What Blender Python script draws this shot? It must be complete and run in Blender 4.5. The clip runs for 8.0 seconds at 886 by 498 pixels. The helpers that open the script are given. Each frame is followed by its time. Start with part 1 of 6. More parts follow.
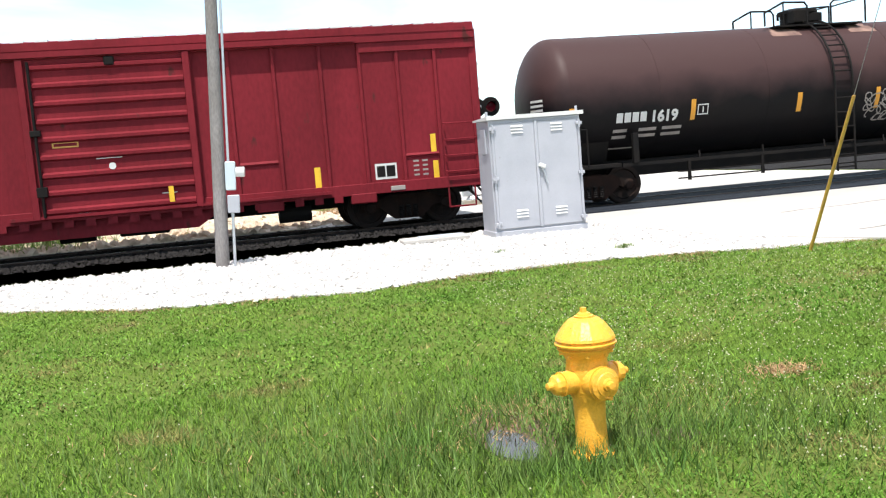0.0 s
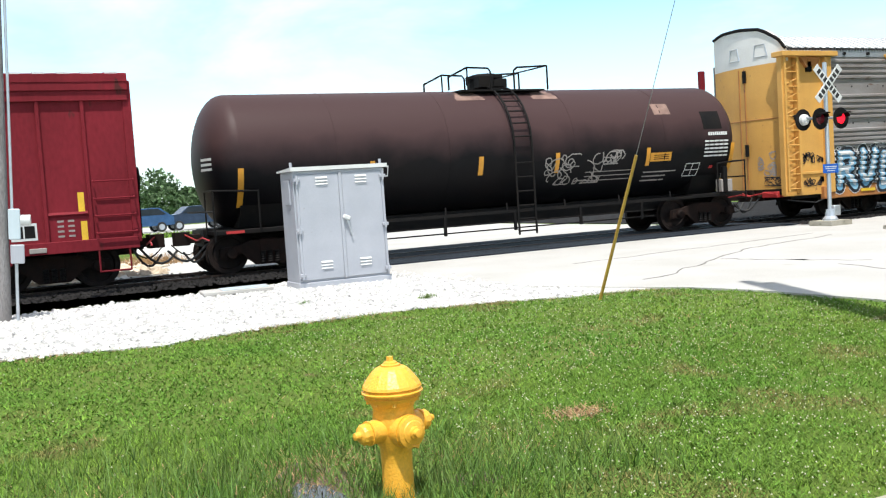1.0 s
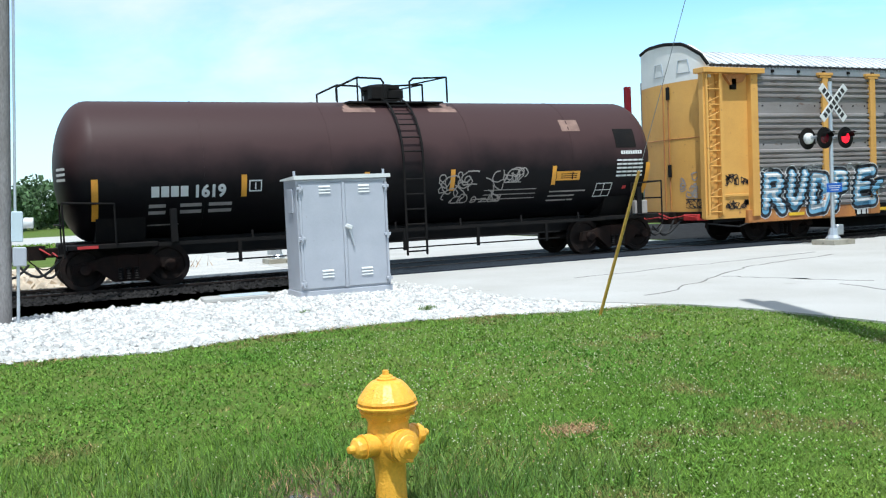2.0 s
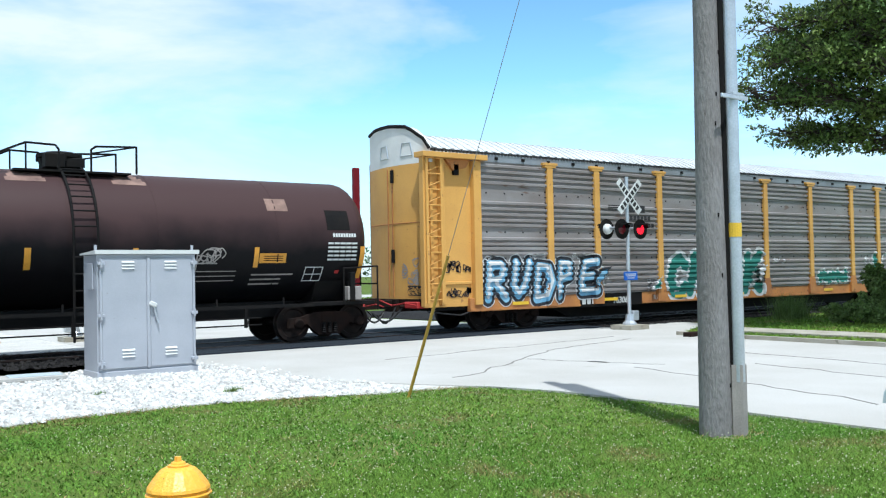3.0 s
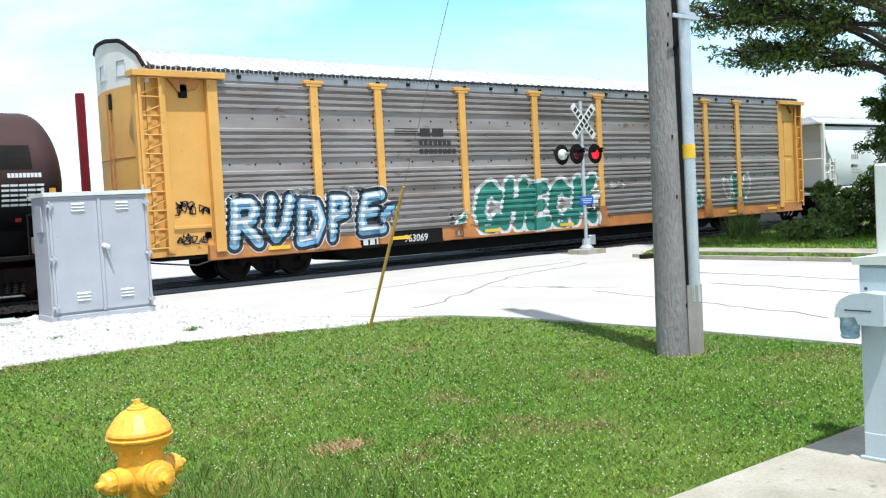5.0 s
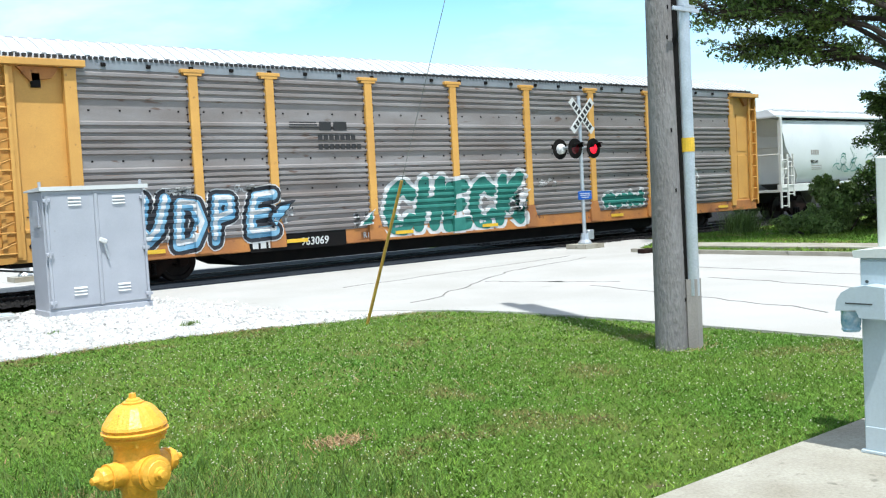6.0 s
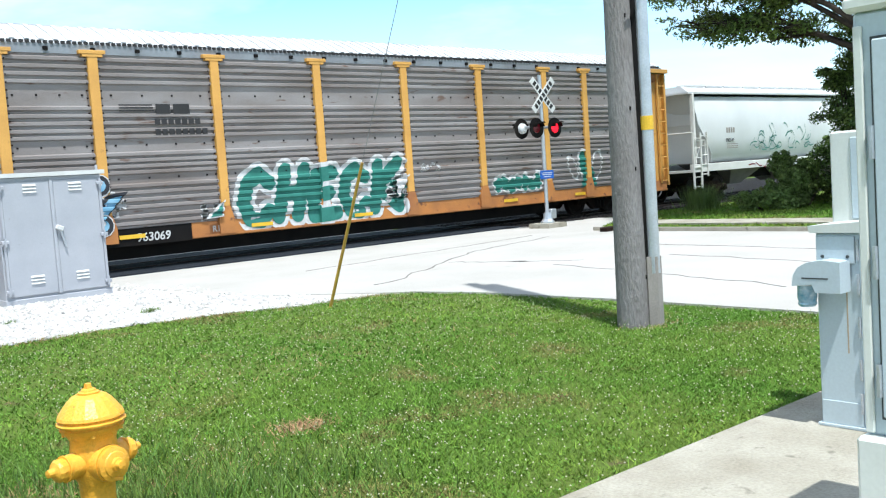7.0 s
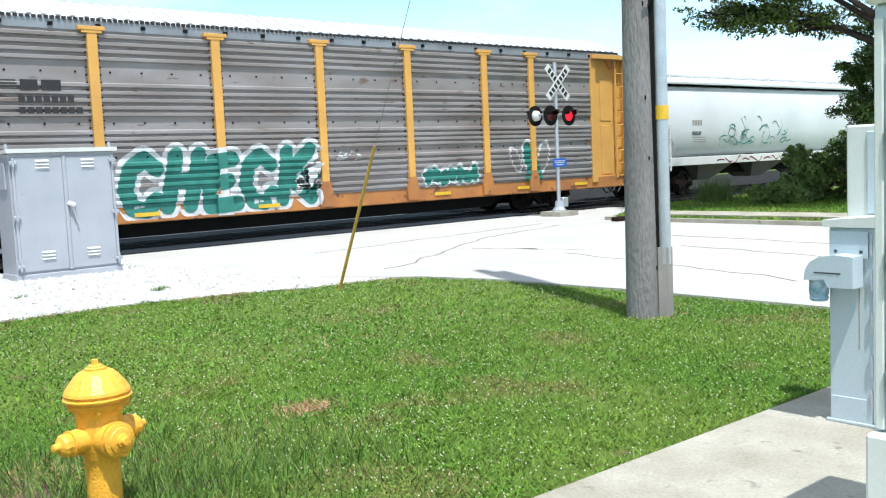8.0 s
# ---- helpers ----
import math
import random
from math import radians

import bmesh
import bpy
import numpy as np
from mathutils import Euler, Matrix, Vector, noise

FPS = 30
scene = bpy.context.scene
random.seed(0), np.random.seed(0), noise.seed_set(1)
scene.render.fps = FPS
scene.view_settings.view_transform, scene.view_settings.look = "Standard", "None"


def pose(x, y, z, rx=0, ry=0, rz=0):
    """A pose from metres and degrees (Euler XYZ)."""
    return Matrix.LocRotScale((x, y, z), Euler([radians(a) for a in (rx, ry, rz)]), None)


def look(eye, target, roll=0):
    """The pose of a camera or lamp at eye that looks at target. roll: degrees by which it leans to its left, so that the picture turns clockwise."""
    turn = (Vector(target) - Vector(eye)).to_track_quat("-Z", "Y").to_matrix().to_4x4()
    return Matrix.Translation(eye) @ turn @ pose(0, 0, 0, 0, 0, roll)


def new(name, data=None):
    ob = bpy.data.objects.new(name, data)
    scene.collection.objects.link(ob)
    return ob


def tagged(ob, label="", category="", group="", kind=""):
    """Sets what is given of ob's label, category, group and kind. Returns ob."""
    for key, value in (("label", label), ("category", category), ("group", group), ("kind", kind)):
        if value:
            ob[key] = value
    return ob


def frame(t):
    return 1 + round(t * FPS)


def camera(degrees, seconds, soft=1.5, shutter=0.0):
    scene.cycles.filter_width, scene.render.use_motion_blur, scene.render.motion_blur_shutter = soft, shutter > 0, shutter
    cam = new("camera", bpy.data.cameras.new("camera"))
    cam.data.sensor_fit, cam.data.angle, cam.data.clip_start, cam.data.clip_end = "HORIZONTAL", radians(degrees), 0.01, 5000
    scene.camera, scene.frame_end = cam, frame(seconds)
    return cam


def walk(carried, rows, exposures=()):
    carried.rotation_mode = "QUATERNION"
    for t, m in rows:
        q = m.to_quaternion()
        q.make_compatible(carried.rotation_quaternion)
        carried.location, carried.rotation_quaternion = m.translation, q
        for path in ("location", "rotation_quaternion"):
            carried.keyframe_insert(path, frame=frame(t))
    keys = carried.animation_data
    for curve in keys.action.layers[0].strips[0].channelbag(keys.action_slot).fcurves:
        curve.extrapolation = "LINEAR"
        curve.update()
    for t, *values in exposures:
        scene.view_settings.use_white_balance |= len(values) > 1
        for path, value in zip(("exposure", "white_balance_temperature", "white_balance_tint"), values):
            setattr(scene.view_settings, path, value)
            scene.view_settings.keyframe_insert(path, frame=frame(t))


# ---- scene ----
cam = camera(50.03, 8.0, soft=1.2)
PATH = [
    (0.0, -0.055, 0.036, 1.653, -13.69, -5.84, -4.62),
    (0.1, -0.056, 0.034, 1.654, -16.80, -6.10, -4.36),
    (0.2, -0.058, 0.032, 1.656, -20.32, -5.50, -4.09),
    (0.3, -0.060, 0.029, 1.657, -21.73, -4.92, -3.82),
    (0.4, -0.061, 0.027, 1.658, -23.98, -4.67, -3.56),
    (0.5, -0.063, 0.025, 1.659, -24.98, -3.93, -3.29),
    (0.8, -0.075, 0.018, 1.651, -25.56, -3.65, -3.54),
    (1.0, -0.083, 0.014, 1.646, -25.74, -3.58, -3.70),
    (1.2, -0.073, 0.012, 1.657, -26.36, -3.21, -4.48),
    (2.3, -0.052, -0.016, 1.671, -26.25, -2.76, -1.22),
    (2.5, -0.029, -0.047, 1.664, -29.48, -2.25, -1.19),
    (2.7, -0.022, -0.044, 1.669, -32.32, -2.13, -1.15),
    (2.9, -0.016, -0.042, 1.675, -35.73, 0.66, -1.12),
    (3.0, -0.012, -0.040, 1.678, -36.82, 1.54, -1.10),
    (3.2, -0.004, -0.038, 1.677, -39.01, 0.35, -1.57),
    (3.5, 0.007, -0.035, 1.675, -41.26, -1.08, -2.29),
    (4.0, 0.017, -0.021, 1.683, -40.55, -1.76, -2.83),
    (4.5, 0.004, -0.012, 1.686, -39.70, -2.14, -2.89),
    (4.7, 0.012, -0.009, 1.684, -39.23, -2.71, -2.80),
    (5.8, 0.049, 0.002, 1.672, -39.71, -2.81, -3.69),
    (6.0, 0.053, 0.027, 1.666, -39.33, -3.05, -3.07),
    (6.5, 0.080, 0.018, 1.655, -40.39, -3.88, -2.83),
    (7.0, 0.096, 0.031, 1.667, -41.40, -4.32, -3.92),
    (7.5, 0.109, 0.033, 1.667, -41.09, -4.36, -3.50),
    (8.0, 0.114, 0.047, 1.660, -40.72, -5.14, -2.55),
]
walk(cam, [(t, pose(x, y, z, 90 + p, 0, w) @ pose(0, 0, 0, 0, 0, r)) for t, x, y, z, w, p, r in PATH],
     exposures=[(0.0, 0.46, 6650, 12), (1.2, 0.22, 6350, 8), (2.5, 0.0, 5750, 4), (3.5, 0.14, 5950, 6), (4.5, 0.32, 6180, 9), (6.0, 0.22, 6030, 6), (8.0, 0.33, 6060, 7)])

# ---- world and sun ----
SUN_ELEV, SUN_FROM = radians(68), (-0.39, -0.92)
world = bpy.data.worlds.new("sky")
scene.world = world
world.use_nodes = True
wn, wl = world.node_tree.nodes, world.node_tree.links
wn.clear()
sky = wn.new("ShaderNodeTexSky")
sky.sky_type, sky.sun_disc = "NISHITA", False
sky.sun_elevation, sky.sun_rotation = SUN_ELEV, math.atan2(SUN_FROM[0], SUN_FROM[1])
sky.air_density, sky.dust_density, sky.ozone_density = 1.0, 0.6, 1.0
coord = wn.new("ShaderNodeTexCoord")
stretch = wn.new("ShaderNodeMapping")
stretch.inputs["Scale"].default_value = (1.0, 1.0, 3.2)
cloud = wn.new("ShaderNodeTexNoise")
cloud.inputs["Scale"].default_value, cloud.inputs["Detail"].default_value = 2.3, 7.0
cloud.inputs["Roughness"].default_value, cloud.inputs["Distortion"].default_value = 0.55, 0.4
cover = wn.new("ShaderNodeMapRange")
cover.inputs["From Min"].default_value, cover.inputs["From Max"].default_value = 0.36, 0.62
white = wn.new("ShaderNodeMix")
white.data_type = "RGBA"
white.inputs["B"].default_value = (10.2, 10.8, 11.3, 1)
# brighter, whiter air towards the horizon
parts_xyz, haze, gain, lit = wn.new("ShaderNodeSeparateXYZ"), wn.new("ShaderNodeMapRange"), wn.new("ShaderNodeMapRange"), wn.new("ShaderNodeMix")
haze.inputs["From Min"].default_value, haze.inputs["From Max"].default_value, haze.inputs["To Min"].default_value, haze.inputs["To Max"].default_value = 0.0, 0.2, 0.82, 0.0
gain.inputs["From Min"].default_value, gain.inputs["From Max"].default_value, gain.inputs["To Min"].default_value, gain.inputs["To Max"].default_value = 0.1, 0.6, 1.0, 0.0
lit.data_type, lit.blend_type = "RGBA", "MULTIPLY"
lit.inputs["B"].default_value = (2.0, 2.75, 2.9, 1)
most = wn.new("ShaderNodeMath")
most.operation = "MAXIMUM"
sky_out, back = wn.new("ShaderNodeOutputWorld"), wn.new("ShaderNodeBackground")
back.inputs["Strength"].default_value = 0.09
wl.new(coord.outputs["Generated"], stretch.inputs["Vector"])
wl.new(stretch.outputs["Vector"], cloud.inputs["Vector"])
wl.new(cloud.outputs["Fac"], cover.inputs["Value"])
wl.new(coord.outputs["Generated"], parts_xyz.inputs["Vector"])
wl.new(parts_xyz.outputs["Z"], haze.inputs["Value"])
wl.new(parts_xyz.outputs["Z"], gain.inputs["Value"])
wl.new(cover.outputs["Result"], most.inputs[0])
wl.new(haze.outputs["Result"], most.inputs[1])
wl.new(most.outputs["Value"], white.inputs["Factor"])
wl.new(gain.outputs["Result"], lit.inputs["Factor"])
wl.new(sky.outputs["Color"], lit.inputs["A"])
wl.new(lit.outputs["Result"], white.inputs["A"])
wl.new(white.outputs["Result"], back.inputs["Color"])
wl.new(back.outputs["Background"], sky_out.inputs["Surface"])

sun = new("sun", bpy.data.lights.new("sun", "SUN"))
sun.data.energy, sun.data.angle, sun.data.color = 5.0, radians(0.53), (1.0, 0.96, 0.9)
flat = math.cos(SUN_ELEV)
sun.matrix_world = look((SUN_FROM[0] * flat * 60, SUN_FROM[1] * flat * 60, math.sin(SUN_ELEV) * 60), (0, 0, 0))


# ---- materials ----
def material(name, colour, rough=0.6, metal=0.0, second=None, mix=0.5, size=3.0, spots=None, spot_level=0.62, spot_size=14.0,
             bump=0.0, bump_size=60.0, emit=0.0, island=0.0, vary=0.12, spec=0.5, stretch_xyz=(1, 1, 1), sunlit=None):
    """A painted or raw surface: two colours mixed by broad noise, spots of wear by fine noise, fine relief; last, a
    sunlit tone painted on above a height: colour, height and softness.
    """
    m = bpy.data.materials.new(name)
    m.use_nodes = True
    nodes, links = m.node_tree.nodes, m.node_tree.links
    bsdf = nodes["Principled BSDF"]
    bsdf.inputs["Roughness"].default_value, bsdf.inputs["Metallic"].default_value = rough, metal
    bsdf.inputs["Specular IOR Level"].default_value = spec
    place = nodes.new("ShaderNodeTexCoord")
    scaled = nodes.new("ShaderNodeMapping")
    scaled.inputs["Scale"].default_value = stretch_xyz
    links.new(place.outputs["Object"], scaled.inputs["Vector"])

    def grain(scale, detail=6.0):
        n = nodes.new("ShaderNodeTexNoise")
        n.inputs["Scale"].default_value, n.inputs["Detail"].default_value = scale, detail
        links.new(scaled.outputs["Vector"], n.inputs["Vector"])
        return n

    def ramp(source, low, high):
        r = nodes.new("ShaderNodeMapRange")
        r.inputs["From Min"].default_value, r.inputs["From Max"].default_value = low, high
        links.new(source, r.inputs["Value"])
        return r.outputs["Result"]

    def blend(factor, a, b, kind="MIX"):
        x = nodes.new("ShaderNodeMix")
        x.data_type, x.blend_type = "RGBA", kind
        for key, value in (("Factor", factor), ("A", a), ("B", b)):
            if isinstance(value, (tuple, list)):
                x.inputs[key].default_value = (*value[:3], 1)
            elif isinstance(value, float):
                x.inputs[key].default_value = value
            else:
                links.new(value, x.inputs[key])
        return x.outputs["Result"]

    second = second or tuple(c * (1 - 2 * vary) for c in colour)
    broad = ramp(grain(size).outputs["Fac"], 0.5 - 0.3 * mix - 0.05, 0.85 - 0.3 * mix)
    out = blend(broad, colour, second)
    fine = grain(bump_size, 3.0)
    shade = ramp(fine.outputs["Fac"], 0.25, 0.75)
    light = nodes.new("ShaderNodeMapRange")
    light.inputs["To Min"].default_value, light.inputs["To Max"].default_value = 1 - vary, 1 + vary
    links.new(shade, light.inputs["Value"])
    out = blend(1.0, out, light.outputs["Result"], "MULTIPLY")
    if spots:
        out = blend(ramp(grain(spot_size, 8.0).outputs["Fac"], spot_level, spot_level + 0.07), out, spots)
    if sunlit:
        lit_tone, height, soft = sunlit
        # paler tone above a wavy height, painted in as sunlight on the top
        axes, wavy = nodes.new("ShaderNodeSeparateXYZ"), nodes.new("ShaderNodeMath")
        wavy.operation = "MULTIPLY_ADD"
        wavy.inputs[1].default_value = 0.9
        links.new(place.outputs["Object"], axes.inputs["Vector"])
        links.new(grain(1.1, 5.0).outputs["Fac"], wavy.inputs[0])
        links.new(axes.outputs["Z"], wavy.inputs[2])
        out = blend(ramp(wavy.outputs["Value"], height + 0.45 - soft, height + 0.45 + soft), out, lit_tone)
    if island:
        geo = nodes.new("ShaderNodeNewGeometry")
        vari = nodes.new("ShaderNodeMapRange")
        vari.inputs["To Min"].default_value, vari.inputs["To Max"].default_value = 1 - island, 1 + island
        links.new(geo.outputs["Random Per Island"], vari.inputs["Value"])
        out = blend(1.0, out, vari.outputs["Result"], "MULTIPLY")
    links.new(out, bsdf.inputs["Base Color"])
    if bump:
        b = nodes.new("ShaderNodeBump")
        b.inputs["Strength"].default_value, b.inputs["Distance"].default_value = bump, 0.02
        links.new(fine.outputs["Fac"], b.inputs["Height"])
        links.new(b.outputs["Normal"], bsdf.inputs["Normal"])
    if emit:
        bsdf.inputs["Emission Color"].default_value = (*colour, 1)
        bsdf.inputs["Emission Strength"].default_value = emit
    return m


M_LAWN = material("lawn_soil", (0.072, 0.13, 0.02), 0.95, second=(0.115, 0.145, 0.035), size=0.6, mix=0.5, spots=(0.11, 0.085, 0.05), spot_level=0.66, spot_size=2.2, bump=0.5, bump_size=30, vary=0.3, spec=0.1)
M_GRASS = material("grass_blades", (0.075, 0.19, 0.016), 0.7, second=(0.17, 0.255, 0.035), size=0.45, mix=0.5, spots=(0.2, 0.185, 0.06), spot_level=0.57, spot_size=1.1, island=0.45, vary=0.25, spec=0.25, bump_size=7)
M_CLOVER_LEAF = material("clover_leaves", (0.085, 0.2, 0.03), 0.8, second=(0.14, 0.24, 0.045), size=1.4, mix=0.5, island=0.3, vary=0.2, spec=0.1, bump_size=5)
M_GRASS_TALL = material("tall_grass_blades", (0.075, 0.17, 0.028), 0.6, second=(0.14, 0.2, 0.05), size=2.0, island=0.5, vary=0.15, spec=0.3)
M_CLOVER = material("clover_heads", (0.46, 0.47, 0.32), 0.8, spec=0.1)
M_STRAW = material("dry_clippings", (0.42, 0.27, 0.14), 0.9, island=0.35)
M_MUD = material("wet_mud", (0.075, 0.055, 0.035), 0.5, second=(0.12, 0.085, 0.05), size=5, bump=0.8, bump_size=18, vary=0.3)
M_PUDDLE = material("puddle_water", (0.03, 0.035, 0.035), 0.05, second=(0.06, 0.055, 0.045), size=6, spec=0.7, bump=0.04, bump_size=9)
M_GRAVEL = material("white_gravel_bed", (0.54, 0.53, 0.51), 0.95, second=(0.44, 0.43, 0.4), size=1.5, bump=1.0, bump_size=22, vary=0.3)
M_STONE = material("limestone_stones", (0.62, 0.61, 0.59), 0.9, island=0.35, bump=0.3, bump_size=80)
M_ROAD = material("pale_concrete_road", (0.47, 0.46, 0.44), 0.9, second=(0.4, 0.385, 0.36), size=0.5, spots=(0.34, 0.32, 0.29), spot_level=0.68, spot_size=1.3, bump=0.35, bump_size=70, vary=0.1)
M_WALK = material("sidewalk_concrete", (0.42, 0.4, 0.34), 0.9, second=(0.27, 0.245, 0.19), size=1.6, spots=(0.2, 0.19, 0.15), spot_level=0.64, spot_size=7, bump=0.5, bump_size=55, vary=0.14)
M_CRACK = material("road_cracks", (0.2, 0.19, 0.175), 0.95)
# dark asphalt taken to blue-black, with the train's shade in the colour
M_CROSSING = material("shade_darkened_asphalt", (0.013, 0.017, 0.024), 0.85, second=(0.03, 0.036, 0.046), size=2, bump=0.5, spec=0.15, stretch_xyz=(0.25, 3.0, 1))
# ballast near black: its colour also carries the train's shade
M_BALLAST = material("shade_darkened_ballast", (0.012, 0.0115, 0.012), 0.95, second=(0.03, 0.028, 0.027), size=2.5, bump=1.0, bump_size=18, vary=0.35, spec=0.08)
M_TIE = material("tarred_timber", (0.018, 0.015, 0.013), 0.9, bump=0.5, bump_size=40, vary=0.2, spec=0.1)
M_RAIL = material("rail_steel", (0.045, 0.03, 0.024), 0.5, 0.6, bump=0.2)
M_DIRT = material("tan_dirt_bank", (0.45, 0.36, 0.26), 0.95, second=(0.6, 0.52, 0.42), size=0.7, bump=1.0, bump_size=6, vary=0.25)
M_MAROON = material("maroon_car_paint", (0.195, 0.017, 0.026), 0.65, second=(0.125, 0.0115, 0.017), size=0.8, spots=(0.07, 0.018, 0.017), spot_level=0.66, spot_size=3.5, bump=0.12, bump_size=14, vary=0.14, spec=0.12, stretch_xyz=(1, 1, 0.45))
# sunlight on the tank's upper half is put into its colour as brown
M_TANK = material("sooty_tank_paint_sunlit_above", (0.0035, 0.004, 0.0055), 0.5, second=(0.007, 0.0055, 0.006), size=0.45, bump=0.06, bump_size=9, vary=0.15, spec=0.14, sunlit=((0.054, 0.03, 0.03), 2.6, 0.42))
M_TANK_RUST = material("bare_patch_on_tank", (0.3, 0.19, 0.15), 0.8, second=(0.12, 0.07, 0.06), size=3)
M_BLACK = material("grimy_black_steel", (0.005, 0.005, 0.0055), 0.7, second=(0.011, 0.009, 0.008), size=3, bump=0.15, spec=0.15)
M_RUST = material("brown_rusted_steel", (0.024, 0.0125, 0.0095), 0.85, second=(0.012, 0.009, 0.008), size=4, bump=0.3, spec=0.12)
M_WHEEL = material("worn_wheel_steel", (0.009, 0.0075, 0.0075), 0.65, 0.1, second=(0.024, 0.015, 0.012), size=5, spec=0.15)
M_RACK = material("weathered_zinc_panel", (0.3, 0.285, 0.285), 0.55, 0.1, second=(0.19, 0.162, 0.15), size=0.7, spots=(0.15, 0.1, 0.08), spot_level=0.64, spot_size=3.0, bump=0.1, vary=0.12, stretch_xyz=(0.6, 1, 2.5))
M_RACK_TOP = material("blue_grey_top_chord", (0.25, 0.28, 0.31), 0.55, second=(0.19, 0.2, 0.22), size=1.5)
M_YELLOW = material("yellow_car_paint", (0.66, 0.36, 0.085), 0.6, second=(0.55, 0.29, 0.07), size=1.0, spots=(0.3, 0.14, 0.05), spot_level=0.68, spot_size=5, bump=0.08, vary=0.08)
M_SILL = material("rusty_orange_sill", (0.5, 0.21, 0.05), 0.7, second=(0.3, 0.12, 0.045), size=1.3, spots=(0.14, 0.06, 0.035), spot_level=0.62, spot_size=4, vary=0.15)
M_WHITE = material("white_paint", (0.72, 0.72, 0.7), 0.6, second=(0.6, 0.6, 0.58), size=1.2, spots=(0.3, 0.26, 0.22), spot_level=0.7, spot_size=6, vary=0.06)
M_ROOF = material("galvanised_roof", (0.66, 0.68, 0.7), 0.5, 0.2, second=(0.55, 0.56, 0.57), size=1.0)
M_HOPPER = material("pale_hopper_paint", (0.66, 0.68, 0.69), 0.5, second=(0.55, 0.57, 0.58), size=0.5, spots=(0.4, 0.38, 0.36), spot_level=0.7, spot_size=2.5, vary=0.06)
M_SILVER = material("silver_grey_cabinet_paint", (0.42, 0.435, 0.48), 0.5, 0.15, second=(0.37, 0.385, 0.43), size=2.0, spots=(0.3, 0.3, 0.31), spot_level=0.7, spot_size=9, vary=0.05)
M_PALE = material("pale_green_grey_enamel", (0.5, 0.58, 0.625), 0.4, second=(0.45, 0.53, 0.575), size=1.2, spots=(0.42, 0.42, 0.38), spot_level=0.72, spot_size=5, vary=0.05)
M_PALE_LID = material("pale_cream_lid_enamel", (0.66, 0.69, 0.65), 0.45, vary=0.04)
M_SEAL = material("dark_door_gasket", (0.06, 0.07, 0.07), 0.7)
M_STAIN = material("rust_stain", (0.45, 0.36, 0.25), 0.8)
M_HYDRANT = material("chipped_yellow_hydrant_paint", (0.87, 0.45, 0.05), 0.38, second=(0.8, 0.37, 0.035), size=6, spots=(0.2, 0.1, 0.04), spot_level=0.71, spot_size=22, bump=0.25, bump_size=70, vary=0.1)
M_POLE = material("weathered_grey_timber", (0.245, 0.235, 0.235), 0.9, second=(0.185, 0.172, 0.168), size=4, spots=(0.1, 0.085, 0.08), spot_level=0.72, spot_size=12, bump=0.8, bump_size=45, vary=0.2, stretch_xyz=(1, 1, 0.3), spec=0.2)
M_CONDUIT = material("galvanised_conduit", (0.55, 0.58, 0.62), 0.35, 0.6, second=(0.45, 0.48, 0.52), size=5)
M_GUARD = material("faded_yellow_plastic", (0.55, 0.36, 0.05), 0.6, second=(0.38, 0.2, 0.04), size=5)
M_WIRE = material("wire_strand", (0.3, 0.3, 0.3), 0.5, 0.5)
M_SIGN = material("white_sign_sheeting", (0.62, 0.63, 0.62), 0.5, vary=0.05)
M_INK = material("black_lettering", (0.025, 0.025, 0.027), 0.7)
M_BLUE_SIGN = material("blue_sign_sheeting", (0.015, 0.11, 0.5), 0.4)
M_LENS = material("dark_red_lens", (0.12, 0.005, 0.012), 0.2)
M_LIT = material("lit_red_lens", (1.0, 0.01, 0.03), 0.3, emit=1.3)
M_ORANGE_TAPE = material("orange_yellow_reflector", (0.72, 0.33, 0.03), 0.5)
M_YELLOW_TAPE = material("yellow_reflector", (0.8, 0.5, 0.03), 0.45)
M_PAINT_WHITE = material("sprayed_white", (0.66, 0.67, 0.68), 0.7, second=(0.5, 0.5, 0.5), size=8)
M_PAINT_BLUE = material("sprayed_blue", (0.09, 0.27, 0.44), 0.65, second=(0.25, 0.45, 0.6), size=3.5)
M_PAINT_GREEN = material("sprayed_green", (0.02, 0.15, 0.12), 0.65, second=(0.04, 0.22, 0.18), size=3.0)
M_PAINT_BLACK = material("sprayed_black", (0.02, 0.022, 0.03), 0.65)
M_PAINT_GREY = material("faded_sprayed_grey", (0.33, 0.3, 0.28), 0.75)
M_RED = material("red_paint", (0.45, 0.03, 0.03), 0.5)
M_HOSE = material("black_rubber_hose", (0.015, 0.015, 0.016), 0.6)
M_LEAF = material("green_leaves", (0.07, 0.135, 0.03), 0.55, island=0.75, second=(0.125, 0.165, 0.035), size=0.5, spec=0.3)
# distant leaves made paler, the haze being part of their colour
M_LEAF_FAR = material("far_leaves", (0.095, 0.16, 0.07), 0.8, island=0.5, size=0.3, spec=0.2)
M_LEAF_LOW = material("pale_green_leaves", (0.11, 0.18, 0.045), 0.6, island=0.5, second=(0.15, 0.2, 0.06), size=0.8, spec=0.3)
M_BARK = material("dark_bark", (0.06, 0.045, 0.035), 0.9, bump=0.8, bump_size=20, vary=0.25)
M_GLASS = material("dark_window_glass", (0.03, 0.04, 0.05), 0.06, spec=0.7)
M_CAR_BLUE = material("blue_car_paint", (0.04, 0.1, 0.22), 0.25)
M_CAR_DARK = material("dark_blue_car_paint", (0.03, 0.05, 0.09), 0.25)


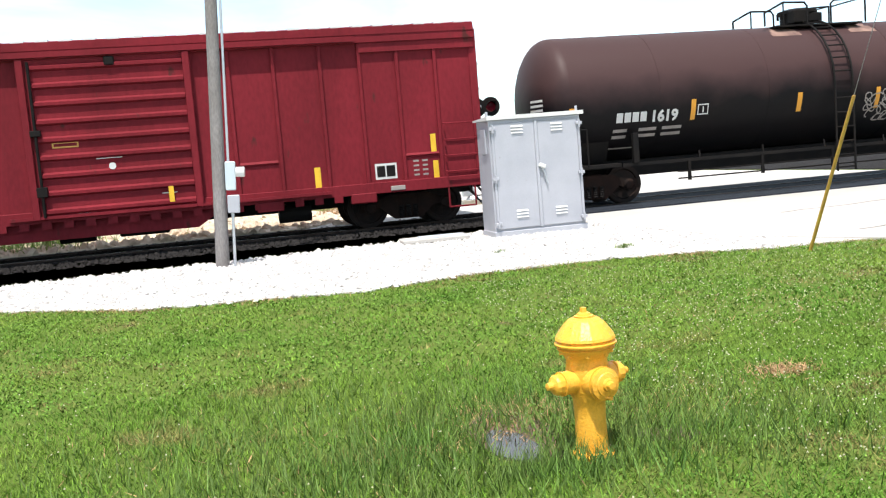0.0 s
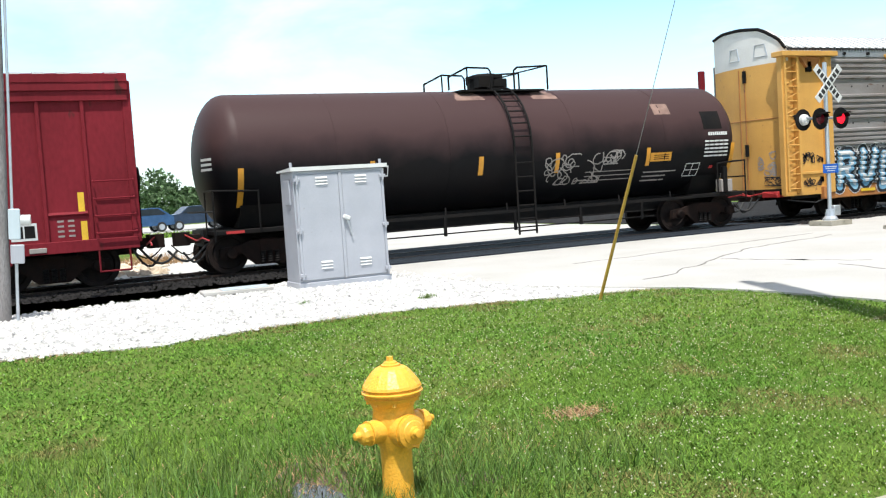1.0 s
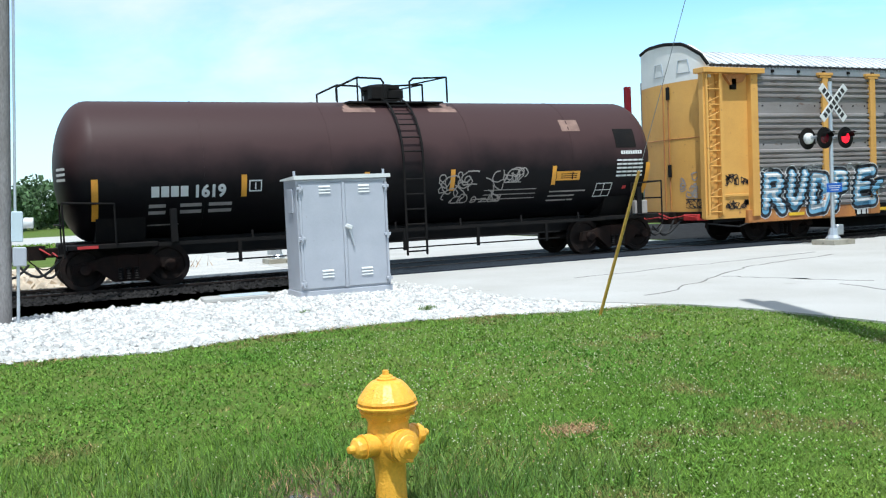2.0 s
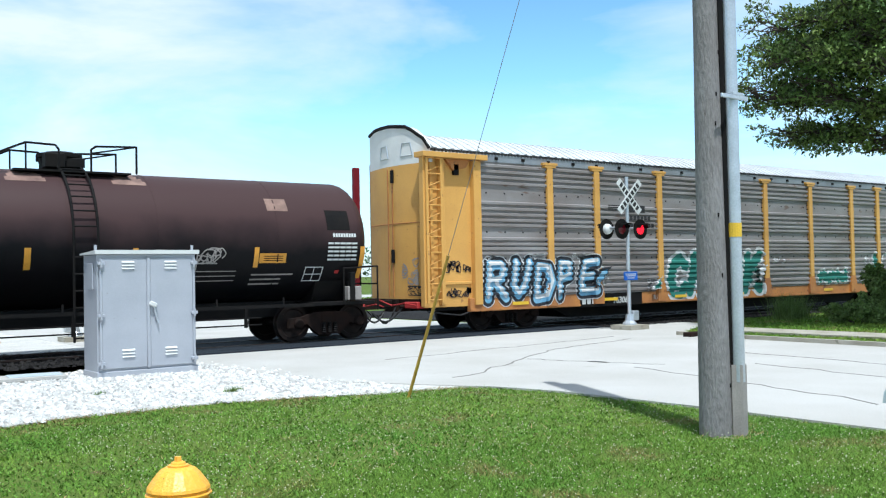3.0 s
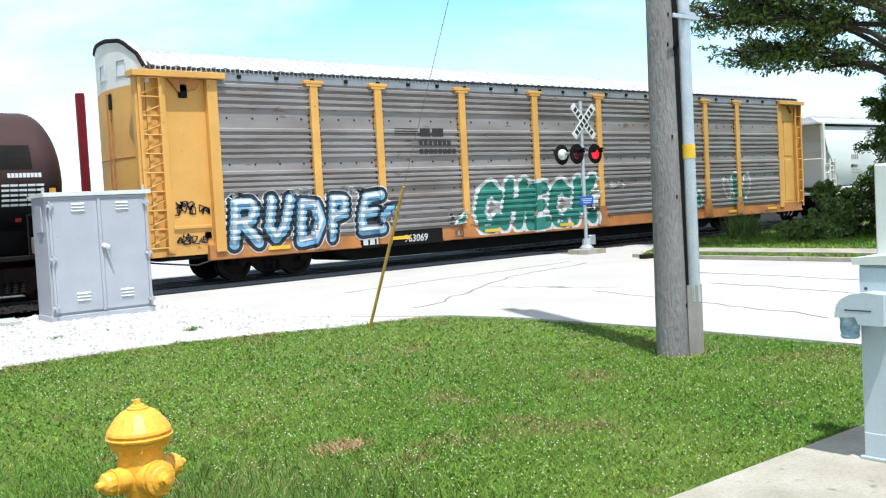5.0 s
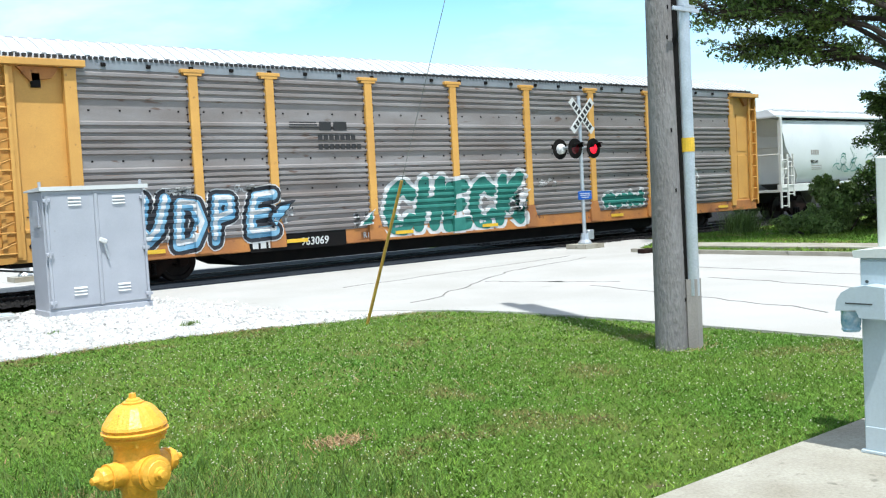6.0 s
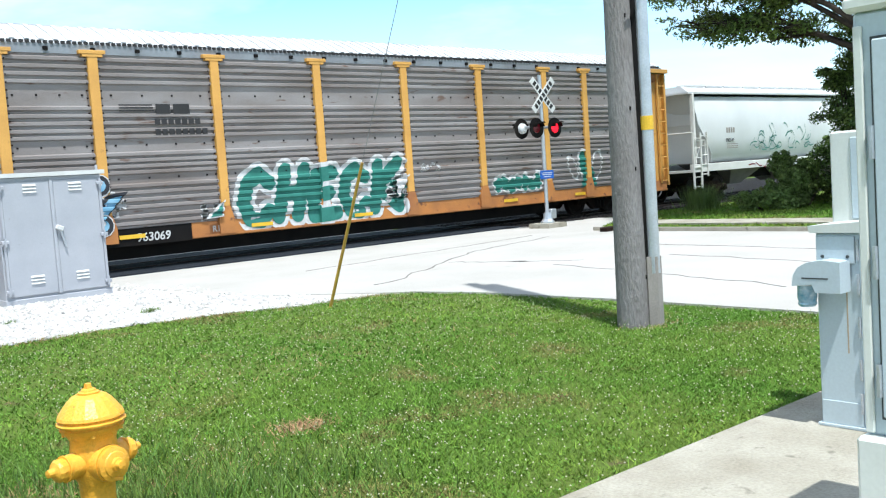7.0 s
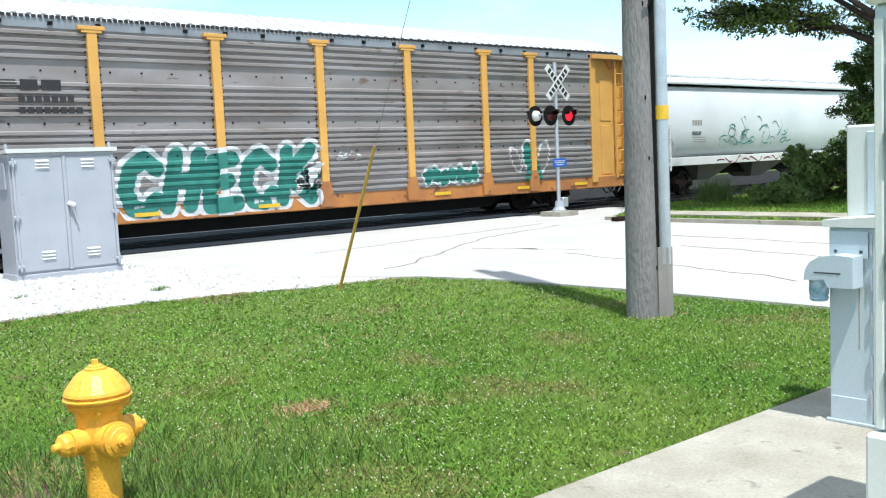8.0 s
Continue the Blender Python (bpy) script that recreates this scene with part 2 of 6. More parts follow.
# ---- mesh helpers ----
def box(bm, x0, x1, y0, y1, z0, z1, bevel=0.0, turn=None):
    m = Matrix.LocRotScale(((x0 + x1) / 2, (y0 + y1) / 2, (z0 + z1) / 2), None, (x1 - x0, y1 - y0, z1 - z0))
    made = bmesh.ops.create_cube(bm, size=1.0, matrix=(turn @ m) if turn else m)["verts"]
    if bevel:
        edges = list({e for v in made for e in v.link_edges})
        bmesh.ops.bevel(bm, geom=edges, offset=bevel, segments=1, affect="EDGES")
    return bm


def rod(bm, a, b, r0, r1=None, seg=8):
    a, b = Vector(a), Vector(b)
    way = b - a
    m = Matrix.Translation((a + b) / 2) @ way.to_track_quat("Z", "Y").to_matrix().to_4x4()
    bmesh.ops.create_cone(bm, cap_ends=True, segments=seg, radius1=r0, radius2=r0 if r1 is None else r1, depth=way.length, matrix=m)
    return bm


def pipe(bm, points, r, seg=8):
    for a, b in zip(points, points[1:]):
        rod(bm, a, b, r, seg=seg)
        bmesh.ops.create_icosphere(bm, subdivisions=1, radius=r, matrix=Matrix.Translation(b))
    return bm


def lathe(bm, profile, seg=32, m=Matrix()):
    """Turns (radius, height) pairs round the z axis of m."""
    rings = []
    for r, z in profile:
        rings.append([bm.verts.new(m @ Vector((max(r, 0.0005) * math.cos(2 * math.pi * k / seg), max(r, 0.0005) * math.sin(2 * math.pi * k / seg), z))) for k in range(seg)])
    for a, b in zip(rings, rings[1:]):
        for k in range(seg):
            bm.faces.new((a[k], a[(k + 1) % seg], b[(k + 1) % seg], b[k]))
    bm.faces.new(rings[0][::-1])
    bm.faces.new(rings[-1])
    return bm


def prism(bm, points, y0, y1, axis="y"):
    """A plate of the outline points, (x, z), between y0 and y1; axis z: the outline is (x, y)."""
    def at(p, h):
        return (p[0], h, p[1]) if axis == "y" else (p[0], p[1], h) if axis == "z" else (h, p[0], p[1])
    low, high = [bm.verts.new(at(p, y0)) for p in points], [bm.verts.new(at(p, y1)) for p in points]
    bm.faces.new(low)
    bm.faces.new(high[::-1])
    for k in range(len(points)):
        j = (k + 1) % len(points)
        bm.faces.new((low[k], high[k], high[j], low[j]))
    return bm


def part(name, bm, mat, parent=None, label="", smooth=False, at=None):
    """Links a bmesh as one mesh object under a thing or a part."""
    bmesh.ops.recalc_face_normals(bm, faces=bm.faces)
    data = bpy.data.meshes.new(name)
    bm.to_mesh(data)
    bm.free()
    data.materials.append(mat)
    if smooth:
        data.polygons.foreach_set("use_smooth", [True] * len(data.polygons))
        data.set_sharp_from_angle(angle=radians(35))
    ob = new(name, data)
    if parent:
        ob.parent = parent
    if at:
        ob.matrix_basis = at
    return tagged(ob, label=label)


def pieces(name, bm, mat, parent, label=""):
    """Each loose piece of a bmesh as a part of its own."""
    left = set(bm.verts)
    while left:
        todo, island = [left.pop()], set()
        while todo:
            v = todo.pop()
            island.add(v)
            for e in v.link_edges:
                w = e.other_vert(v)
                if w in left:
                    left.discard(w)
                    todo.append(w)
        one, at = B(), {}
        for v in island:
            at[v] = one.verts.new(v.co)
        for f in {f for v in island for f in v.link_faces}:
            one.faces.new([at[v] for v in f.verts])
        part(name, one, mat, parent, label)
    bm.free()


def again(ob, parent, m):
    """Another part on the same mesh."""
    other = new(ob.name.split(".")[0], ob.data)
    other.parent, other.matrix_basis = parent, m
    return other


def thing(name, label, category, group="", m=Matrix()):
    ob = new(name)
    ob.empty_display_size = 0.2
    ob.matrix_basis = m
    return tagged(ob, label, category, group)


def B():
    return bmesh.new()


def cloud_mesh(name, verts, faces, mat, parent=None):
    data = bpy.data.meshes.new(name)
    data.from_pydata(verts, [], faces)
    data.materials.append(mat)
    ob = new(name, data)
    if parent:
        ob.parent = parent
    return ob


def letters(text, size, mat, parent, name, place, fat=0.0, shear=0.0, wide=1.0, relief=None, lift=0.004, label=""):
    """Flat lettering on a wall that faces -y: text runs along x, its foot at place; relief(z) gives the wall's y."""
    curve = bpy.data.curves.new(name, "FONT")
    curve.body, curve.size, curve.offset, curve.shear, curve.resolution_u = text, size, fat, shear, 3
    holder = bpy.data.objects.new(name, curve)
    scene.collection.objects.link(holder)
    data = bpy.data.meshes.new_from_object(holder.evaluated_get(bpy.context.evaluated_depsgraph_get()))
    bpy.data.objects.remove(holder)
    bm = B()
    bm.from_mesh(data)
    bpy.data.meshes.remove(data)
    for v in bm.verts:
        v.co = (place[0] + v.co.x * wide, place[1], place[2] + v.co.y)
    drape(bm, relief, place[1], lift)
    return part(name, bm, mat, parent, label)


def drape(bm, relief, y, lift):
    if relief:
        for z in CUTS:
            bmesh.ops.bisect_plane(bm, geom=bm.verts[:] + bm.edges[:] + bm.faces[:], plane_co=(0, 0, z), plane_no=(0, 0, 1))
    for v in bm.verts:
        v.co.y = (relief(v.co.z) if relief else y) - lift


def bars(parent, name, mat, y, rows):
    """Unreadable lettering: plain bars (x0, x1, z0, z1) on a wall that faces -y."""
    bm = B()
    for x0, x1, z0, z1 in rows:
        bm.faces.new([bm.verts.new(p) for p in ((x0, y, z0), (x1, y, z0), (x1, y, z1), (x0, y, z1))])
    return pieces(name, bm, mat, parent)


# ---- ground ----
TRACK_Y, RAIL_Z = 21.9, 0.08
LAWN_EDGE = [(-30, 17.5), (-9, 15.6), (-2.9, 13.6), (-0.9, 12.2), (1.7, 11.6), (3.2, 12.05), (4.6, 12.1), (6.1, 11.8), (7.4, 11.3), (8.3, 11.2), (8.9, 10.7), (9.2, 9.6), (9.33, 7.4)]


def lawn_y(x):
    return float(np.interp(x, [p[0] for p in LAWN_EDGE[:-2]], [p[1] for p in LAWN_EDGE[:-2]])) if x < 8.9 else float(np.interp(x, [8.9, 9.2, 9.33], [10.7, 9.6, 7.4])) if x < 9.33 else -99.0


def sheet(name, points, z0, z1, mat, label):
    return tagged(part(name, prism(B(), points, z0, z1, "z"), mat, None), label, kind="structure")


ground_bm = B()
box(ground_bm, -900, 900, -60, 1500, -0.6, 0.0)
tagged(part("ground", ground_bm, M_LAWN), "green grassy ground", kind="structure")
edge_noise = random.Random(2)
sheet("gravel_bed", [(-29.5, 17.4)] + [(x, lawn_y(x) + edge_noise.uniform(-0.07, 0.09)) for x in np.arange(-20, 8.4, 0.16)] + [(8.6, 11.15), (7.6, 13.0), (7.1, 19.0), (5.6, 18.2), (3.7, 17.75), (0.5, 17.25), (-3.5, 16.95), (-29, 16.9)], -0.3, 0.018, M_GRAVEL, "bright white crushed limestone beside the track")
sheet("road", [(8.6, 11.15), (8.9, 10.7), (9.2, 9.6), (9.33, 7.4), (9.33, -50), (18.7, -50), (18.75, 9.6), (18.95, 13.4), (19.2, 15.8), (24.0, 18.6), (24.0, 19.6), (7.1, 19.6), (7.1, 19.0), (7.6, 13.0)], -0.3, 0.03, M_ROAD, "sun-bleached pale concrete road with cracks")
sheet("far_road", [(7.1, 24.4), (20, 24.4), (20, 52), (7.1, 52)], -0.3, 0.025, M_ROAD, "pale concrete road beyond the track")
sheet("parking_lot", [(-30, 62), (45, 62), (45, 84), (-30, 84)], -0.3, 0.025, M_ROAD, "pale concrete lot with parked cars")
# dark beds also cover ground where only the train's shade falls
sheet("track_bed", [(-150, 16.9), (-3.5, 16.95), (0.5, 17.25), (3.7, 17.75), (5.6, 18.2), (7.1, 19.0), (7.1, 23.4), (-150, 23.4)], -0.3, 0.0, M_BALLAST, "dark grey-brown stone ballast, the train's shade put into its colour")
sheet("track_bed", [(20.5, 19.6), (150, 19.3), (150, 38), (20.5, 38)], -0.3, 0.02, M_BALLAST, "dark grey-brown stone ballast, the train's shade put into its colour")
sheet("crossing_surface", [(7.1, 19.6), (20.5, 19.6), (20.5, 21.12), (7.1, 21.12)], -0.3, 0.062, M_CROSSING, "dark worn asphalt crossing surface, the train's shade put into its colour")
sheet("crossing_surface", [(7.1, 21.25), (20.5, 21.25), (20.5, 22.55), (7.1, 22.55)], -0.3, 0.066, M_CROSSING, "dark worn asphalt crossing surface, the train's shade put into its colour")
sheet("crossing_surface", [(7.1, 22.68), (20.5, 22.68), (20.5, 24.4), (7.1, 24.4)], -0.3, 0.062, M_CROSSING, "dark worn asphalt crossing surface, the train's shade put into its colour")
sheet("dirt_bank", [(-60, 23.4), (2.0, 23.4), (4.5, 27.0), (3.0, 33), (-60, 36)], -0.3, 0.05, M_DIRT, "tan rubble and dirt beyond the track")
sheet("pale_gravel_lot", [(2.0, 23.4), (7.1, 23.4), (7.1, 52), (5.2, 52), (4.8, 30)], -0.3, 0.02, M_GRAVEL, "pale gravel strip beyond the track")
sheet("sidewalk", [(20.75, 4.0), (22.1, 4.0), (22.55, 16.6), (21.2, 16.2)], -0.3, 0.05, M_WALK, "pale concrete sidewalk across the road")
sheet("sidewalk", [(1.2, -6), (8.9, -6), (8.9, 3.16), (1.2, 3.2)], -0.3, 0.03, M_WALK, "weathered concrete pad at the lawn's edge")
sheet("kerb", [(18.7, 3.0), (18.85, 3.0), (18.9, 9.6), (19.1, 13.4), (19.35, 15.8), (19.2, 15.8), (18.95, 13.4), (18.75, 9.6)], -0.3, 0.12, M_WALK, "pale concrete kerb along the road")


def crack(points, wide):
    bm = B()
    left, right = [], []
    for k, (x, y) in enumerate(points):
        w = wide * (0.5 + random.random())
        left.append((x - w / 2, y + w / 3))
        right.append((x + w / 2, y - w / 3))
    prism(bm, left + right[::-1], 0.02, 0.0345, "z")
    return tagged(part("road_crack", bm, M_CRACK), "dark crack in the concrete road", kind="structure")


def wander(a, b, n, amount):
    rng = random.Random(int(a[0] * 100 + b[1] * 37))
    return [(a[0] + (b[0] - a[0]) * k / n + rng.uniform(-amount, amount), a[1] + (b[1] - a[1]) * k / n + rng.uniform(-amount, amount)) for k in range(n + 1)]


for a, b, w in (((9.3, 12.0), (14.2, 14.9), 0.03), ((14.2, 14.9), (17.5, 15.8), 0.03), ((12.2, 13.6), (13.0, 11.0), 0.03), ((10.2, 15.6), (17.9, 16.6), 0.03),
                ((11, 6), (12.4, 11.0), 0.02), ((13, 4), (14.2, 10), 0.02), ((15, 5), (16.0, 12), 0.03)):
    crack(wander(a, b, 14, 0.09), w)

# ---- rails and ties ----
RAIL_SHAPE = [(-0.07, -0.17), (0.07, -0.17), (0.07, -0.155), (0.012, -0.13), (0.012, -0.045), (0.037, -0.035), (0.037, 0), (-0.037, 0), (-0.037, -0.035), (-0.012, -0.045), (-0.012, -0.13), (-0.07, -0.155)]
track = thing("railway_track", "single railway track of brown steel rails on tarred timber ties", "railway track")
for side_y in (-0.755, 0.755):
    part("rail", prism(B(), [(TRACK_Y + side_y + a, RAIL_Z + b) for a, b in RAIL_SHAPE], -150, 150, "x"), M_RAIL, track)
tie = part("tie", box(B(), -0.11, 0.11, -1.3, 1.3, -0.18, 0, 0.012), M_TIE, track, at=pose(-12, TRACK_Y, RAIL_Z - 0.10))
for k in range(1, 130):
    x = -12 + k * 0.52
    if not 6.9 < x < 20.6:
        again(tie, track, pose(x, TRACK_Y + random.uniform(-0.03, 0.03), RAIL_Z - 0.10 - random.uniform(0, 0.01), 0, 0, random.uniform(-0.8, 0.8)))


# ---- train parts ----
def wheelset(parent, x):
    bm = B()
    rim = [(0.08, -0.08), (0.11, -0.07), (0.12, -0.03), (0.34, -0.02), (0.36, -0.06), (0.455, -0.062), (0.46, 0.06), (0.485, 0.065), (0.485, 0.085), (0.36, 0.09), (0.34, 0.03), (0.12, 0.05), (0.08, 0.08)]
    for s in (-1, 1):
        lathe(bm, rim if s < 0 else [(r, -z) for r, z in rim][::-1], 28, Matrix.Translation((0, s * 0.755, 0)) @ pose(0, 0, 0, -90))
    rod(bm, (0, -1.0, 0), (0, 1.0, 0), 0.08, seg=12)
    ob = part("wheelset", bm, M_WHEEL, parent, "dark worn steel wheels on an axle", smooth=True)
    SPINNING.append((ob, x))
    return ob


SPINNING, CARS = [], []
FRAME_OUTLINE = [(-1.12, 0.36), (-1.08, 0.58), (-0.72, 0.62), (-0.42, 0.72), (0.42, 0.72), (0.72, 0.62), (1.08, 0.58), (1.12, 0.36), (0.9, 0.36), (0.62, 0.44), (0.42, 0.26), (0.3, 0.17), (-0.3, 0.17), (-0.42, 0.26), (-0.62, 0.44), (-0.9, 0.36)]


def truck(parent, x):
    bm = B()
    for s in (-1, 1):
        prism(bm, FRAME_OUTLINE, s * 1.02 - 0.07, s * 1.02 + 0.07)
    box(bm, -0.22, 0.22, -1.1, 1.1, 0.42, 0.74, 0.02)
    frame_ob = part("truck_frame", bm, M_RUST, parent, "cast brown truck side frames", at=pose(x, 0, 0))
    for s in (-1, 1):
        spring_bm = B()
        for dx in (-0.16, 0.0, 0.16):
            prof = [(0.0, 0.2)] + [(0.062 if k % 2 else 0.045, 0.2 + 0.026 * k) for k in range(11)] + [(0.0, 0.47)]
            lathe(spring_bm, prof, 10, Matrix.Translation((dx, s * 1.11, 0)))
        pieces("spring", spring_bm, M_BLACK, frame_ob)
    for dx in (-0.86, 0.86):
        for s in (-1, 1):
            cap = lathe(B(), [(0.0, 0), (0.13, 0), (0.13, 0.05), (0.1, 0.09), (0.05, 0.1), (0.0, 0.1)], 16, Matrix.Translation((dx, s * 1.09, 0.46)) @ pose(0, 0, 0, 90 if s < 0 else -90))
            part("bearing_cap", cap, M_RUST, frame_ob, smooth=True)
        wheelset(parent, x + dx)


def coupler(parent, x, s):
    bm = B()
    box(bm, min(x, x + s * 0.55), max(x, x + s * 0.55), -0.1, 0.1, 0.72, 0.92, 0.02)
    prism(bm, [(x + s * 0.5, -0.17), (x + s * 0.82, -0.15), (x + s * 0.86, 0.02), (x + s * 0.62, 0.06), (x + s * 0.6, 0.2), (x + s * 0.48, 0.16)], 0.68, 0.98, "z")
    part("coupler", bm, M_RUST, parent)
    hose = [(x + s * 0.1, -0.35, 0.72)] + [(x + s * (0.1 + 0.6 * k / 6), -0.35, 0.72 - 0.42 * math.sin(math.pi * k / 7)) for k in range(1, 7)]
    part("air_hose", pipe(B(), hose, 0.025, 6), M_HOSE, parent)


def end_gear(parent, x, s, mat):
    """Brake rigging, cut lever and hoses at a car's end."""
    part("cut_lever", pipe(B(), [(x + s * 0.25, -1.45, 0.8), (x + s * 0.3, -1.0, 0.85), (x + s * 0.3, -0.4, 0.78), (x + s * 0.55, -0.1, 0.95)], 0.018, 6), M_RED, parent, "red cut lever")
    part("trainline_hose", pipe(B(), [(x + s * (0.1 + 0.12 * k), -0.62 + 0.03 * k, 0.75 - 0.4 * math.sin(math.pi * k / 8)) for k in range(8)], 0.028, 6), M_HOSE, parent)
    part("angle_cock", rod(B(), (x + s * 0.02, -0.62, 0.75), (x + s * 0.2, -0.62, 0.75), 0.045), mat, parent)
    part("safety_chain", pipe(B(), [(x + s * (0.05 + 0.1 * k), 0.25, 0.7 - 0.25 * math.sin(math.pi * k / 7)) for k in range(8)], 0.015, 5), M_RUST, parent)
    part("draft_box", box(B(), min(x - s * 0.9, x + s * 0.1), max(x - s * 0.9, x + s * 0.1), -0.3, 0.3, 0.6, 0.95, 0.02), M_RUST, parent)


def ladder(parent, name, x0, x1, y, z0, z1, step, mat, rail_r=0.025, diagonal=False):
    bm = B()
    for x in (x0, x1):
        box(bm, x - rail_r, x + rail_r, y - rail_r, y + rail_r, z0, z1)
    n = int((z1 - z0) / step)
    for k in range(n + 1):
        z = z0 + 0.08 + k * step
        if z < z1:
            rod(bm, (x0, y, z), (x1, y, z), 0.016, seg=6)
            if diagonal and z + step * 0.6 < z1:
                rod(bm, (x0, y + 0.02, z + 0.04), (x1, y + 0.02, z + step * 0.55), 0.013, seg=5)
    return part(name, bm, mat, parent)


# ---- auto rack ----
RIBS = [4.61, 4.45, 4.29, 4.13, 3.57, 3.41, 3.25, 3.09, 2.95, 2.56, 2.42, 2.29, 2.16, 1.86, 1.71, 1.55, 1.39, 1.18, 1.03]
WALL_Y, RIB_OUT = -1.555, 0.056
CUTS = sorted(z + dz for z in RIBS for dz in (-0.058, -0.03, 0.03, 0.058))


def rack_face(z):
    for c in RIBS:
        if abs(z - c) < 0.058:
            return WALL_Y - RIB_OUT * min(1.0, (0.058 - abs(z - c)) / 0.028)
    return WALL_Y


def ribbed_panel(parent, x0, x1, z0, z1):
    bm = B()
    line = [(WALL_Y, z0)] + [(rack_face(z), z) for z in CUTS if z0 < z < z1] + [(WALL_Y, z1), (WALL_Y + 0.03, z1), (WALL_Y + 0.03, z0)]
    prism(bm, line, x0, x1, "x")
    panel_ob = part("side_panel", bm, M_RACK, parent)
    bolts = B()
    for z in (3.85, 2.76, 2.02):
        for k in range(4):
            x = x0 + (x1 - x0) * (k + 0.5) / 4
            box(bolts, x - 0.02, x + 0.02, WALL_Y - 0.014, WALL_Y, z - 0.02, z + 0.02)
    tagged(part("bolts", bolts, M_BLACK, panel_ob), kind="stuff")


def end_bow(x, s, y):
    """How far the bowed end doors stand out at y."""
    return x + s * (0.28 * math.cos(math.pi * y / 3.0) - 0.25)


def auto_rack():
    car = thing("auto_rack_car", "tall grey ribbed auto rack car with yellow posts and graffiti", "rail car", "cars of the train")
    CARS.append((car, 0.0))
    LEN = 27.2
    posts = [4.5, 6.45, 9.33, 12.2, 15.06, 17.9, 20.75, 22.71]
    part("floor_frame", box(B(), 0.4, LEN - 0.4, -1.35, 1.35, 0.62, 0.92), M_BLACK, car)
    bm = B()
    prism(bm, [(4.9, 0.62), (5.8, 0.22), (21.4, 0.22), (22.3, 0.62), (22.3, 0.66), (4.9, 0.66)], -0.95, 0.95)
    part("centre_sill", bm, M_BLACK, car)
    bm = B()
    for x0, x1 in ((1.5, 5.7), (8.45, LEN - 0.1)):
        box(bm, x0, x1, -1.57, -1.42, 0.56, 0.93, 0.01)
        box(bm, x0, x1, 1.42, 1.57, 0.56, 0.93, 0.01)
        box(bm, x0, x1, -1.595, -1.565, 0.58, 0.63)
    part("side_sill", bm, M_SILL, car, "rusty orange side sill")
    part("lettered_sill", box(B(), 5.7, 8.45, -1.57, -1.42, 0.53, 0.93, 0.01), M_BLACK, car, "black sill section with lettering")
    stops = [1.78] + posts + [LEN - 1.6]
    for a, b in zip(stops, stops[1:]):
        ribbed_panel(car, a + 0.02, b - 0.02, 0.93, 4.72)
    part("far_side", box(B(), 0.3, LEN - 0.3, 1.5, 1.56, 0.93, 4.85), M_RACK, car)
    part("top_chord", box(B(), 1.6, LEN - 0.1, -1.575, -1.5, 4.72, 4.93), M_RACK_TOP, car, "blue-grey top chord")
    for x in posts:
        bm = B()
        box(bm, x - 0.11, x + 0.11, -1.66, -1.55, 1.25, 4.75, 0.008)
        box(bm, x - 0.29, x + 0.29, -1.68, -1.52, 4.72, 4.8, 0.008)
        box(bm, x - 0.22, x + 0.22, -1.67, -1.54, 4.66, 4.72)
        part("post", bm, M_YELLOW, car)
        studs = B()
        for k in range(23):
            for dx in (-0.15, 0.15):
                box(studs, x + dx - 0.014, x + dx + 0.014, -1.612, -1.55, 1.05 + 0.16 * k, 1.078 + 0.16 * k)
        tagged(part("bolts", studs, M_RUST, car), kind="stuff")
        foot = prism(B(), [(x - 0.11, 1.25), (x + 0.11, 1.25), (x + 0.2, 0.95), (x + 0.2, 0.62), (x - 0.2, 0.62), (x - 0.2, 0.95)], -1.665, -1.55)
        part("post_foot", foot, M_SILL, car)
    # corner panels with their yellow frames
    for x0, x1, s in ((0.0, 1.78, 1), (LEN - 1.6, LEN, -1)):
        bm = B()
        box(bm, x0 + 0.02, x1 - 0.06, -1.46, -1.42, 0.72, 4.8)
        inner = x1 if s > 0 else x0
        box(bm, inner - 0.13, inner + 0.13, -1.63, -1.42, 0.75, 4.72, 0.01)
        box(bm, x0 - 0.12, x1 + 0.3 if s > 0 else x1 + 0.05, -1.74, -1.3, 4.73, 4.87, 0.01)
        outer = x0 if s > 0 else x1
        box(bm, outer - 0.05, outer + 0.05, -1.6, -1.42, 0.75, 4.75, 0.01)
        pieces("corner_panel", bm, M_YELLOW, car, "plain yellow corner panel")
        gus = prism(B(), [(x0 + 0.75, 4.72), (x1 - 0.2, 4.72), (x1 - 0.35, 4.5), (x0 + 1.0, 4.42)], -1.56, -1.45)
        part("gusset", gus, M_SILL, car)
    part("ladder_column", box(B(), 0.5, 0.66, -1.6, -1.46, 0.78, 4.72, 0.012), M_YELLOW, car)
    part("corner_bracket", box(B(), 1.02, 1.2, -1.56, -1.46, 4.3, 4.6, 0.01), M_BLACK, car, "dark steel bracket")
    part("panel_rail", box(B(), 0.7, 1.62, -1.5, -1.46, 1.32, 1.4, 0.01), M_YELLOW, car)
    box_door = B()
    for z0, z1 in ((1.0, 2.6), (2.75, 4.1)):
        box(box_door, LEN - 1.1, LEN - 0.55, -1.48, -1.455, z0, z1, 0.008)
    pieces("access_panel", box_door, M_YELLOW, car)
    ladder(car, "ladder", 0.04, 0.52, -1.63, 0.85, 4.72, 0.42, M_YELLOW, 0.035, True)
    ladder(car, "ladder", LEN - 0.45, LEN - 0.05, -1.6, 0.85, 4.7, 0.42, M_YELLOW, 0.025)
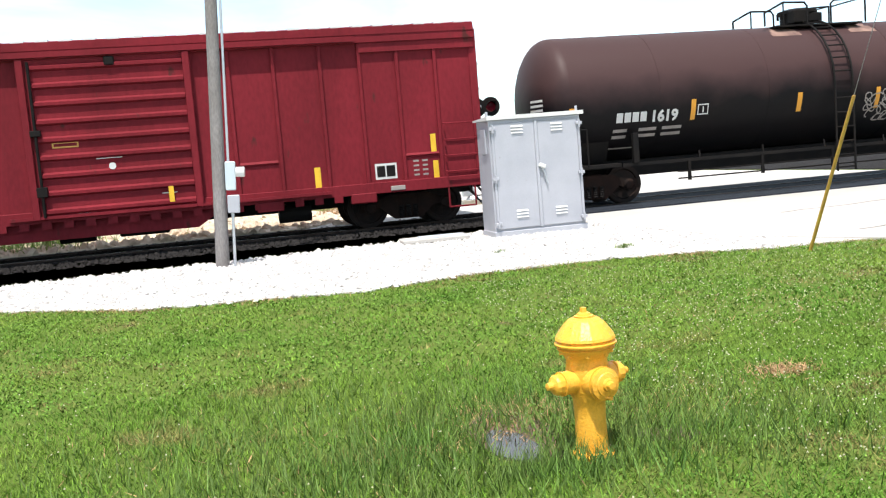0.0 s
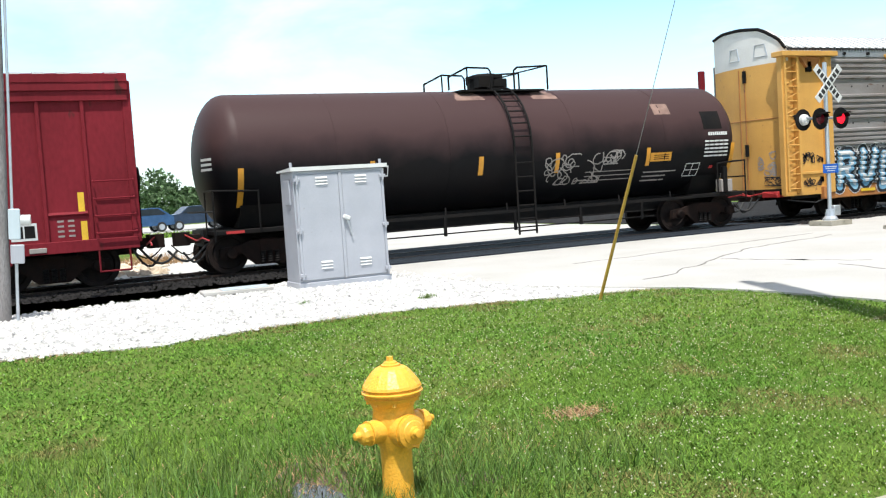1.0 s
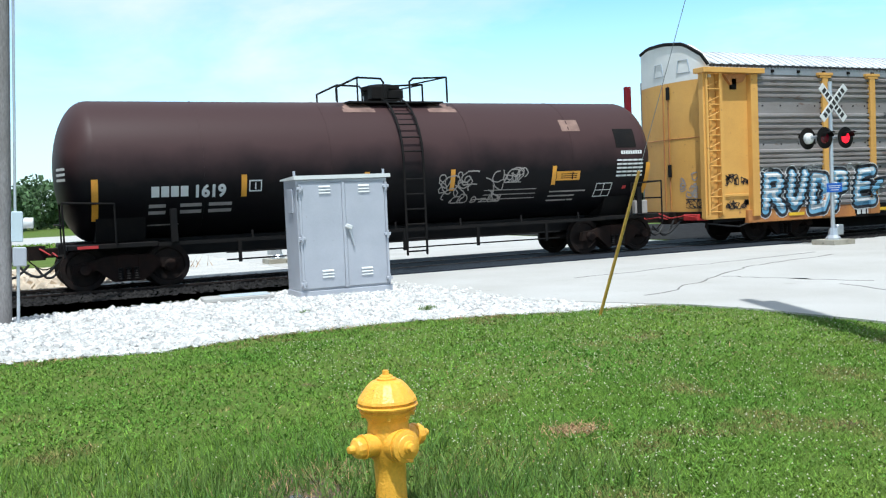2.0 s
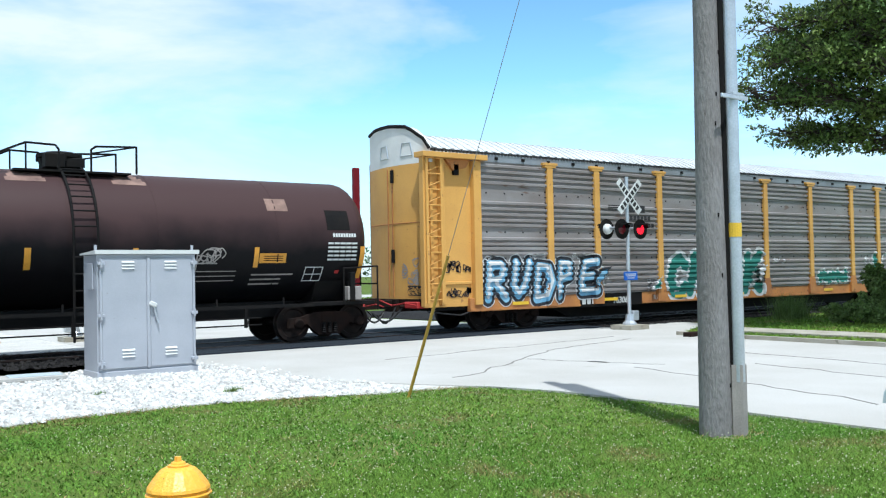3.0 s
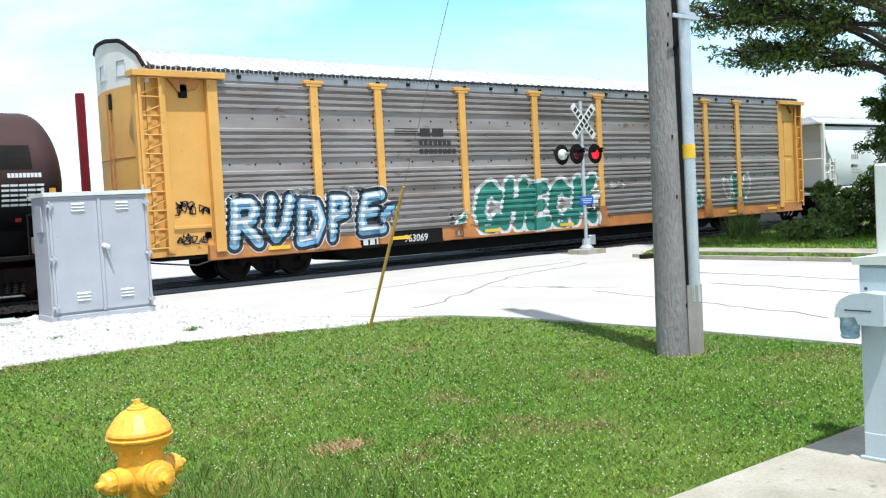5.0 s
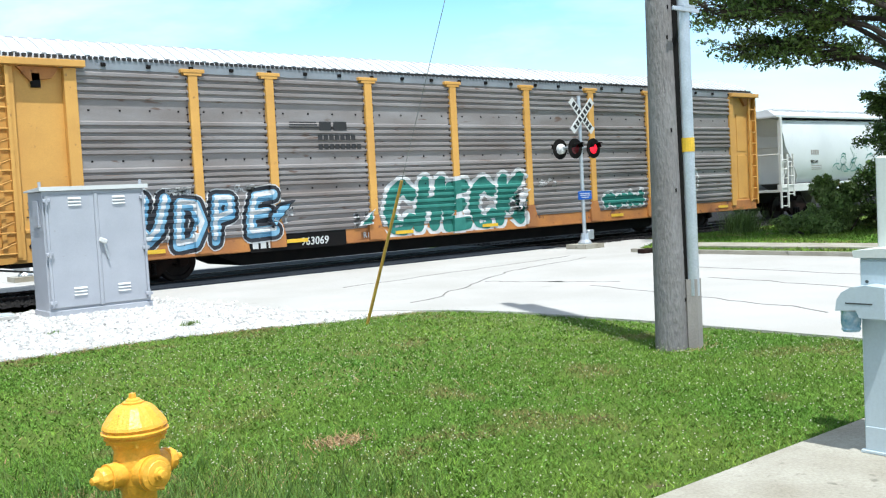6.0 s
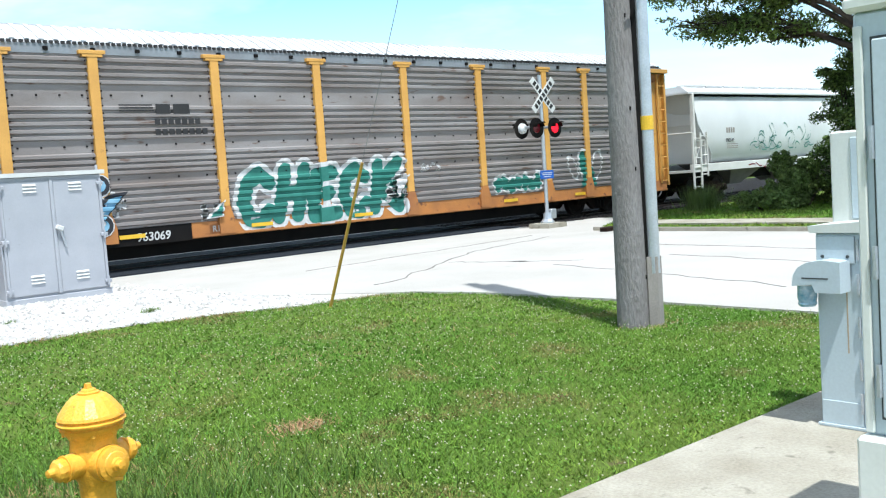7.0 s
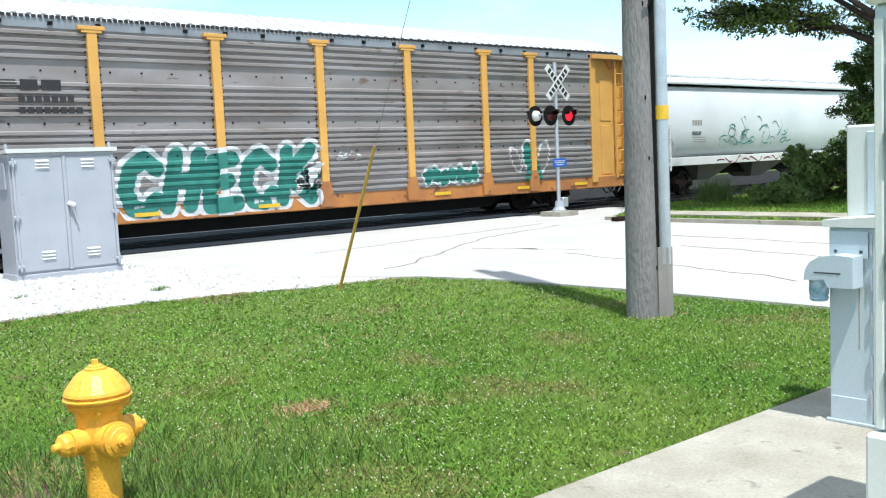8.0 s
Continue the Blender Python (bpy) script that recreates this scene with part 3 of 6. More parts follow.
    # end doors: outward bowed leaves, white above
    arch = [(-1.58, 4.93), (-1.5, 5.0), (-1.15, 5.2), (-0.55, 5.46), (0, 5.56), (0.55, 5.46), (1.15, 5.2), (1.5, 5.0), (1.58, 4.93)]
    for x, s in ((0.0, -1), (LEN, 1)):
        across = [-1.5 + 2.9 * k / 14 for k in range(15)]
        bow = [end_bow(x, s, y) for y in across]
        tops = [float(np.interp(y, [-1.58, -1.5, -1.3, -0.75, 0, 0.9, 1.4], [4.93, 4.98, 5.27, 5.64, 5.74, 5.75, 5.66])) for y in across]
        if s > 0:
            tops = [4.93 + 0.55 * (z - 4.93) for z in tops]
        for name, mat, low, high in (("end_door", M_YELLOW, [0.95] * 15, [4.62] * 15), ("end_door_top", M_WHITE, [4.62] * 15, tops)):
            bm = B()
            outer = [(bm.verts.new((bx, y, lo)), bm.verts.new((bx, y, hi))) for bx, y, lo, hi in zip(bow, across, low, high)]
            inner = [(bm.verts.new((x - s * 0.34, y, lo)), bm.verts.new((x - s * 0.34, y, hi))) for y, lo, hi in zip(across, low, high)]
            for k in range(14):
                bm.faces.new((outer[k][0], outer[k + 1][0], outer[k + 1][1], outer[k][1]))
                bm.faces.new((inner[k][0], inner[k][1], inner[k + 1][1], inner[k + 1][0]))
                bm.faces.new((outer[k][1], outer[k + 1][1], inner[k + 1][1], inner[k][1]))
                bm.faces.new((outer[k][0], inner[k][0], inner[k + 1][0], outer[k + 1][0]))
            bm.faces.new((outer[0][0], outer[0][1], inner[0][1], inner[0][0]))
            bm.faces.new((outer[14][0], inner[14][0], inner[14][1], outer[14][1]))
            door = part(name, bm, mat, car, "white upper end" if name == "end_door_top" else "")
            if name == "end_door":
                for y in (-0.12, 0.1):
                    part("lock_rod", rod(B(), (x + s * 0.04, y, 1.0), (x + s * 0.04, y, 4.55), 0.016, seg=6), M_SILL, door)
                for z in (1.95, 4.15):
                    part("lock_plate", box(B(), x + s * 0.05 - 0.02, x + s * 0.05 + 0.02, -0.2, -0.06, z, z + 0.36, 0.01), M_BLACK, door)
                for k in range(0, 14, 2):
                    part("seam", rod(B(), (bow[k] + s * 0.004, across[k], 3.02), (bow[k + 2] + s * 0.004, across[k + 2], 3.02), 0.014, seg=5), M_SILL, door)
            else:
                for y in (-0.95, 0.05):
                    frames = B()
                    for p, q in (((y, 4.85), (y + 0.45, 4.85)), ((y + 0.45, 4.85), (y + 0.4, 5.2)), ((y + 0.4, 5.2), (y + 0.08, 5.2)), ((y + 0.08, 5.2), (y, 4.85))):
                        rod(frames, (end_bow(x, s, p[0]) + s * 0.01, *p), (end_bow(x, s, q[0]) + s * 0.01, *q), 0.016, seg=5)
                    part("grab_frame", frames, M_CONDUIT, door)
                band = B()
                for k in range(14):
                    rod(band, (bow[k], across[k], tops[k]), (bow[k + 1], across[k + 1], tops[k + 1]), 0.05, seg=6)
                if s < 0:
                    part("roof_edge_band", band, M_BLACK, door)
                else:
                    band.free()
    # roof: arch with cross ribs and a dark saw-toothed eave
    bm = B()
    prism(bm, [(-1.52, 4.9)] + arch[1:-1] + [(1.52, 4.9)], 0.42, LEN - 0.42, "x")
    roof = part("roof", bm, M_ROOF, car, "pale galvanised arched roof")
    ribs = B()
    for k in range(90):
        x = 0.45 + k * (LEN - 0.9) / 89
        for a, b in zip(arch[1:4], arch[2:5]):
            ribs_m = [(x - 0.05, a[0], a[1]), (x + 0.05, a[0], a[1]), (x + 0.05, b[0], b[1]), (x - 0.05, b[0], b[1])]
            out = [Vector(p) + Vector((0, -0.015, 0.024)) for p in ribs_m]
            vs = [ribs.verts.new(p) for p in ribs_m] + [ribs.verts.new(p) for p in out]
            for f in ((4, 5, 6, 7), (0, 1, 5, 4), (1, 2, 6, 5), (2, 3, 7, 6), (3, 0, 4, 7)):
                ribs.faces.new([vs[i] for i in f])
    tagged(part("roof_ribs", ribs, M_ROOF, roof), kind="stuff")
    teeth = B()
    for k in range(220):
        x = 0.3 + k * (LEN - 0.6) / 219
        box(teeth, x - 0.035, x + 0.035, -1.6, -1.53, 4.92, 4.985)
    tagged(part("eave_teeth", teeth, M_INK, roof), kind="stuff")
    clips = B()
    for k in range(24):
        x = 2.5 + k * 1.0
        box(clips, x - 0.05, x + 0.05, -1.63, -1.57, 4.78, 4.86, 0.01)
    pieces("clips", clips, M_BLACK, car)
    part("end_post", box(B(), -0.22, -0.02, 1.58, 1.72, 0.9, 4.75, 0.02), M_MAROON, car, "red-brown far end post")
    # underframe ends
    bm = B()
    box(bm, 0.0, 1.6, -1.45, 1.45, 0.78, 0.95)
    box(bm, LEN - 1.6, LEN, -1.45, 1.45, 0.7, 0.95)
    pieces("end_sill", bm, M_RUST, car)
    bm = B()
    box(bm, -0.1, 0.3, -1.3, -0.7, 0.7, 0.88, 0.02)
    part("red_lever_box", bm, M_RED, car)
    pipe_bm = pipe(B(), [(0.1, -1.5, 0.62), (0.6, -1.5, 0.55), (1.2, -1.5, 0.48), (1.7, -1.5, 0.6)], 0.02)
    part("brake_pipe", pipe_bm, M_HOSE, car)
    for x in (3.35, 21.9 + 1.9):
        truck(car, x)
    coupler(car, -0.05, -1)
    coupler(car, LEN + 0.05, 1)
    end_gear(car, 0.0, -1, M_RUST)
    end_gear(car, LEN, 1, M_RUST)
    # reflectors
    for x in (3.3, 7.0, 10.3, 13.4, 19.0, 22.3, 24.9):
        bars(car, "reflector", M_YELLOW_TAPE, -1.601, [(x - 0.3, x + 0.3, 0.70, 0.79)])
    # lettering
    bars(car, "mark", M_SIGN, -1.5735, [(5.78 + k * 0.21, 5.93 + k * 0.21, 0.62, 0.82) for k in range(4)])
    letters("963069", 0.27, M_SIGN, car, "car_number", (7.1, -1.57, 0.62), 0.004, 0.1, 1.0)
    letters("R1", 0.2, M_SIGN, car, "mark", (8.95, -1.6, 0.68), 0.003)
    for k, z in enumerate((3.64, 3.58, 3.52)):
        bars(car, "emblem", M_INK, -1.616, [(6.95, 7.72 + 0.02 * k, z - 0.02, z + 0.012)])
    bars(car, "emblem", M_INK, -1.618, [(7.8, 8.15, 3.44, 3.66), (8.22, 8.62, 3.44, 3.66)])
    bars(car, "owner_lettering", M_INK, -1.618, [(7.75 + k * 0.165, 7.75 + k * 0.165 + 0.13, 3.2, 3.33) for k in range(7)] + [(7.75 + k * 0.165, 7.75 + k * 0.165 + 0.13, 2.97, 3.1) for k in range(8)])
    return car


RACK_POSTS = [4.5, 6.45, 9.33, 12.2, 15.06]
STROKES = {
    "R": [[(0, 0), (0.03, 1)], [(0, 1), (0.6, 1), (0.78, 0.8), (0.6, 0.55), (0, 0.5)], [(0.3, 0.5), (0.95, 0)]],
    "U": [[(0, 1), (0, 0.3), (0.3, 0.02), (0.6, 0.25), (0.75, 1)]],
    "D": [[(0, 0), (0.05, 1)], [(0.05, 1), (0.55, 0.95), (0.8, 0.5), (0.5, 0.05), (0, 0)]],
    "P": [[(0, 0), (0.15, 1)], [(0.15, 1), (0.62, 0.98), (0.62, 0.62), (0.1, 0.52)]],
    "E": [[(0.75, 1), (0.15, 0.95), (0, 0.5), (0.05, 0.05), (0.9, 0.08)], [(0, 0.5), (0.62, 0.55)]],
    "C": [[(0.85, 0.8), (0.5, 1), (0.12, 0.8), (0, 0.4), (0.22, 0.05), (0.6, 0), (0.85, 0.2)]],
    "H": [[(0, 0), (0.1, 1)], [(0.66, 0), (0.78, 1)], [(0.05, 0.48), (0.72, 0.5)]],
    "K": [[(0, 0), (0.06, 1)], [(0.85, 1.05), (0.08, 0.5), (1.0, 0)]],
}


def sprayed(car, char, x, z, wide, high, half, mat, lift, lean):
    """One letter of broad strokes that lies in the ribs of the side."""
    bm = B()
    up = 0.0
    for line in STROKES[char]:
        pts = [Vector((x + (u + lean * v) * wide, z + v * high)) for u, v in line]
        for p, q in zip(pts, pts[1:]):
            n = Vector((-(q - p).y, (q - p).x)).normalized() * half
            a0 = math.atan2(n.y, n.x)
            ring = [p + Vector((math.cos(a0 + math.pi * k / 6), math.sin(a0 + math.pi * k / 6))) * half for k in range(7)]
            ring += [q + Vector((math.cos(a0 + math.pi + math.pi * k / 6), math.sin(a0 + math.pi + math.pi * k / 6))) * half for k in range(7)]
            one = B()
            one.faces.new([one.verts.new((v.x, 0, max(0.6, v.y))) for v in ring])
            bmesh.ops.remove_doubles(one, verts=one.verts, dist=0.0005)
            for px in RACK_POSTS:
                for cut in (-0.205, -0.2, -0.115, -0.11, 0.11, 0.115, 0.2, 0.205):
                    if min(p.x, q.x) - half < px + cut < max(p.x, q.x) + half:
                        bmesh.ops.bisect_plane(one, geom=one.verts[:] + one.edges[:] + one.faces[:], plane_co=(px + cut, 0, 0), plane_no=(1, 0, 0))
            drape(one, rack_face, 0, lift + up)
            for v in one.verts:
                near_post = min(abs(v.co.x - px) for px in RACK_POSTS)
                if near_post < 0.1125 or (v.co.z < 1.1 and near_post < 0.2025):
                    v.co.y = -1.667 - lift - up
                elif v.co.z < 0.93:
                    v.co.y = -1.572 - lift - up
            data = bpy.data.meshes.new("stroke")
            one.to_mesh(data)
            one.free()
            bm.from_mesh(data)
            bpy.data.meshes.remove(data)
            up += 0.0003
    return part("graffiti_letter", bm, mat, car)


def graffiti(car):
    """Large sprayed letters on the side, haloed and outlined."""
    for word, x, step, wide, high, half, layers in (
            ("RUDPE", 2.12, 0.9, 0.68, 0.94, 0.13, ((M_PAINT_WHITE, 0.125), (M_PAINT_BLACK, 0.095), (M_PAINT_BLUE, 0.0), (M_PAINT_WHITE, -0.075))),
            ("CHECK", 9.8, 1.0, 0.84, 1.14, 0.185, ((M_PAINT_WHITE, 0.12), (M_PAINT_GREEN, 0.0)))):
        for layer, (mat, more) in enumerate(layers):
            for k, c in enumerate(word):
                z = (0.9 if word == "RUDPE" else 0.83) + 0.07 * math.sin(k * 2.1)
                if more < 0:
                    z += 0.05
                sprayed(car, c, x + step * k, z, wide, high, half + more, mat, 0.005 + 0.006 * layer + 0.001 * k, 0.1 + 0.12 * math.sin(k * 1.7))
    rng = random.Random(5)

    def scrawl(x0, x1, z0, z1, mat, n, r=0.018, flat_y=None):
        bm = B()
        for _ in range(n):
            x, z, a = rng.uniform(x0, x1), rng.uniform(z0, z1), rng.uniform(0, 6.3)
            path = []
            for _ in range(8):
                path.append((x, z))
                a += rng.uniform(1.2, 2.9)
                x = min(x1, max(x0, x + 0.14 * math.cos(a) + 0.015))
                z = min(z1, max(z0, z + 0.16 * math.sin(a)))
            for (xa, za), (xb, zb) in zip(path, path[1:]):
                d = Vector((xb - xa, zb - za))
                if d.length < 0.01:
                    continue
                s = Vector((-d.y, d.x)).normalized() * r
                bm.faces.new([bm.verts.new(p) for p in ((xa - s.x, 0, za - s.y), (xb - s.x, 0, zb - s.y), (xb + s.x, 0, zb + s.y), (xa + s.x, 0, za + s.y))])
        drape(bm, None if flat_y else rack_face, flat_y or 0, 0.016)
        return tagged(part("tag_scrawl", bm, mat, car), kind="stuff")

    scrawl(15.45, 16.2, 1.78, 2.02, M_PAINT_WHITE, 6, 0.013)
    scrawl(0.75, 1.6, 1.65, 1.95, M_PAINT_BLACK, 7, 0.014, -1.462)
    scrawl(0.75, 1.6, 0.97, 1.22, M_PAINT_BLACK, 8, 0.012, -1.462)
    scrawl(2.0, 2.4, 1.95, 2.1, M_PAINT_WHITE, 4, 0.013)
    scrawl(3.7, 4.3, 1.98, 2.15, M_PAINT_WHITE, 5, 0.013)
    scrawl(5.3, 5.9, 2.0, 2.15, M_PAINT_WHITE, 5, 0.013)
    scrawl(6.0, 6.9, 1.2, 1.75, M_PAINT_WHITE, 7, 0.025)
    scrawl(8.7, 9.5, 0.95, 1.35, M_PAINT_WHITE, 6, 0.03)
    scrawl(14.2, 14.95, 1.0, 1.75, M_PAINT_WHITE, 10, 0.03)
    scrawl(14.2, 14.9, 1.0, 1.7, M_PAINT_GREEN, 7, 0.035)
    for k in range(7):
        for mat, z0, z1, lift in ((M_PAINT_WHITE, 1.0, 1.48, 0.006), (M_PAINT_GREEN, 1.08, 1.38, 0.012)):
            bm = B()
            rim = mat is M_PAINT_WHITE
            cx, cz = 18.5 + 0.29 * k, (z0 + z1) / 2 + 0.05 * math.sin(2.3 * k)
            rx, rz = (0.23, 0.3) if rim else (0.17, 0.22)
            bm.faces.new([bm.verts.new((cx + rx * (1 + 0.2 * math.sin(3 * q + 1.7 * k)) * math.cos(q), 0, cz + rz * (1 + 0.18 * math.sin(2 * q + 2.9 * k)) * math.sin(q))) for q in [2 * math.pi * i / 14 for i in range(14)]])
            drape(bm, rack_face, 0, lift + 0.001 * k)
            part("graffiti_letter", bm, mat, car)
    # arrow tips beside the large words, and a pale scribble on the end door
    for tip, mat, lift in (([(8.72, 0.98), (9.3, 1.42), (9.22, 1.02)], M_PAINT_WHITE, 0.01), ([(8.86, 1.02), (9.24, 1.32), (9.18, 1.05)], M_PAINT_GREEN, 0.016),
                           ([(14.55, 1.1), (15.0, 1.75), (14.5, 1.6)], M_PAINT_WHITE, 0.01), ([(6.3, 1.05), (6.95, 1.75), (6.5, 1.7), (6.15, 1.4)], M_PAINT_BLACK, 0.012), ([(6.36, 1.15), (6.82, 1.66), (6.5, 1.6), (6.25, 1.38)], M_PAINT_BLUE, 0.02)):
        bm = B()
        bm.faces.new([bm.verts.new((px, 0, pz)) for px, pz in tip])
        drape(bm, rack_face, 0, lift + 0.1 * any(abs(px - q) < 0.2 for px, _ in tip for q in RACK_POSTS))
        part("graffiti_tip", bm, mat, car)
    for y0, y1, z0, z1, n, mat, thick in ((-1.1, -0.5, 1.35, 2.05, 9, M_PAINT_GREY, 0.02), (-1.25, -0.7, 1.05, 1.3, 7, M_PAINT_BLACK, 0.014)):
        bm = B()
        for _ in range(n):
            y, z, a = rng.uniform(y0, y1), rng.uniform(z0, z1), rng.uniform(0, 6.3)
            for _ in range(9):
                a += rng.uniform(0.3, 1.6)
                yb, zb = min(y1, max(y0, y + 0.11 * math.cos(a))), min(z1, max(z0, z + 0.13 * math.sin(a)))
                bm.faces.new([bm.verts.new((end_bow(0, -1, q) - 0.012, q, h)) for q, h in ((y, z - thick), (yb, zb - thick), (yb + 0.005, zb + thick), (y + 0.005, z + thick))])
                y, z = yb, zb
        tagged(part("door_scribble", bm, mat, car), kind="stuff")
    # leaf-shaped figure of three outlined lobes
    for k, (cx, cz, rx, rz, tilt) in enumerate(((21.95, 1.6, 0.2, 0.45, 0.5), (22.5, 1.72, 0.3, 0.5, 0.1), (23.15, 1.65, 0.27, 0.55, -0.35))):
        for mat, grow, lift in ((M_PAINT_WHITE, 1.0, 0.02), (M_PAINT_GREEN if k == 1 else M_RACK, 0.8, 0.026)):
            bm = B()
            ring = [(cx + grow * (rx * math.cos(a) * math.cos(tilt) - rz * math.sin(a) * math.sin(tilt)) * (1 if grow == 1 else 0.95), 0, cz + grow * (rx * math.cos(a) * math.sin(tilt) + rz * math.sin(a) * math.cos(tilt))) for a in [2 * math.pi * i / 20 for i in range(20)]]
            bm.faces.new([bm.verts.new(p) for p in ring])
            drape(bm, rack_face, 0, lift + 0.002 * k)
            part("graffiti", bm, mat, car)
    bm = B()
    bm.faces.new([bm.verts.new(p) for p in ((22.3, 0, 0.95), (23.1, 0, 0.95), (22.95, 0, 1.5), (22.75, 0, 1.75), (22.5, 0, 1.45))])
    drape(bm, rack_face, 0, 0.034)
    part("graffiti", bm, M_PAINT_GREEN, car)


# ---- tank car ----
def tank_car():
    car = thing("tank_car", "sooty black tank car with a top platform, ladder and white lettering", "rail car", "cars of the train")
    CARS.append((car, -16.46))
    LEN, R, ZC = 15.1, 1.52, 2.52
    prof = [(0.0, 0.0)] + [(R * math.sin(a), 0.72 * (1 - math.cos(a))) for a in [math.radians(d) for d in range(8, 91, 8)]] + [(R, 0.72)]
    prof += [(R, x) for x in (3.4, 6.3, 8.8, 11.7)] + [(r, LEN - x) for r, x in prof[::-1]]
    part("tank", lathe(B(), prof, 56, Matrix.Translation((0, 0, ZC)) @ pose(0, 0, 0, 0, 90, 0)), M_TANK, car, "sooty black tank, its upper half painted a sunlit brown", smooth=True)
    seams = B()
    for x in (2.9, 5.75, 9.3, 12.2):
        lathe(seams, [(R - 0.01, 0), (R + 0.006, 0.0), (R + 0.006, 0.03), (R - 0.01, 0.03)], 48, Matrix.Translation((x, 0, ZC)) @ pose(0, 0, 0, 0, 90, 0))
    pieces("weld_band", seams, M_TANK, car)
    bm = B()
    box(bm, 0.0, LEN, -0.45, 0.45, 0.62, 1.02, 0.02)
    for x in (0.1, LEN - 1.9):
        box(bm, x, x + 1.8, -1.35, 1.35, 0.88, 0.98, 0.01)
    part("underframe", bm, M_BLACK, car)
    bm = B()
    for y in (-1.38, 1.38):
        box(bm, 1.9, LEN - 1.9, y - 0.03, y + 0.03, 0.88, 0.96)
        for x in np.arange(2.2, LEN - 2, 1.7):
            rod(bm, (x, y, 0.92), (x, y * 0.98, 1.12), 0.025, seg=6)
    part("running_rail", bm, M_BLACK, car)
    for z in (0.5, 0.66):
        part("step_rail", rod(B(), (3.3, -1.4, z), (LEN - 3.3, -1.4, z), 0.017, seg=6), M_BLACK, car)
    for x in np.arange(3.6, LEN - 3.2, 1.95):
        part("rail_post", box(B(), x - 0.035, x + 0.035, -1.42, -1.37, 0.44, 0.9), M_BLACK, car)
    bm = B()
    for x in (1.2, LEN - 1.2):
        prism(bm, [(-0.9, 1.0), (0.9, 1.0), (1.15, 1.5), (0.8, 1.25), (0, 1.08), (-0.8, 1.25), (-1.15, 1.5)], x - 0.5, x + 0.5, "x")
    pieces("saddle", bm, M_BLACK, car)
    # manway and platform
    bm = B()
    lathe(bm, [(0.0, 3.95), (0.42, 3.95), (0.42, 4.32), (0.48, 4.34), (0.48, 4.42), (0.3, 4.47), (0.0, 4.48)], 24, Matrix.Translation((7.62, 0, 0)))
    for k in range(8):
        a = k * math.pi / 4
        rod(bm, (7.62 + 0.47 * math.cos(a), 0.47 * math.sin(a), 4.24), (7.62 + 0.47 * math.cos(a), 0.47 * math.sin(a), 4.4), 0.03, seg=6)
    box(bm, 7.2, 7.62, -0.5, -0.2, 4.08, 4.4, 0.02)
    box(bm, 7.62, 8.05, -0.45, -0.15, 4.1, 4.32, 0.02)
    part("manway", bm, M_BLACK, car, "black manway dome with bolted lid")
    plat = part("platform", box(B(), 6.5, 8.95, -0.8, 0.8, 3.96, 4.0), M_BLACK, car)
    stain = B()
    for x0, x1 in ((6.3, 7.1), (8.5, 9.25)):
        for k in range(5):
            a0, a1 = math.radians(52 + 6 * k), math.radians(58 + 6 * k)
            stain.faces.new([stain.verts.new((x, -(R + 0.006) * math.cos(a), ZC + (R + 0.006) * math.sin(a))) for x, a in ((x0 + 0.06 * k, a0), (x1 - 0.05 * k, a0), (x1 - 0.05 * k, a1), (x0 + 0.06 * k, a1))])
    pieces("spill_stain", stain, M_TANK_RUST, car, "pale rusty spill stain")
    for y in (-0.72, 0.72):
        bm = B()
        pipe(bm, [(6.22, y, 4.0), (6.22, y, 4.32), (6.75, y, 4.56), (7.35, y, 4.54), (7.42, y, 4.45), (7.42, y, 4.0)], 0.024, 6)
        pipe(bm, [(6.75, y, 4.56), (6.75, y, 4.0)], 0.02, 6)
        part("handrail", bm, M_BLACK, plat)
        bm = B()
        pipe(bm, [(8.1, y, 4.0), (8.1, y, 4.48), (8.2, y, 4.56), (9.1, y, 4.6), (9.1, y, 4.0)], 0.024, 6)
        pipe(bm, [(8.1, y, 4.4), (9.1, y, 4.6)], 0.018, 6)
        part("handrail", bm, M_BLACK, plat)
    # curved ladder
    bm = B()
    for x in (7.46, 7.96):
        pts = [(x, -(R + 0.12) * math.cos(a), ZC + (R + 0.12) * math.sin(a)) for a in [math.radians(d) for d in range(75, -1, -12)]] + [(x, -R - 0.12, 0.35)]
        pipe(bm, pts, 0.028, 6)
    for a in [math.radians(d) for d in (68, 56, 44, 32, 20, 8)]:
        rod(bm, (7.46, -(R + 0.12) * math.cos(a), ZC + (R + 0.12) * math.sin(a)), (7.96, -(R + 0.12) * math.cos(a), ZC + (R + 0.12) * math.sin(a)), 0.018, seg=6)
    for z in (2.1, 1.75, 1.4, 1.05, 0.72, 0.42):
        rod(bm, (7.46, -R - 0.12, z), (7.96, -R - 0.12, z), 0.02, seg=6)
    part("ladder", bm, M_BLACK, car)
    # end rails, brackets, coupler gear
    for x, s in ((0.15, -1), (LEN - 0.15, 1)):
        bm = B()
        pipe(bm, [(x - s * 0.9, -1.42, 0.95), (x - s * 0.9, -1.42, 1.8), (x + s * 0.1, -1.42, 1.85), (x + s * 0.1, -1.42, 0.75)], 0.022, 6)
        pipe(bm, [(x + s * 0.1, -1.42, 1.4), (x + s * 0.1, 1.42, 1.4)], 0.02, 6)
        pipe(bm, [(x + s * 0.1, -1.42, 1.85), (x + s * 0.1, -0.6, 1.85), (x + s * 0.1, -0.6, 0.9)], 0.02, 6)
        part("end_rail", bm, M_BLACK, car)
        coupler(car, x - s * 0.1, s)
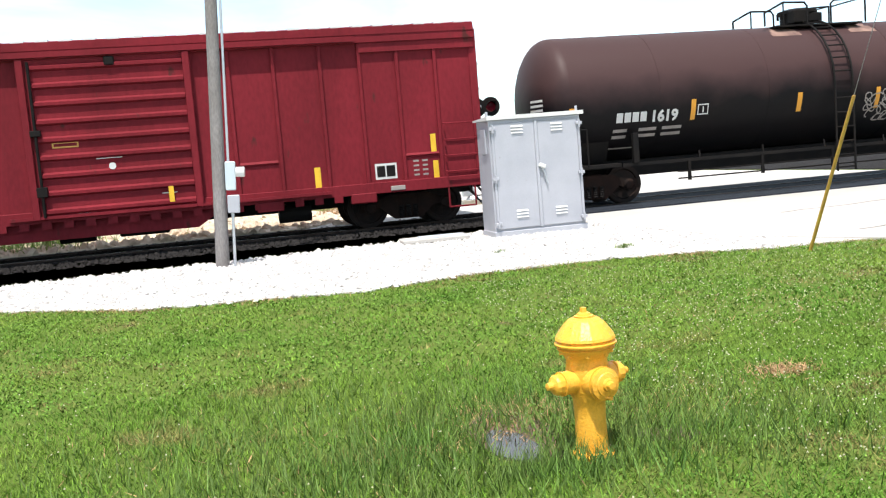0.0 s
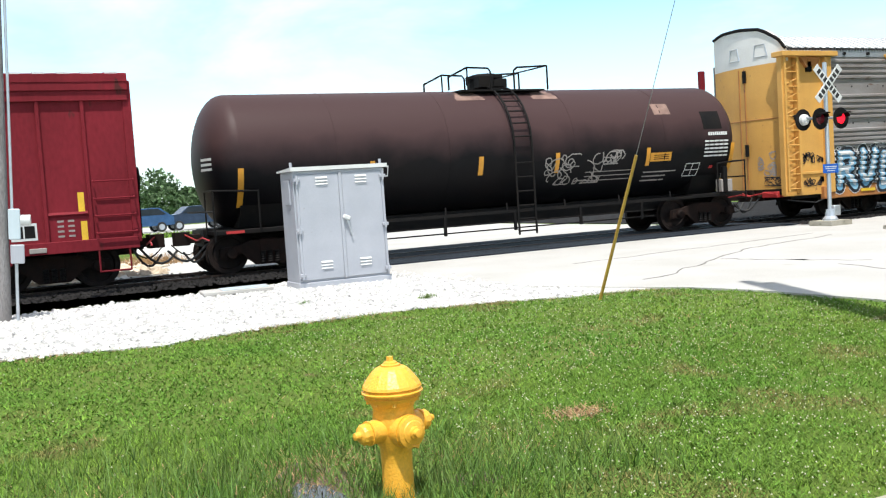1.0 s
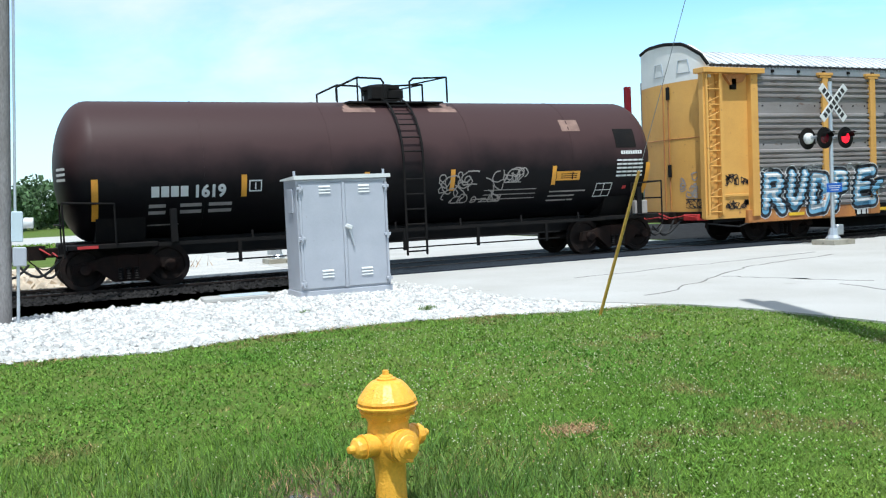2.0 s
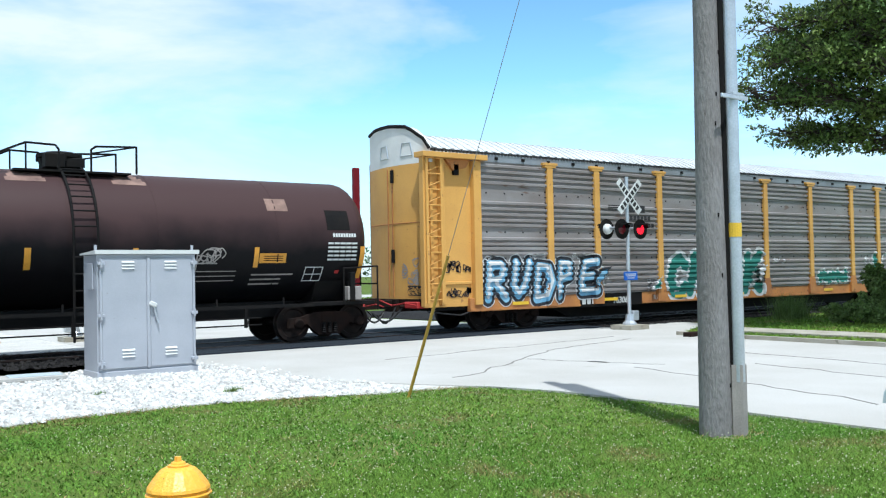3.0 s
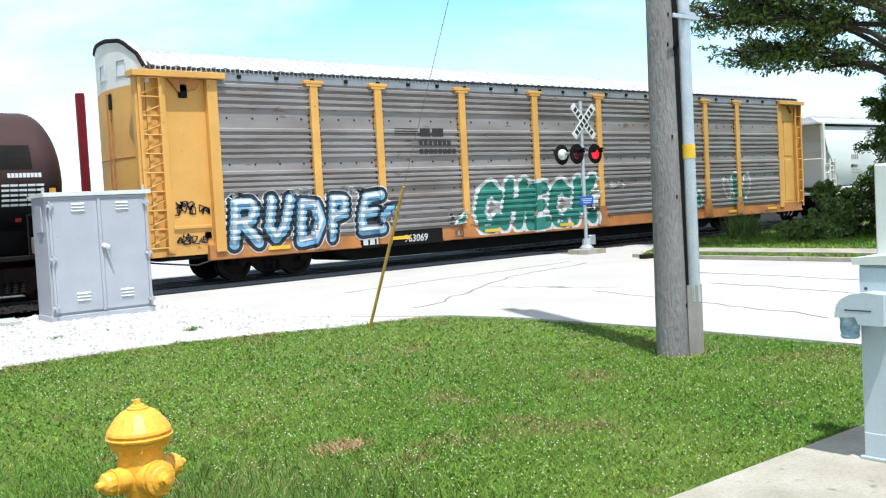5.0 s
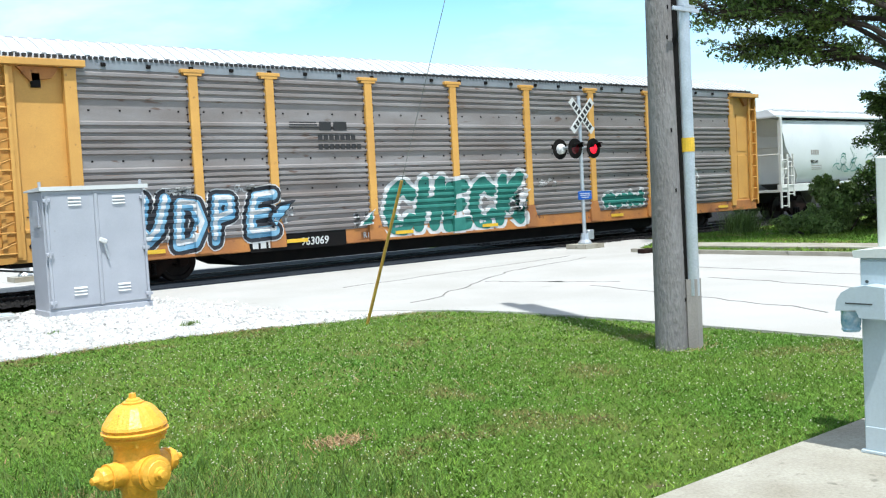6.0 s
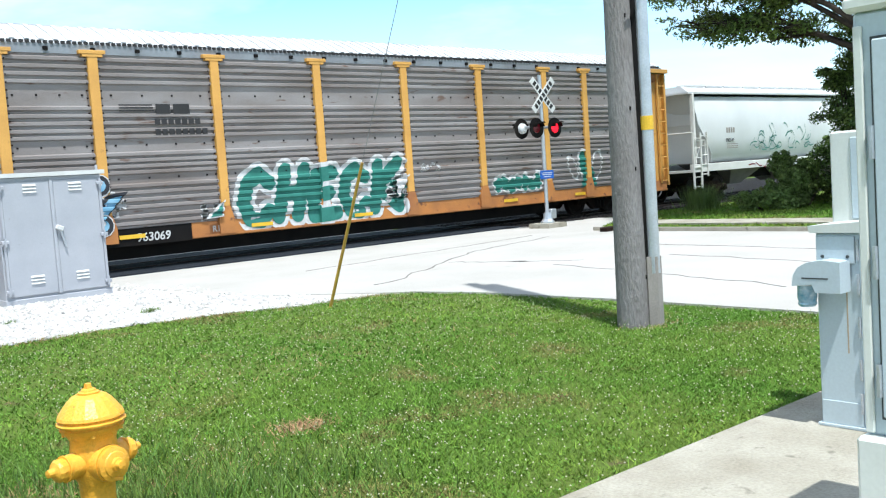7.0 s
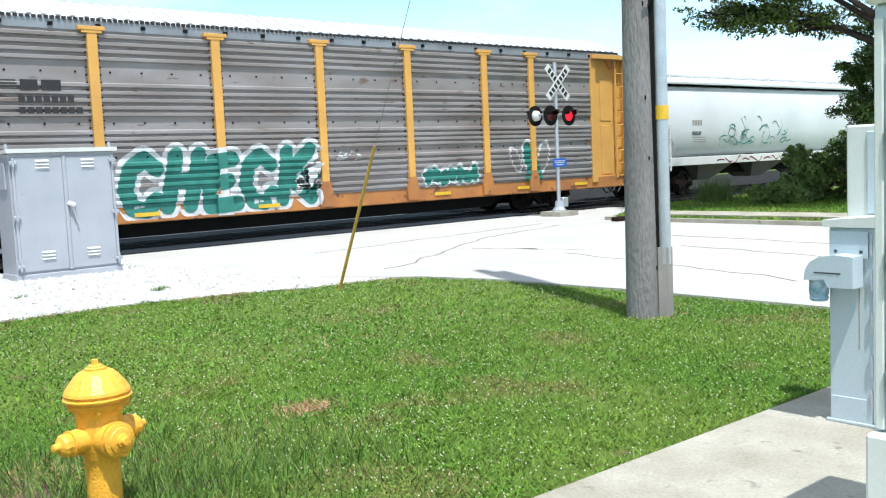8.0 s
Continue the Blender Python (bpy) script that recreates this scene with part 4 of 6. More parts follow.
        end_gear(car, x, s, M_BLACK)
    bm = B()
    for x, z0 in ((2.15, 0.95), (LEN - 0.9, 1.0)):
        box(bm, x, x + 0.14, -1.5, -1.38, z0, z0 + 0.7, 0.01)
    pieces("bracket", bm, M_BLACK, car)
    pieces("valve_box", box(B(), LEN - 0.95, LEN - 0.55, -1.46, -1.2, 1.0, 1.35, 0.02), M_PAINT_GREY, car, "grimy grey valve box")
    part("end_reflector", box(B(), 0.3, 0.7, -1.37, -1.35, 0.9, 0.96), M_RED, car, "red painted strip")

    # lettering on the curved side
    def shell(z):
        return -math.sqrt(max(0.01, R * R - (z - ZC) ** 2))

    def decal(name, mat, x0, x1, z0, z1, lift=0.006):
        n = max(1, int((z1 - z0) / 0.12))
        bm = B()
        for k in range(n):
            za, zb = z0 + (z1 - z0) * k / n, z0 + (z1 - z0) * (k + 1) / n
            bm.faces.new([bm.verts.new((x, shell(z) - lift, z)) for x, z in ((x0, za), (x1, za), (x1, zb), (x0, zb))])
        return part(name, bm, mat, car)

    def word(text, size, x, z, mat=M_SIGN, fat=0.006):
        ob = letters(text, size, mat, car, "car_number", (x, 0, z), fat)
        for v in ob.data.vertices:
            v.co.y = shell(v.co.z) - 0.008
        return ob

    for k in range(4):
        decal("mark", M_SIGN, 1.8 + 0.2 * k, 1.96 + 0.2 * k, 1.9, 2.12)
    word("1619", 0.35, 2.66, 1.88, fat=0.014)
    for row, z in enumerate((1.68, 1.54)):
        for x0, x1 in ((1.75, 2.1), (2.4, 2.85), (3.0, 3.5)):
            decal("small_lettering", M_PAINT_GREY, x0, x1, z, z + 0.07)
    decal("small_lettering", M_PAINT_GREY, 1.75, 2.4, 1.3, 1.33)
    for x0, x1, z0, z1 in ((0.62, 0.75, 1.45, 2.3), (3.69, 3.81, 1.85, 2.32), (6.53, 6.66, 1.85, 2.3), (8.74, 8.86, 1.8, 2.3), (11.6, 11.72, 1.85, 2.32), (14.5, 14.63, 1.55, 2.35)):
        decal("reflector", M_ORANGE_TAPE, x0, x1, z0, z1)
    decal("placard_box", M_SIGN, 3.86, 4.14, 1.95, 2.2)
    decal("placard_box", M_TANK, 3.885, 4.115, 1.98, 2.17, 0.01)
    decal("placard_box", M_SIGN, 3.985, 4.015, 2.0, 2.14, 0.014)
    decal("yellow_label", M_ORANGE_TAPE, 11.74, 12.44, 1.95, 2.18)
    for k in range(3):
        decal("yellow_label", M_TANK, 11.85, 12.35, 2.0 + 0.05 * k, 2.02 + 0.05 * k, 0.01)
    decal("pale_panel", M_TANK_RUST, 12.0, 12.55, 3.2, 3.5)
    decal("pale_panel", M_BLACK, 13.55, 14.2, 2.75, 3.25)
    for k in range(9):
        decal("owner_lettering", M_SIGN, 13.7 + 0.075 * k, 13.76 + 0.075 * k, 2.58, 2.67)
    for z in (2.0, 2.1, 2.2, 2.3, 2.4):
        for k in range(5):
            decal("data_table", M_SIGN, 13.57 + 0.17 * k, 13.57 + 0.17 * k + 0.15, z, z + 0.045)
    for z0, z1, x0, x1 in ((1.5, 1.52, 13.0, 13.5), (1.83, 1.85, 13.0, 13.5), (1.5, 1.85, 13.0, 13.02), (1.5, 1.85, 13.48, 13.5), (1.66, 1.68, 13.0, 13.5), (1.5, 1.85, 13.24, 13.26)):
        decal("placard_box", M_SIGN, x0, x1, z0, z1)
    for z in (1.44, 1.55, 1.66):
        decal("small_lettering", M_PAINT_GREY, 11.6, 12.4 + 0.3 * (z > 1.6), z, z + 0.035)
        decal("small_lettering", M_PAINT_GREY, 9.7, 11.2, z + 0.1, z + 0.12)
    decal("red_mark", M_RED, 13.85, 13.97, 1.68, 1.76)
    for z in (2.3, 2.41, 2.52):
        bm = B()
        for k in range(6):
            edge = []
            for x, h in ((0.05 + 0.022 * k, z), (0.072 + 0.022 * k, z), (0.072 + 0.022 * k, z + 0.055), (0.05 + 0.022 * k, z + 0.055)):
                r2 = (R * math.sqrt(1 - (1 - x / 0.72) ** 2)) ** 2 - (h - ZC) ** 2
                edge.append(bm.verts.new((x - 0.012, -math.sqrt(max(r2, 0.0)) - 0.012, h)))
            bm.faces.new(edge)
        part("end_lettering", bm, M_SIGN, car)
    rng = random.Random(9)
    for x0, x1, z0, z1, n in ((8.45, 10.2, 1.5, 2.25, 34), (10.2, 11.3, 1.95, 2.3, 12), (14.0, 14.5, 1.2, 1.5, 5)):
        bm = B()
        for _ in range(n // 2):
            x, z, a = rng.uniform(x0, x1), rng.uniform(z0, z1), rng.uniform(0, 6.3)
            for _ in range(13):
                a += rng.uniform(-0.3, 1.25)
                xb, zb = min(x1, max(x0, x + 0.075 * math.cos(a))), min(z1, max(z0, z + 0.075 * math.sin(a)))
                d = Vector((xb - x, zb - z))
                if d.length > 0.01:
                    s = Vector((-d.y, d.x)).normalized() * 0.014
                    bm.faces.new([bm.verts.new((px, shell(pz) - 0.008, pz)) for px, pz in ((x - s.x, z - s.y), (xb - s.x, zb - s.y), (xb + s.x, zb + s.y), (x + s.x, z + s.y))])
                x, z = xb, zb
        tagged(part("tag_scrawl", bm, M_PAINT_GREY, car), "faded grey sprayed tag", kind="stuff")
    for x in (1.3, LEN - 1.3):
        truck(car, x)
    return car


# ---- box car ----
def box_car():
    LEN = 15.4
    car = thing("box_car", "maroon box car with a ribbed sliding door and side posts", "rail car", "cars of the train")
    CARS.append((car, -18.0 - LEN))
    part("body", box(B(), 0.05, LEN - 0.05, -1.5, 1.5, 0.95, 4.2), M_MAROON, car)
    bm = B()
    prism(bm, [(-1.62, 4.2), (-1.62, 4.33), (-1.5, 4.36), (0, 4.47), (1.5, 4.36), (1.62, 4.33), (1.62, 4.2)], 0, LEN, "x")
    part("roof", bm, M_MAROON, car)
    roof_ribs = B()
    for k in range(34):
        x = 0.3 + k * (LEN - 0.6) / 33
        prism(roof_ribs, [(-1.6, 4.335), (0, 4.475), (1.6, 4.335), (1.6, 4.37), (0, 4.51), (-1.6, 4.37)], x - 0.12, x + 0.12, "x")
    pieces("roof_sheet_ribs", roof_ribs, M_ROOF, car, "pale galvanised roof ribs")
    bm = B()
    box(bm, 0.0, LEN, -1.62, -1.5, 4.0, 4.2, 0.01)
    box(bm, 12.84, LEN - 0.02, -1.58, -1.5, 3.8, 4.0, 0.005)
    box(bm, 0.0, LEN, -1.635, -1.5, 4.17, 4.22)
    box(bm, 3.6, 12.75, -1.7, -1.5, 4.03, 4.14)
    part("top_chord", bm, M_MAROON, car)
    for x in (0.1, 0.95, 1.8, 2.7, 3.6, 4.5, 10.1, 11.02, 12.0, 12.84, 13.66, 14.5):
        part("side_post", box(B(), x - 0.04, x + 0.04, -1.56, -1.5, 1.0, 4.0, 0.012), M_MAROON, car)
    bm = B()
    box(bm, 0.0, LEN, -1.57, -1.45, 0.78, 1.02, 0.01)
    box(bm, 0.0, LEN, 1.45, 1.57, 0.78, 1.02, 0.01)
    for x in np.arange(0.3, 12.9, 0.42):
        box(bm, x, x + 0.18, -1.575, -1.5, 0.66, 0.8)
    prism(bm, [(3.6, 0.8), (9.8, 0.8), (9.2, 0.42), (4.2, 0.42)], -1.4, -1.34)
    part("side_sill", bm, M_MAROON, car)
    part("underframe", box(B(), 0.3, LEN - 0.3, -0.4, 0.4, 0.5, 0.95), M_BLACK, car)
    gear = B()
    for x in (6.4, 10.9):
        rod(gear, (x, -0.9, 0.5), (x + 0.7, -0.9, 0.5), 0.2, seg=14)
    box(gear, 7.6, 8.6, -1.2, -0.6, 0.35, 0.7, 0.03)
    pieces("brake_gear", gear, M_BLACK, car)
    # sliding door
    door = part("sliding_door", box(B(), 6.08, 9.32, -1.6, -1.5, 0.85, 4.0, 0.01), M_MAROON, car, "maroon sliding door with eight ribs")
    for k in range(9):
        z = 1.0 + k * 0.355
        rib = prism(B(), [(-1.6, z - 0.07), (-1.66, z - 0.03), (-1.66, z + 0.03), (-1.6, z + 0.07)], 6.3, 9.2, "x")
        part("door_rib", rib, M_MAROON, door)
    bm = B()
    for x in (6.12, 9.28):
        box(bm, x - 0.07, x + 0.07, -1.68, -1.59, 0.85, 4.02, 0.012)
    pieces("door_edge", bm, M_MAROON, door)
    bm = B()
    rod(bm, (6.28, -1.68, 0.9), (6.28, -1.68, 3.95), 0.03)
    box(bm, 6.18, 6.38, -1.72, -1.6, 1.3, 1.5, 0.01)
    box(bm, 6.18, 6.38, -1.72, -1.6, 2.5, 2.62, 0.01)
    box(bm, 7.7, 7.9, -1.68, -1.6, 3.82, 4.0, 0.02)
    part("lock_bar", bm, M_BLACK, door)
    bm = B()
    box(bm, 5.6, 12.0, -1.67, -1.57, 0.86, 0.92)
    part("door_track", bm, M_MAROON, car)
    bars(door, "door_mark", M_SIGN, -1.604, [(6.9, 7.25, 0.93, 0.99), (7.35, 7.85, 1.98, 2.0), (8.55, 8.85, 1.18, 1.2)])
    bars(door, "door_label", M_YELLOW, -1.604, [(6.55, 7.05, 2.25, 2.37)])
    bars(door, "door_label", M_MAROON, -1.607, [(6.58, 7.02, 2.28, 2.34)])
    bars(door, "reflector", M_YELLOW_TAPE, -1.664, [(8.68, 8.78, 1.0, 1.32)])
    part("emblem", lathe(B(), [(0.0, 0), (0.07, 0), (0.07, 0.004), (0.0, 0.004)], 20, Matrix.Translation((7.65, -1.662, 1.82)) @ pose(0, 0, 0, 90)), M_SIGN, door)
    # ledges and worn plates low on the side
    for x0, x1, z in ((10.15, 10.95, 1.62), (13.7, 14.45, 1.55)):
        part("side_ledge", prism(B(), [(-1.5, z - 0.05), (-1.54, z), (-1.5, z + 0.05)], x0, x1, "x"), M_MAROON, car)
    for x in (10.7, 12.7):
        part("jacking_pad", box(B(), x - 0.28, x + 0.28, -1.585, -1.5, 0.6, 0.82, 0.02), M_MAROON, car)
    part("side_bracket", box(B(), 13.3, 13.62, -1.6, -1.56, 0.82, 0.92, 0.01), M_PAINT_GREY, car)
    # right end details
    for z in (1.15, 1.5, 1.85, 2.2):
        bm = pipe(B(), [(14.58, -1.56, z), (14.58, -1.66, z - 0.02), (15.36, -1.66, z - 0.02), (15.36, -1.56, z)], 0.016, 6)
        part("grab_iron", bm, M_MAROON, car)
    step = pipe(B(), [(14.6, -1.55, 0.85), (14.6, -1.55, 0.35), (15.2, -1.55, 0.35), (15.2, -1.55, 0.85)], 0.02, 6)
    part("stirrup_step", step, M_MAROON, car)
    bars(car, "reflector", M_YELLOW_TAPE, -1.505, [(14.28, 14.4, 1.5, 1.98), (14.3, 14.42, 1.0, 1.4), (11.69, 11.82, 1.02, 1.45)])
    bars(car, "reflector", M_YELLOW_TAPE, -1.505, [(5.25, 5.4, 1.02, 1.5)])
    bars(car, "data_panel", M_SIGN, -1.504, [(13.0, 13.48, 1.08, 1.42)])
    bars(car, "data_panel", M_BLACK, -1.508, [(13.04, 13.22, 1.13, 1.37), (13.25, 13.44, 1.13, 1.37)])
    bars(car, "small_lettering", M_PAINT_GREY, -1.504, [(13.86 + 0.2 * k, 13.98 + 0.2 * k, z, z + 0.04) for k in range(2) for z in (1.1, 1.2, 1.3, 1.4)])
    bars(car, "patch", M_MAROON, -1.506, [(13.75, 14.45, 1.5, 1.55)])
    for x in (1.65, LEN - 1.65):
        truck(car, x)
    coupler(car, LEN - 0.1, 1)
    end_gear(car, LEN, 1, M_BLACK)
    end = B()
    for z in (1.3, 1.7, 2.1, 2.5, 2.9, 3.3, 3.7):
        prism(end, [(LEN - 0.05, z - 0.1), (LEN + 0.03, z), (LEN - 0.05, z + 0.1)], -1.4, 1.4)
    part("end_ribs", end, M_MAROON, car)
    part("corner_post", box(B(), LEN - 0.12, LEN + 0.06, -1.53, -1.38, 0.9, 4.2, 0.015), M_MAROON, car)
    brake = lathe(B(), [(0.22, -0.02), (0.26, -0.02), (0.26, 0.02), (0.22, 0.02)], 20, Matrix.Translation((LEN + 0.15, -0.9, 2.2)) @ pose(0, 0, 0, 0, 90, 0))
    part("brake_wheel", brake, M_BLACK, car)
    ladder(car, "end_ladder", LEN + 0.08, LEN + 0.081, -1.3, 1.0, 2.4, 0.36, M_BLACK)
    return car


# ---- covered hopper ----
def hopper_car():
    car = thing("covered_hopper_car", "pale grey covered hopper car with curved sides", "rail car", "cars of the train")
    CARS.append((car, 28.7))
    LEN = 17.0
    prof = [(-1.3, 1.45), (-1.52, 1.75), (-1.6, 2.3), (-1.6, 2.9), (-1.52, 3.5), (-1.35, 3.95), (-1.0, 4.05), (1.0, 4.05), (1.35, 3.95), (1.52, 3.5), (1.6, 2.9), (1.6, 2.3), (1.52, 1.75), (1.3, 1.45)]
    shell = prism(B(), prof, 0.45, LEN - 0.45, "x")
    for v in shell.verts:
        slope = 0.8 * max(0.0, 3.0 - v.co.z)
        v.co.x += slope if v.co.x < 1 else -slope
    part("body", shell, M_HOPPER, car, "pale grey curved hopper side", smooth=True)
    for x in (0.3, LEN - 0.42):
        part("end_post", box(B(), x, x + 0.12, -1.55, -1.4, 1.42, 4.05, 0.01), M_WHITE, car)
        part("end_brace", rod(B(), (x + 0.06, -1.45, 1.45), (x + (0.9 if x < 1 else -0.8), -1.45, 2.6), 0.035), M_WHITE, car)
    part("end_sheet", box(B(), 0.5, 0.54, -1.3, 1.3, 2.9, 4.05), M_HOPPER, car)
    ladder(car, "end_ladder", 0.56, 0.98, -1.64, 0.95, 2.6, 0.36, M_WHITE, 0.025)
    bm = B()
    box(bm, 0.1, LEN - 0.1, -1.5, 1.5, 4.05, 4.12)
    prism(bm, [(-1.35, 4.05), (1.35, 4.05), (0.9, 4.38), (-0.9, 4.38)], 0.5, LEN - 0.5, "x")
    part("roof", bm, M_ROOF, car)
    bm = B()
    for k in range(12):
        x = 0.8 + k * 1.35
        box(bm, x, x + 1.2, -0.95, -0.5, 4.36, 4.46, 0.02)
    pieces("running_board", bm, M_ROOF, car)
    bm = B()
    box(bm, 0.0, LEN, -1.62, -1.5, 1.12, 1.42, 0.01)
    box(bm, 0.0, LEN, 1.5, 1.62, 1.12, 1.42, 0.01)
    box(bm, 0.0, 1.9, -1.5, 1.5, 1.12, 1.2)
    part("side_sill", bm, M_WHITE, car)
    bm = B()
    for x0 in (3.2, 7.0, 10.8):
        verts = [bm.verts.new(p) for p in ((x0, -1.3, 1.45), (x0 + 3.2, -1.3, 1.45), (x0 + 3.2, 1.3, 1.45), (x0, 1.3, 1.45), (x0 + 1.2, -0.4, 0.5), (x0 + 2.0, -0.4, 0.5), (x0 + 2.0, 0.4, 0.5), (x0 + 1.2, 0.4, 0.5))]
        for f in ((0, 1, 2, 3), (4, 5, 6, 7), (0, 1, 5, 4), (1, 2, 6, 5), (2, 3, 7, 6), (3, 0, 4, 7)):
            bm.faces.new([verts[i] for i in f])
    pieces("hopper_chute", bm, M_PAINT_GREY, car)
    part("underframe", box(B(), 0.3, LEN - 0.3, -0.3, 0.3, 0.7, 1.1), M_BLACK, car)
    ladder(car, "ladder", 0.05, 0.55, -1.64, 0.5, 2.6, 0.36, M_WHITE, 0.03)
    bm = B()
    pipe(bm, [(0.9, -1.6, 1.4), (0.9, -1.6, 2.3), (0.1, -1.6, 2.3)], 0.025, 6)
    pipe(bm, [(0.05, -1.6, 2.6), (0.05, 1.6, 2.6)], 0.025, 6)
    part("end_rail", bm, M_WHITE, car)
    for k in range(4):
        bars(car, "mark", M_PAINT_GREY, -1.606, [(2.4 + 0.16 * k, 2.52 + 0.16 * k, 2.55, 2.75)])
    letters("980549", 0.2, M_INK, car, "car_number", (2.35, -1.603, 2.2), 0.003)
    bars(car, "small_lettering", M_PAINT_GREY, -1.606, [(2.4, 3.2, z, z + 0.025) for z in (1.95, 2.02, 2.1)])
    rng = random.Random(4)
    bm = B()
    for _ in range(26):
        x, z, a = rng.uniform(4.2, 9.0), rng.uniform(1.85, 2.35), rng.uniform(0, 6)
        for _ in range(6):
            a += rng.uniform(0, 0.9)
            xb, zb = x + 0.15 * math.cos(a), min(2.85, max(1.8, z + 0.15 * math.sin(a)))
            bm.faces.new([bm.verts.new(p) for p in ((x, -1.61, z), (xb, -1.61, zb), (xb, -1.61, zb + 0.045), (x, -1.61, z + 0.045))])
            x, z = xb, zb
    tagged(part("tag_scrawl", bm, M_PAINT_GREEN, car), kind="stuff")
    bm = B()
    for k in range(9):
        x0 = 3.9 + 0.55 * k + rng.uniform(-0.1, 0.1)
        for i in range(7):
            p, q = ((x0 + 0.07 * j, 1.22 + (0.03 + 0.05 * (k % 3)) * math.sin((0.4 + 0.13 * (k % 4)) * j + 1.9 * k)) for j in (i, i + 1))
            bm.faces.new([bm.verts.new(v) for v in ((p[0], -1.626, p[1]), (q[0], -1.626, q[1]), (q[0], -1.626, q[1] + 0.05), (p[0], -1.626, p[1] + 0.05))])
    tagged(part("sill_scrawl", bm, M_MAROON, car), "maroon sprayed scrawl", kind="stuff")
    for x in (2.0, LEN - 2.0):
        truck(car, x)
    coupler(car, 0.0, -1)
    return car


rack = auto_rack()
graffiti(rack)
tank_car()
box_car()
hopper_car()


# ---- fire hydrant ----
def fire_hydrant():
    ob = thing("fire_hydrant", "yellow cast-iron fire hydrant with chipped paint, standing in grass", "fire hydrant", m=pose(1.784, 4.615, 0, 0, 0, 14) @ Matrix.Diagonal((1.02, 1.02, 1.03, 1)))
    barrel = [(0.0, -0.05), (0.12, -0.05), (0.12, 0.015), (0.084, 0.03), (0.08, 0.2), (0.084, 0.3), (0.108, 0.34), (0.112, 0.45), (0.105, 0.5), (0.118, 0.53), (0.138, 0.545), (0.142, 0.556), (0.0, 0.556)]
    body = part("barrel", lathe(B(), barrel, 40), M_HYDRANT, ob, smooth=True)
    bonnet = [(0.0, 0.556), (0.146, 0.556), (0.15, 0.565), (0.14, 0.571), (0.141, 0.578), (0.159, 0.582), (0.161, 0.59), (0.146, 0.598), (0.147, 0.604), (0.156, 0.611), (0.151, 0.625), (0.13, 0.655), (0.105, 0.687), (0.082, 0.708), (0.061, 0.718), (0.055, 0.719), (0.05, 0.713), (0.05, 0.726), (0.036, 0.73), (0.034, 0.738), (0.024, 0.743), (0.0, 0.743)]
    top = part("bonnet", lathe(B(), bonnet, 16), M_HYDRANT, ob, "domed yellow bonnet with a ridged brim")
    part("operating_nut", lathe(B(), [(0.0, 0.738), (0.02, 0.738), (0.017, 0.766), (0.0, 0.768)], 5), M_HYDRANT, top)
    for s in (-1, 1):
        m = Matrix.Translation((0, 0, 0.4)) @ pose(0, 0, 0, 0, 90 * s, 0)
        noz = part("hose_nozzle", lathe(B(), [(0.0, 0.06), (0.066, 0.06), (0.058, 0.155), (0.063, 0.16), (0.063, 0.17), (0.0, 0.17)], 24, m), M_HYDRANT, ob, smooth=True)
        cap = lathe(B(), [(0.0, 0.168), (0.054, 0.17), (0.055, 0.2), (0.045, 0.214), (0.027, 0.222), (0.022, 0.225), (0.018, 0.252), (0.0, 0.255)], 12, m)
        part("nozzle_cap", cap, M_HYDRANT, noz)
    m = Matrix.Translation((0, 0, 0.395)) @ pose(0, 0, 0, 90)
    noz = part("pumper_nozzle", lathe(B(), [(0.0, 0.06), (0.09, 0.06), (0.086, 0.125), (0.0, 0.125)], 28, m), M_HYDRANT, ob, smooth=True)
    part("pumper_cap", lathe(B(), [(0.0, 0.122), (0.078, 0.122), (0.082, 0.13), (0.082, 0.15), (0.062, 0.156), (0.058, 0.162), (0.034, 0.168), (0.03, 0.18), (0.022, 0.182), (0.019, 0.205), (0.0, 0.207)], 26, m), M_HYDRANT, noz, smooth=True)
    chain = pipe(B(), [(0.055, -0.12, 0.33), (0.03, -0.15, 0.315), (0.0, -0.155, 0.325), (-0.03, -0.14, 0.34)], 0.008, 6)
    part("cap_chain", chain, M_HYDRANT, noz)
    for k in range(8):
        a = k * math.pi / 4 + 0.2
        part("flange_bolt", lathe(B(), [(0.0, 0.53), (0.011, 0.53), (0.011, 0.552), (0.0, 0.552)], 6, Matrix.Translation((0.128 * math.cos(a), 0.128 * math.sin(a), 0))), M_HYDRANT, body)


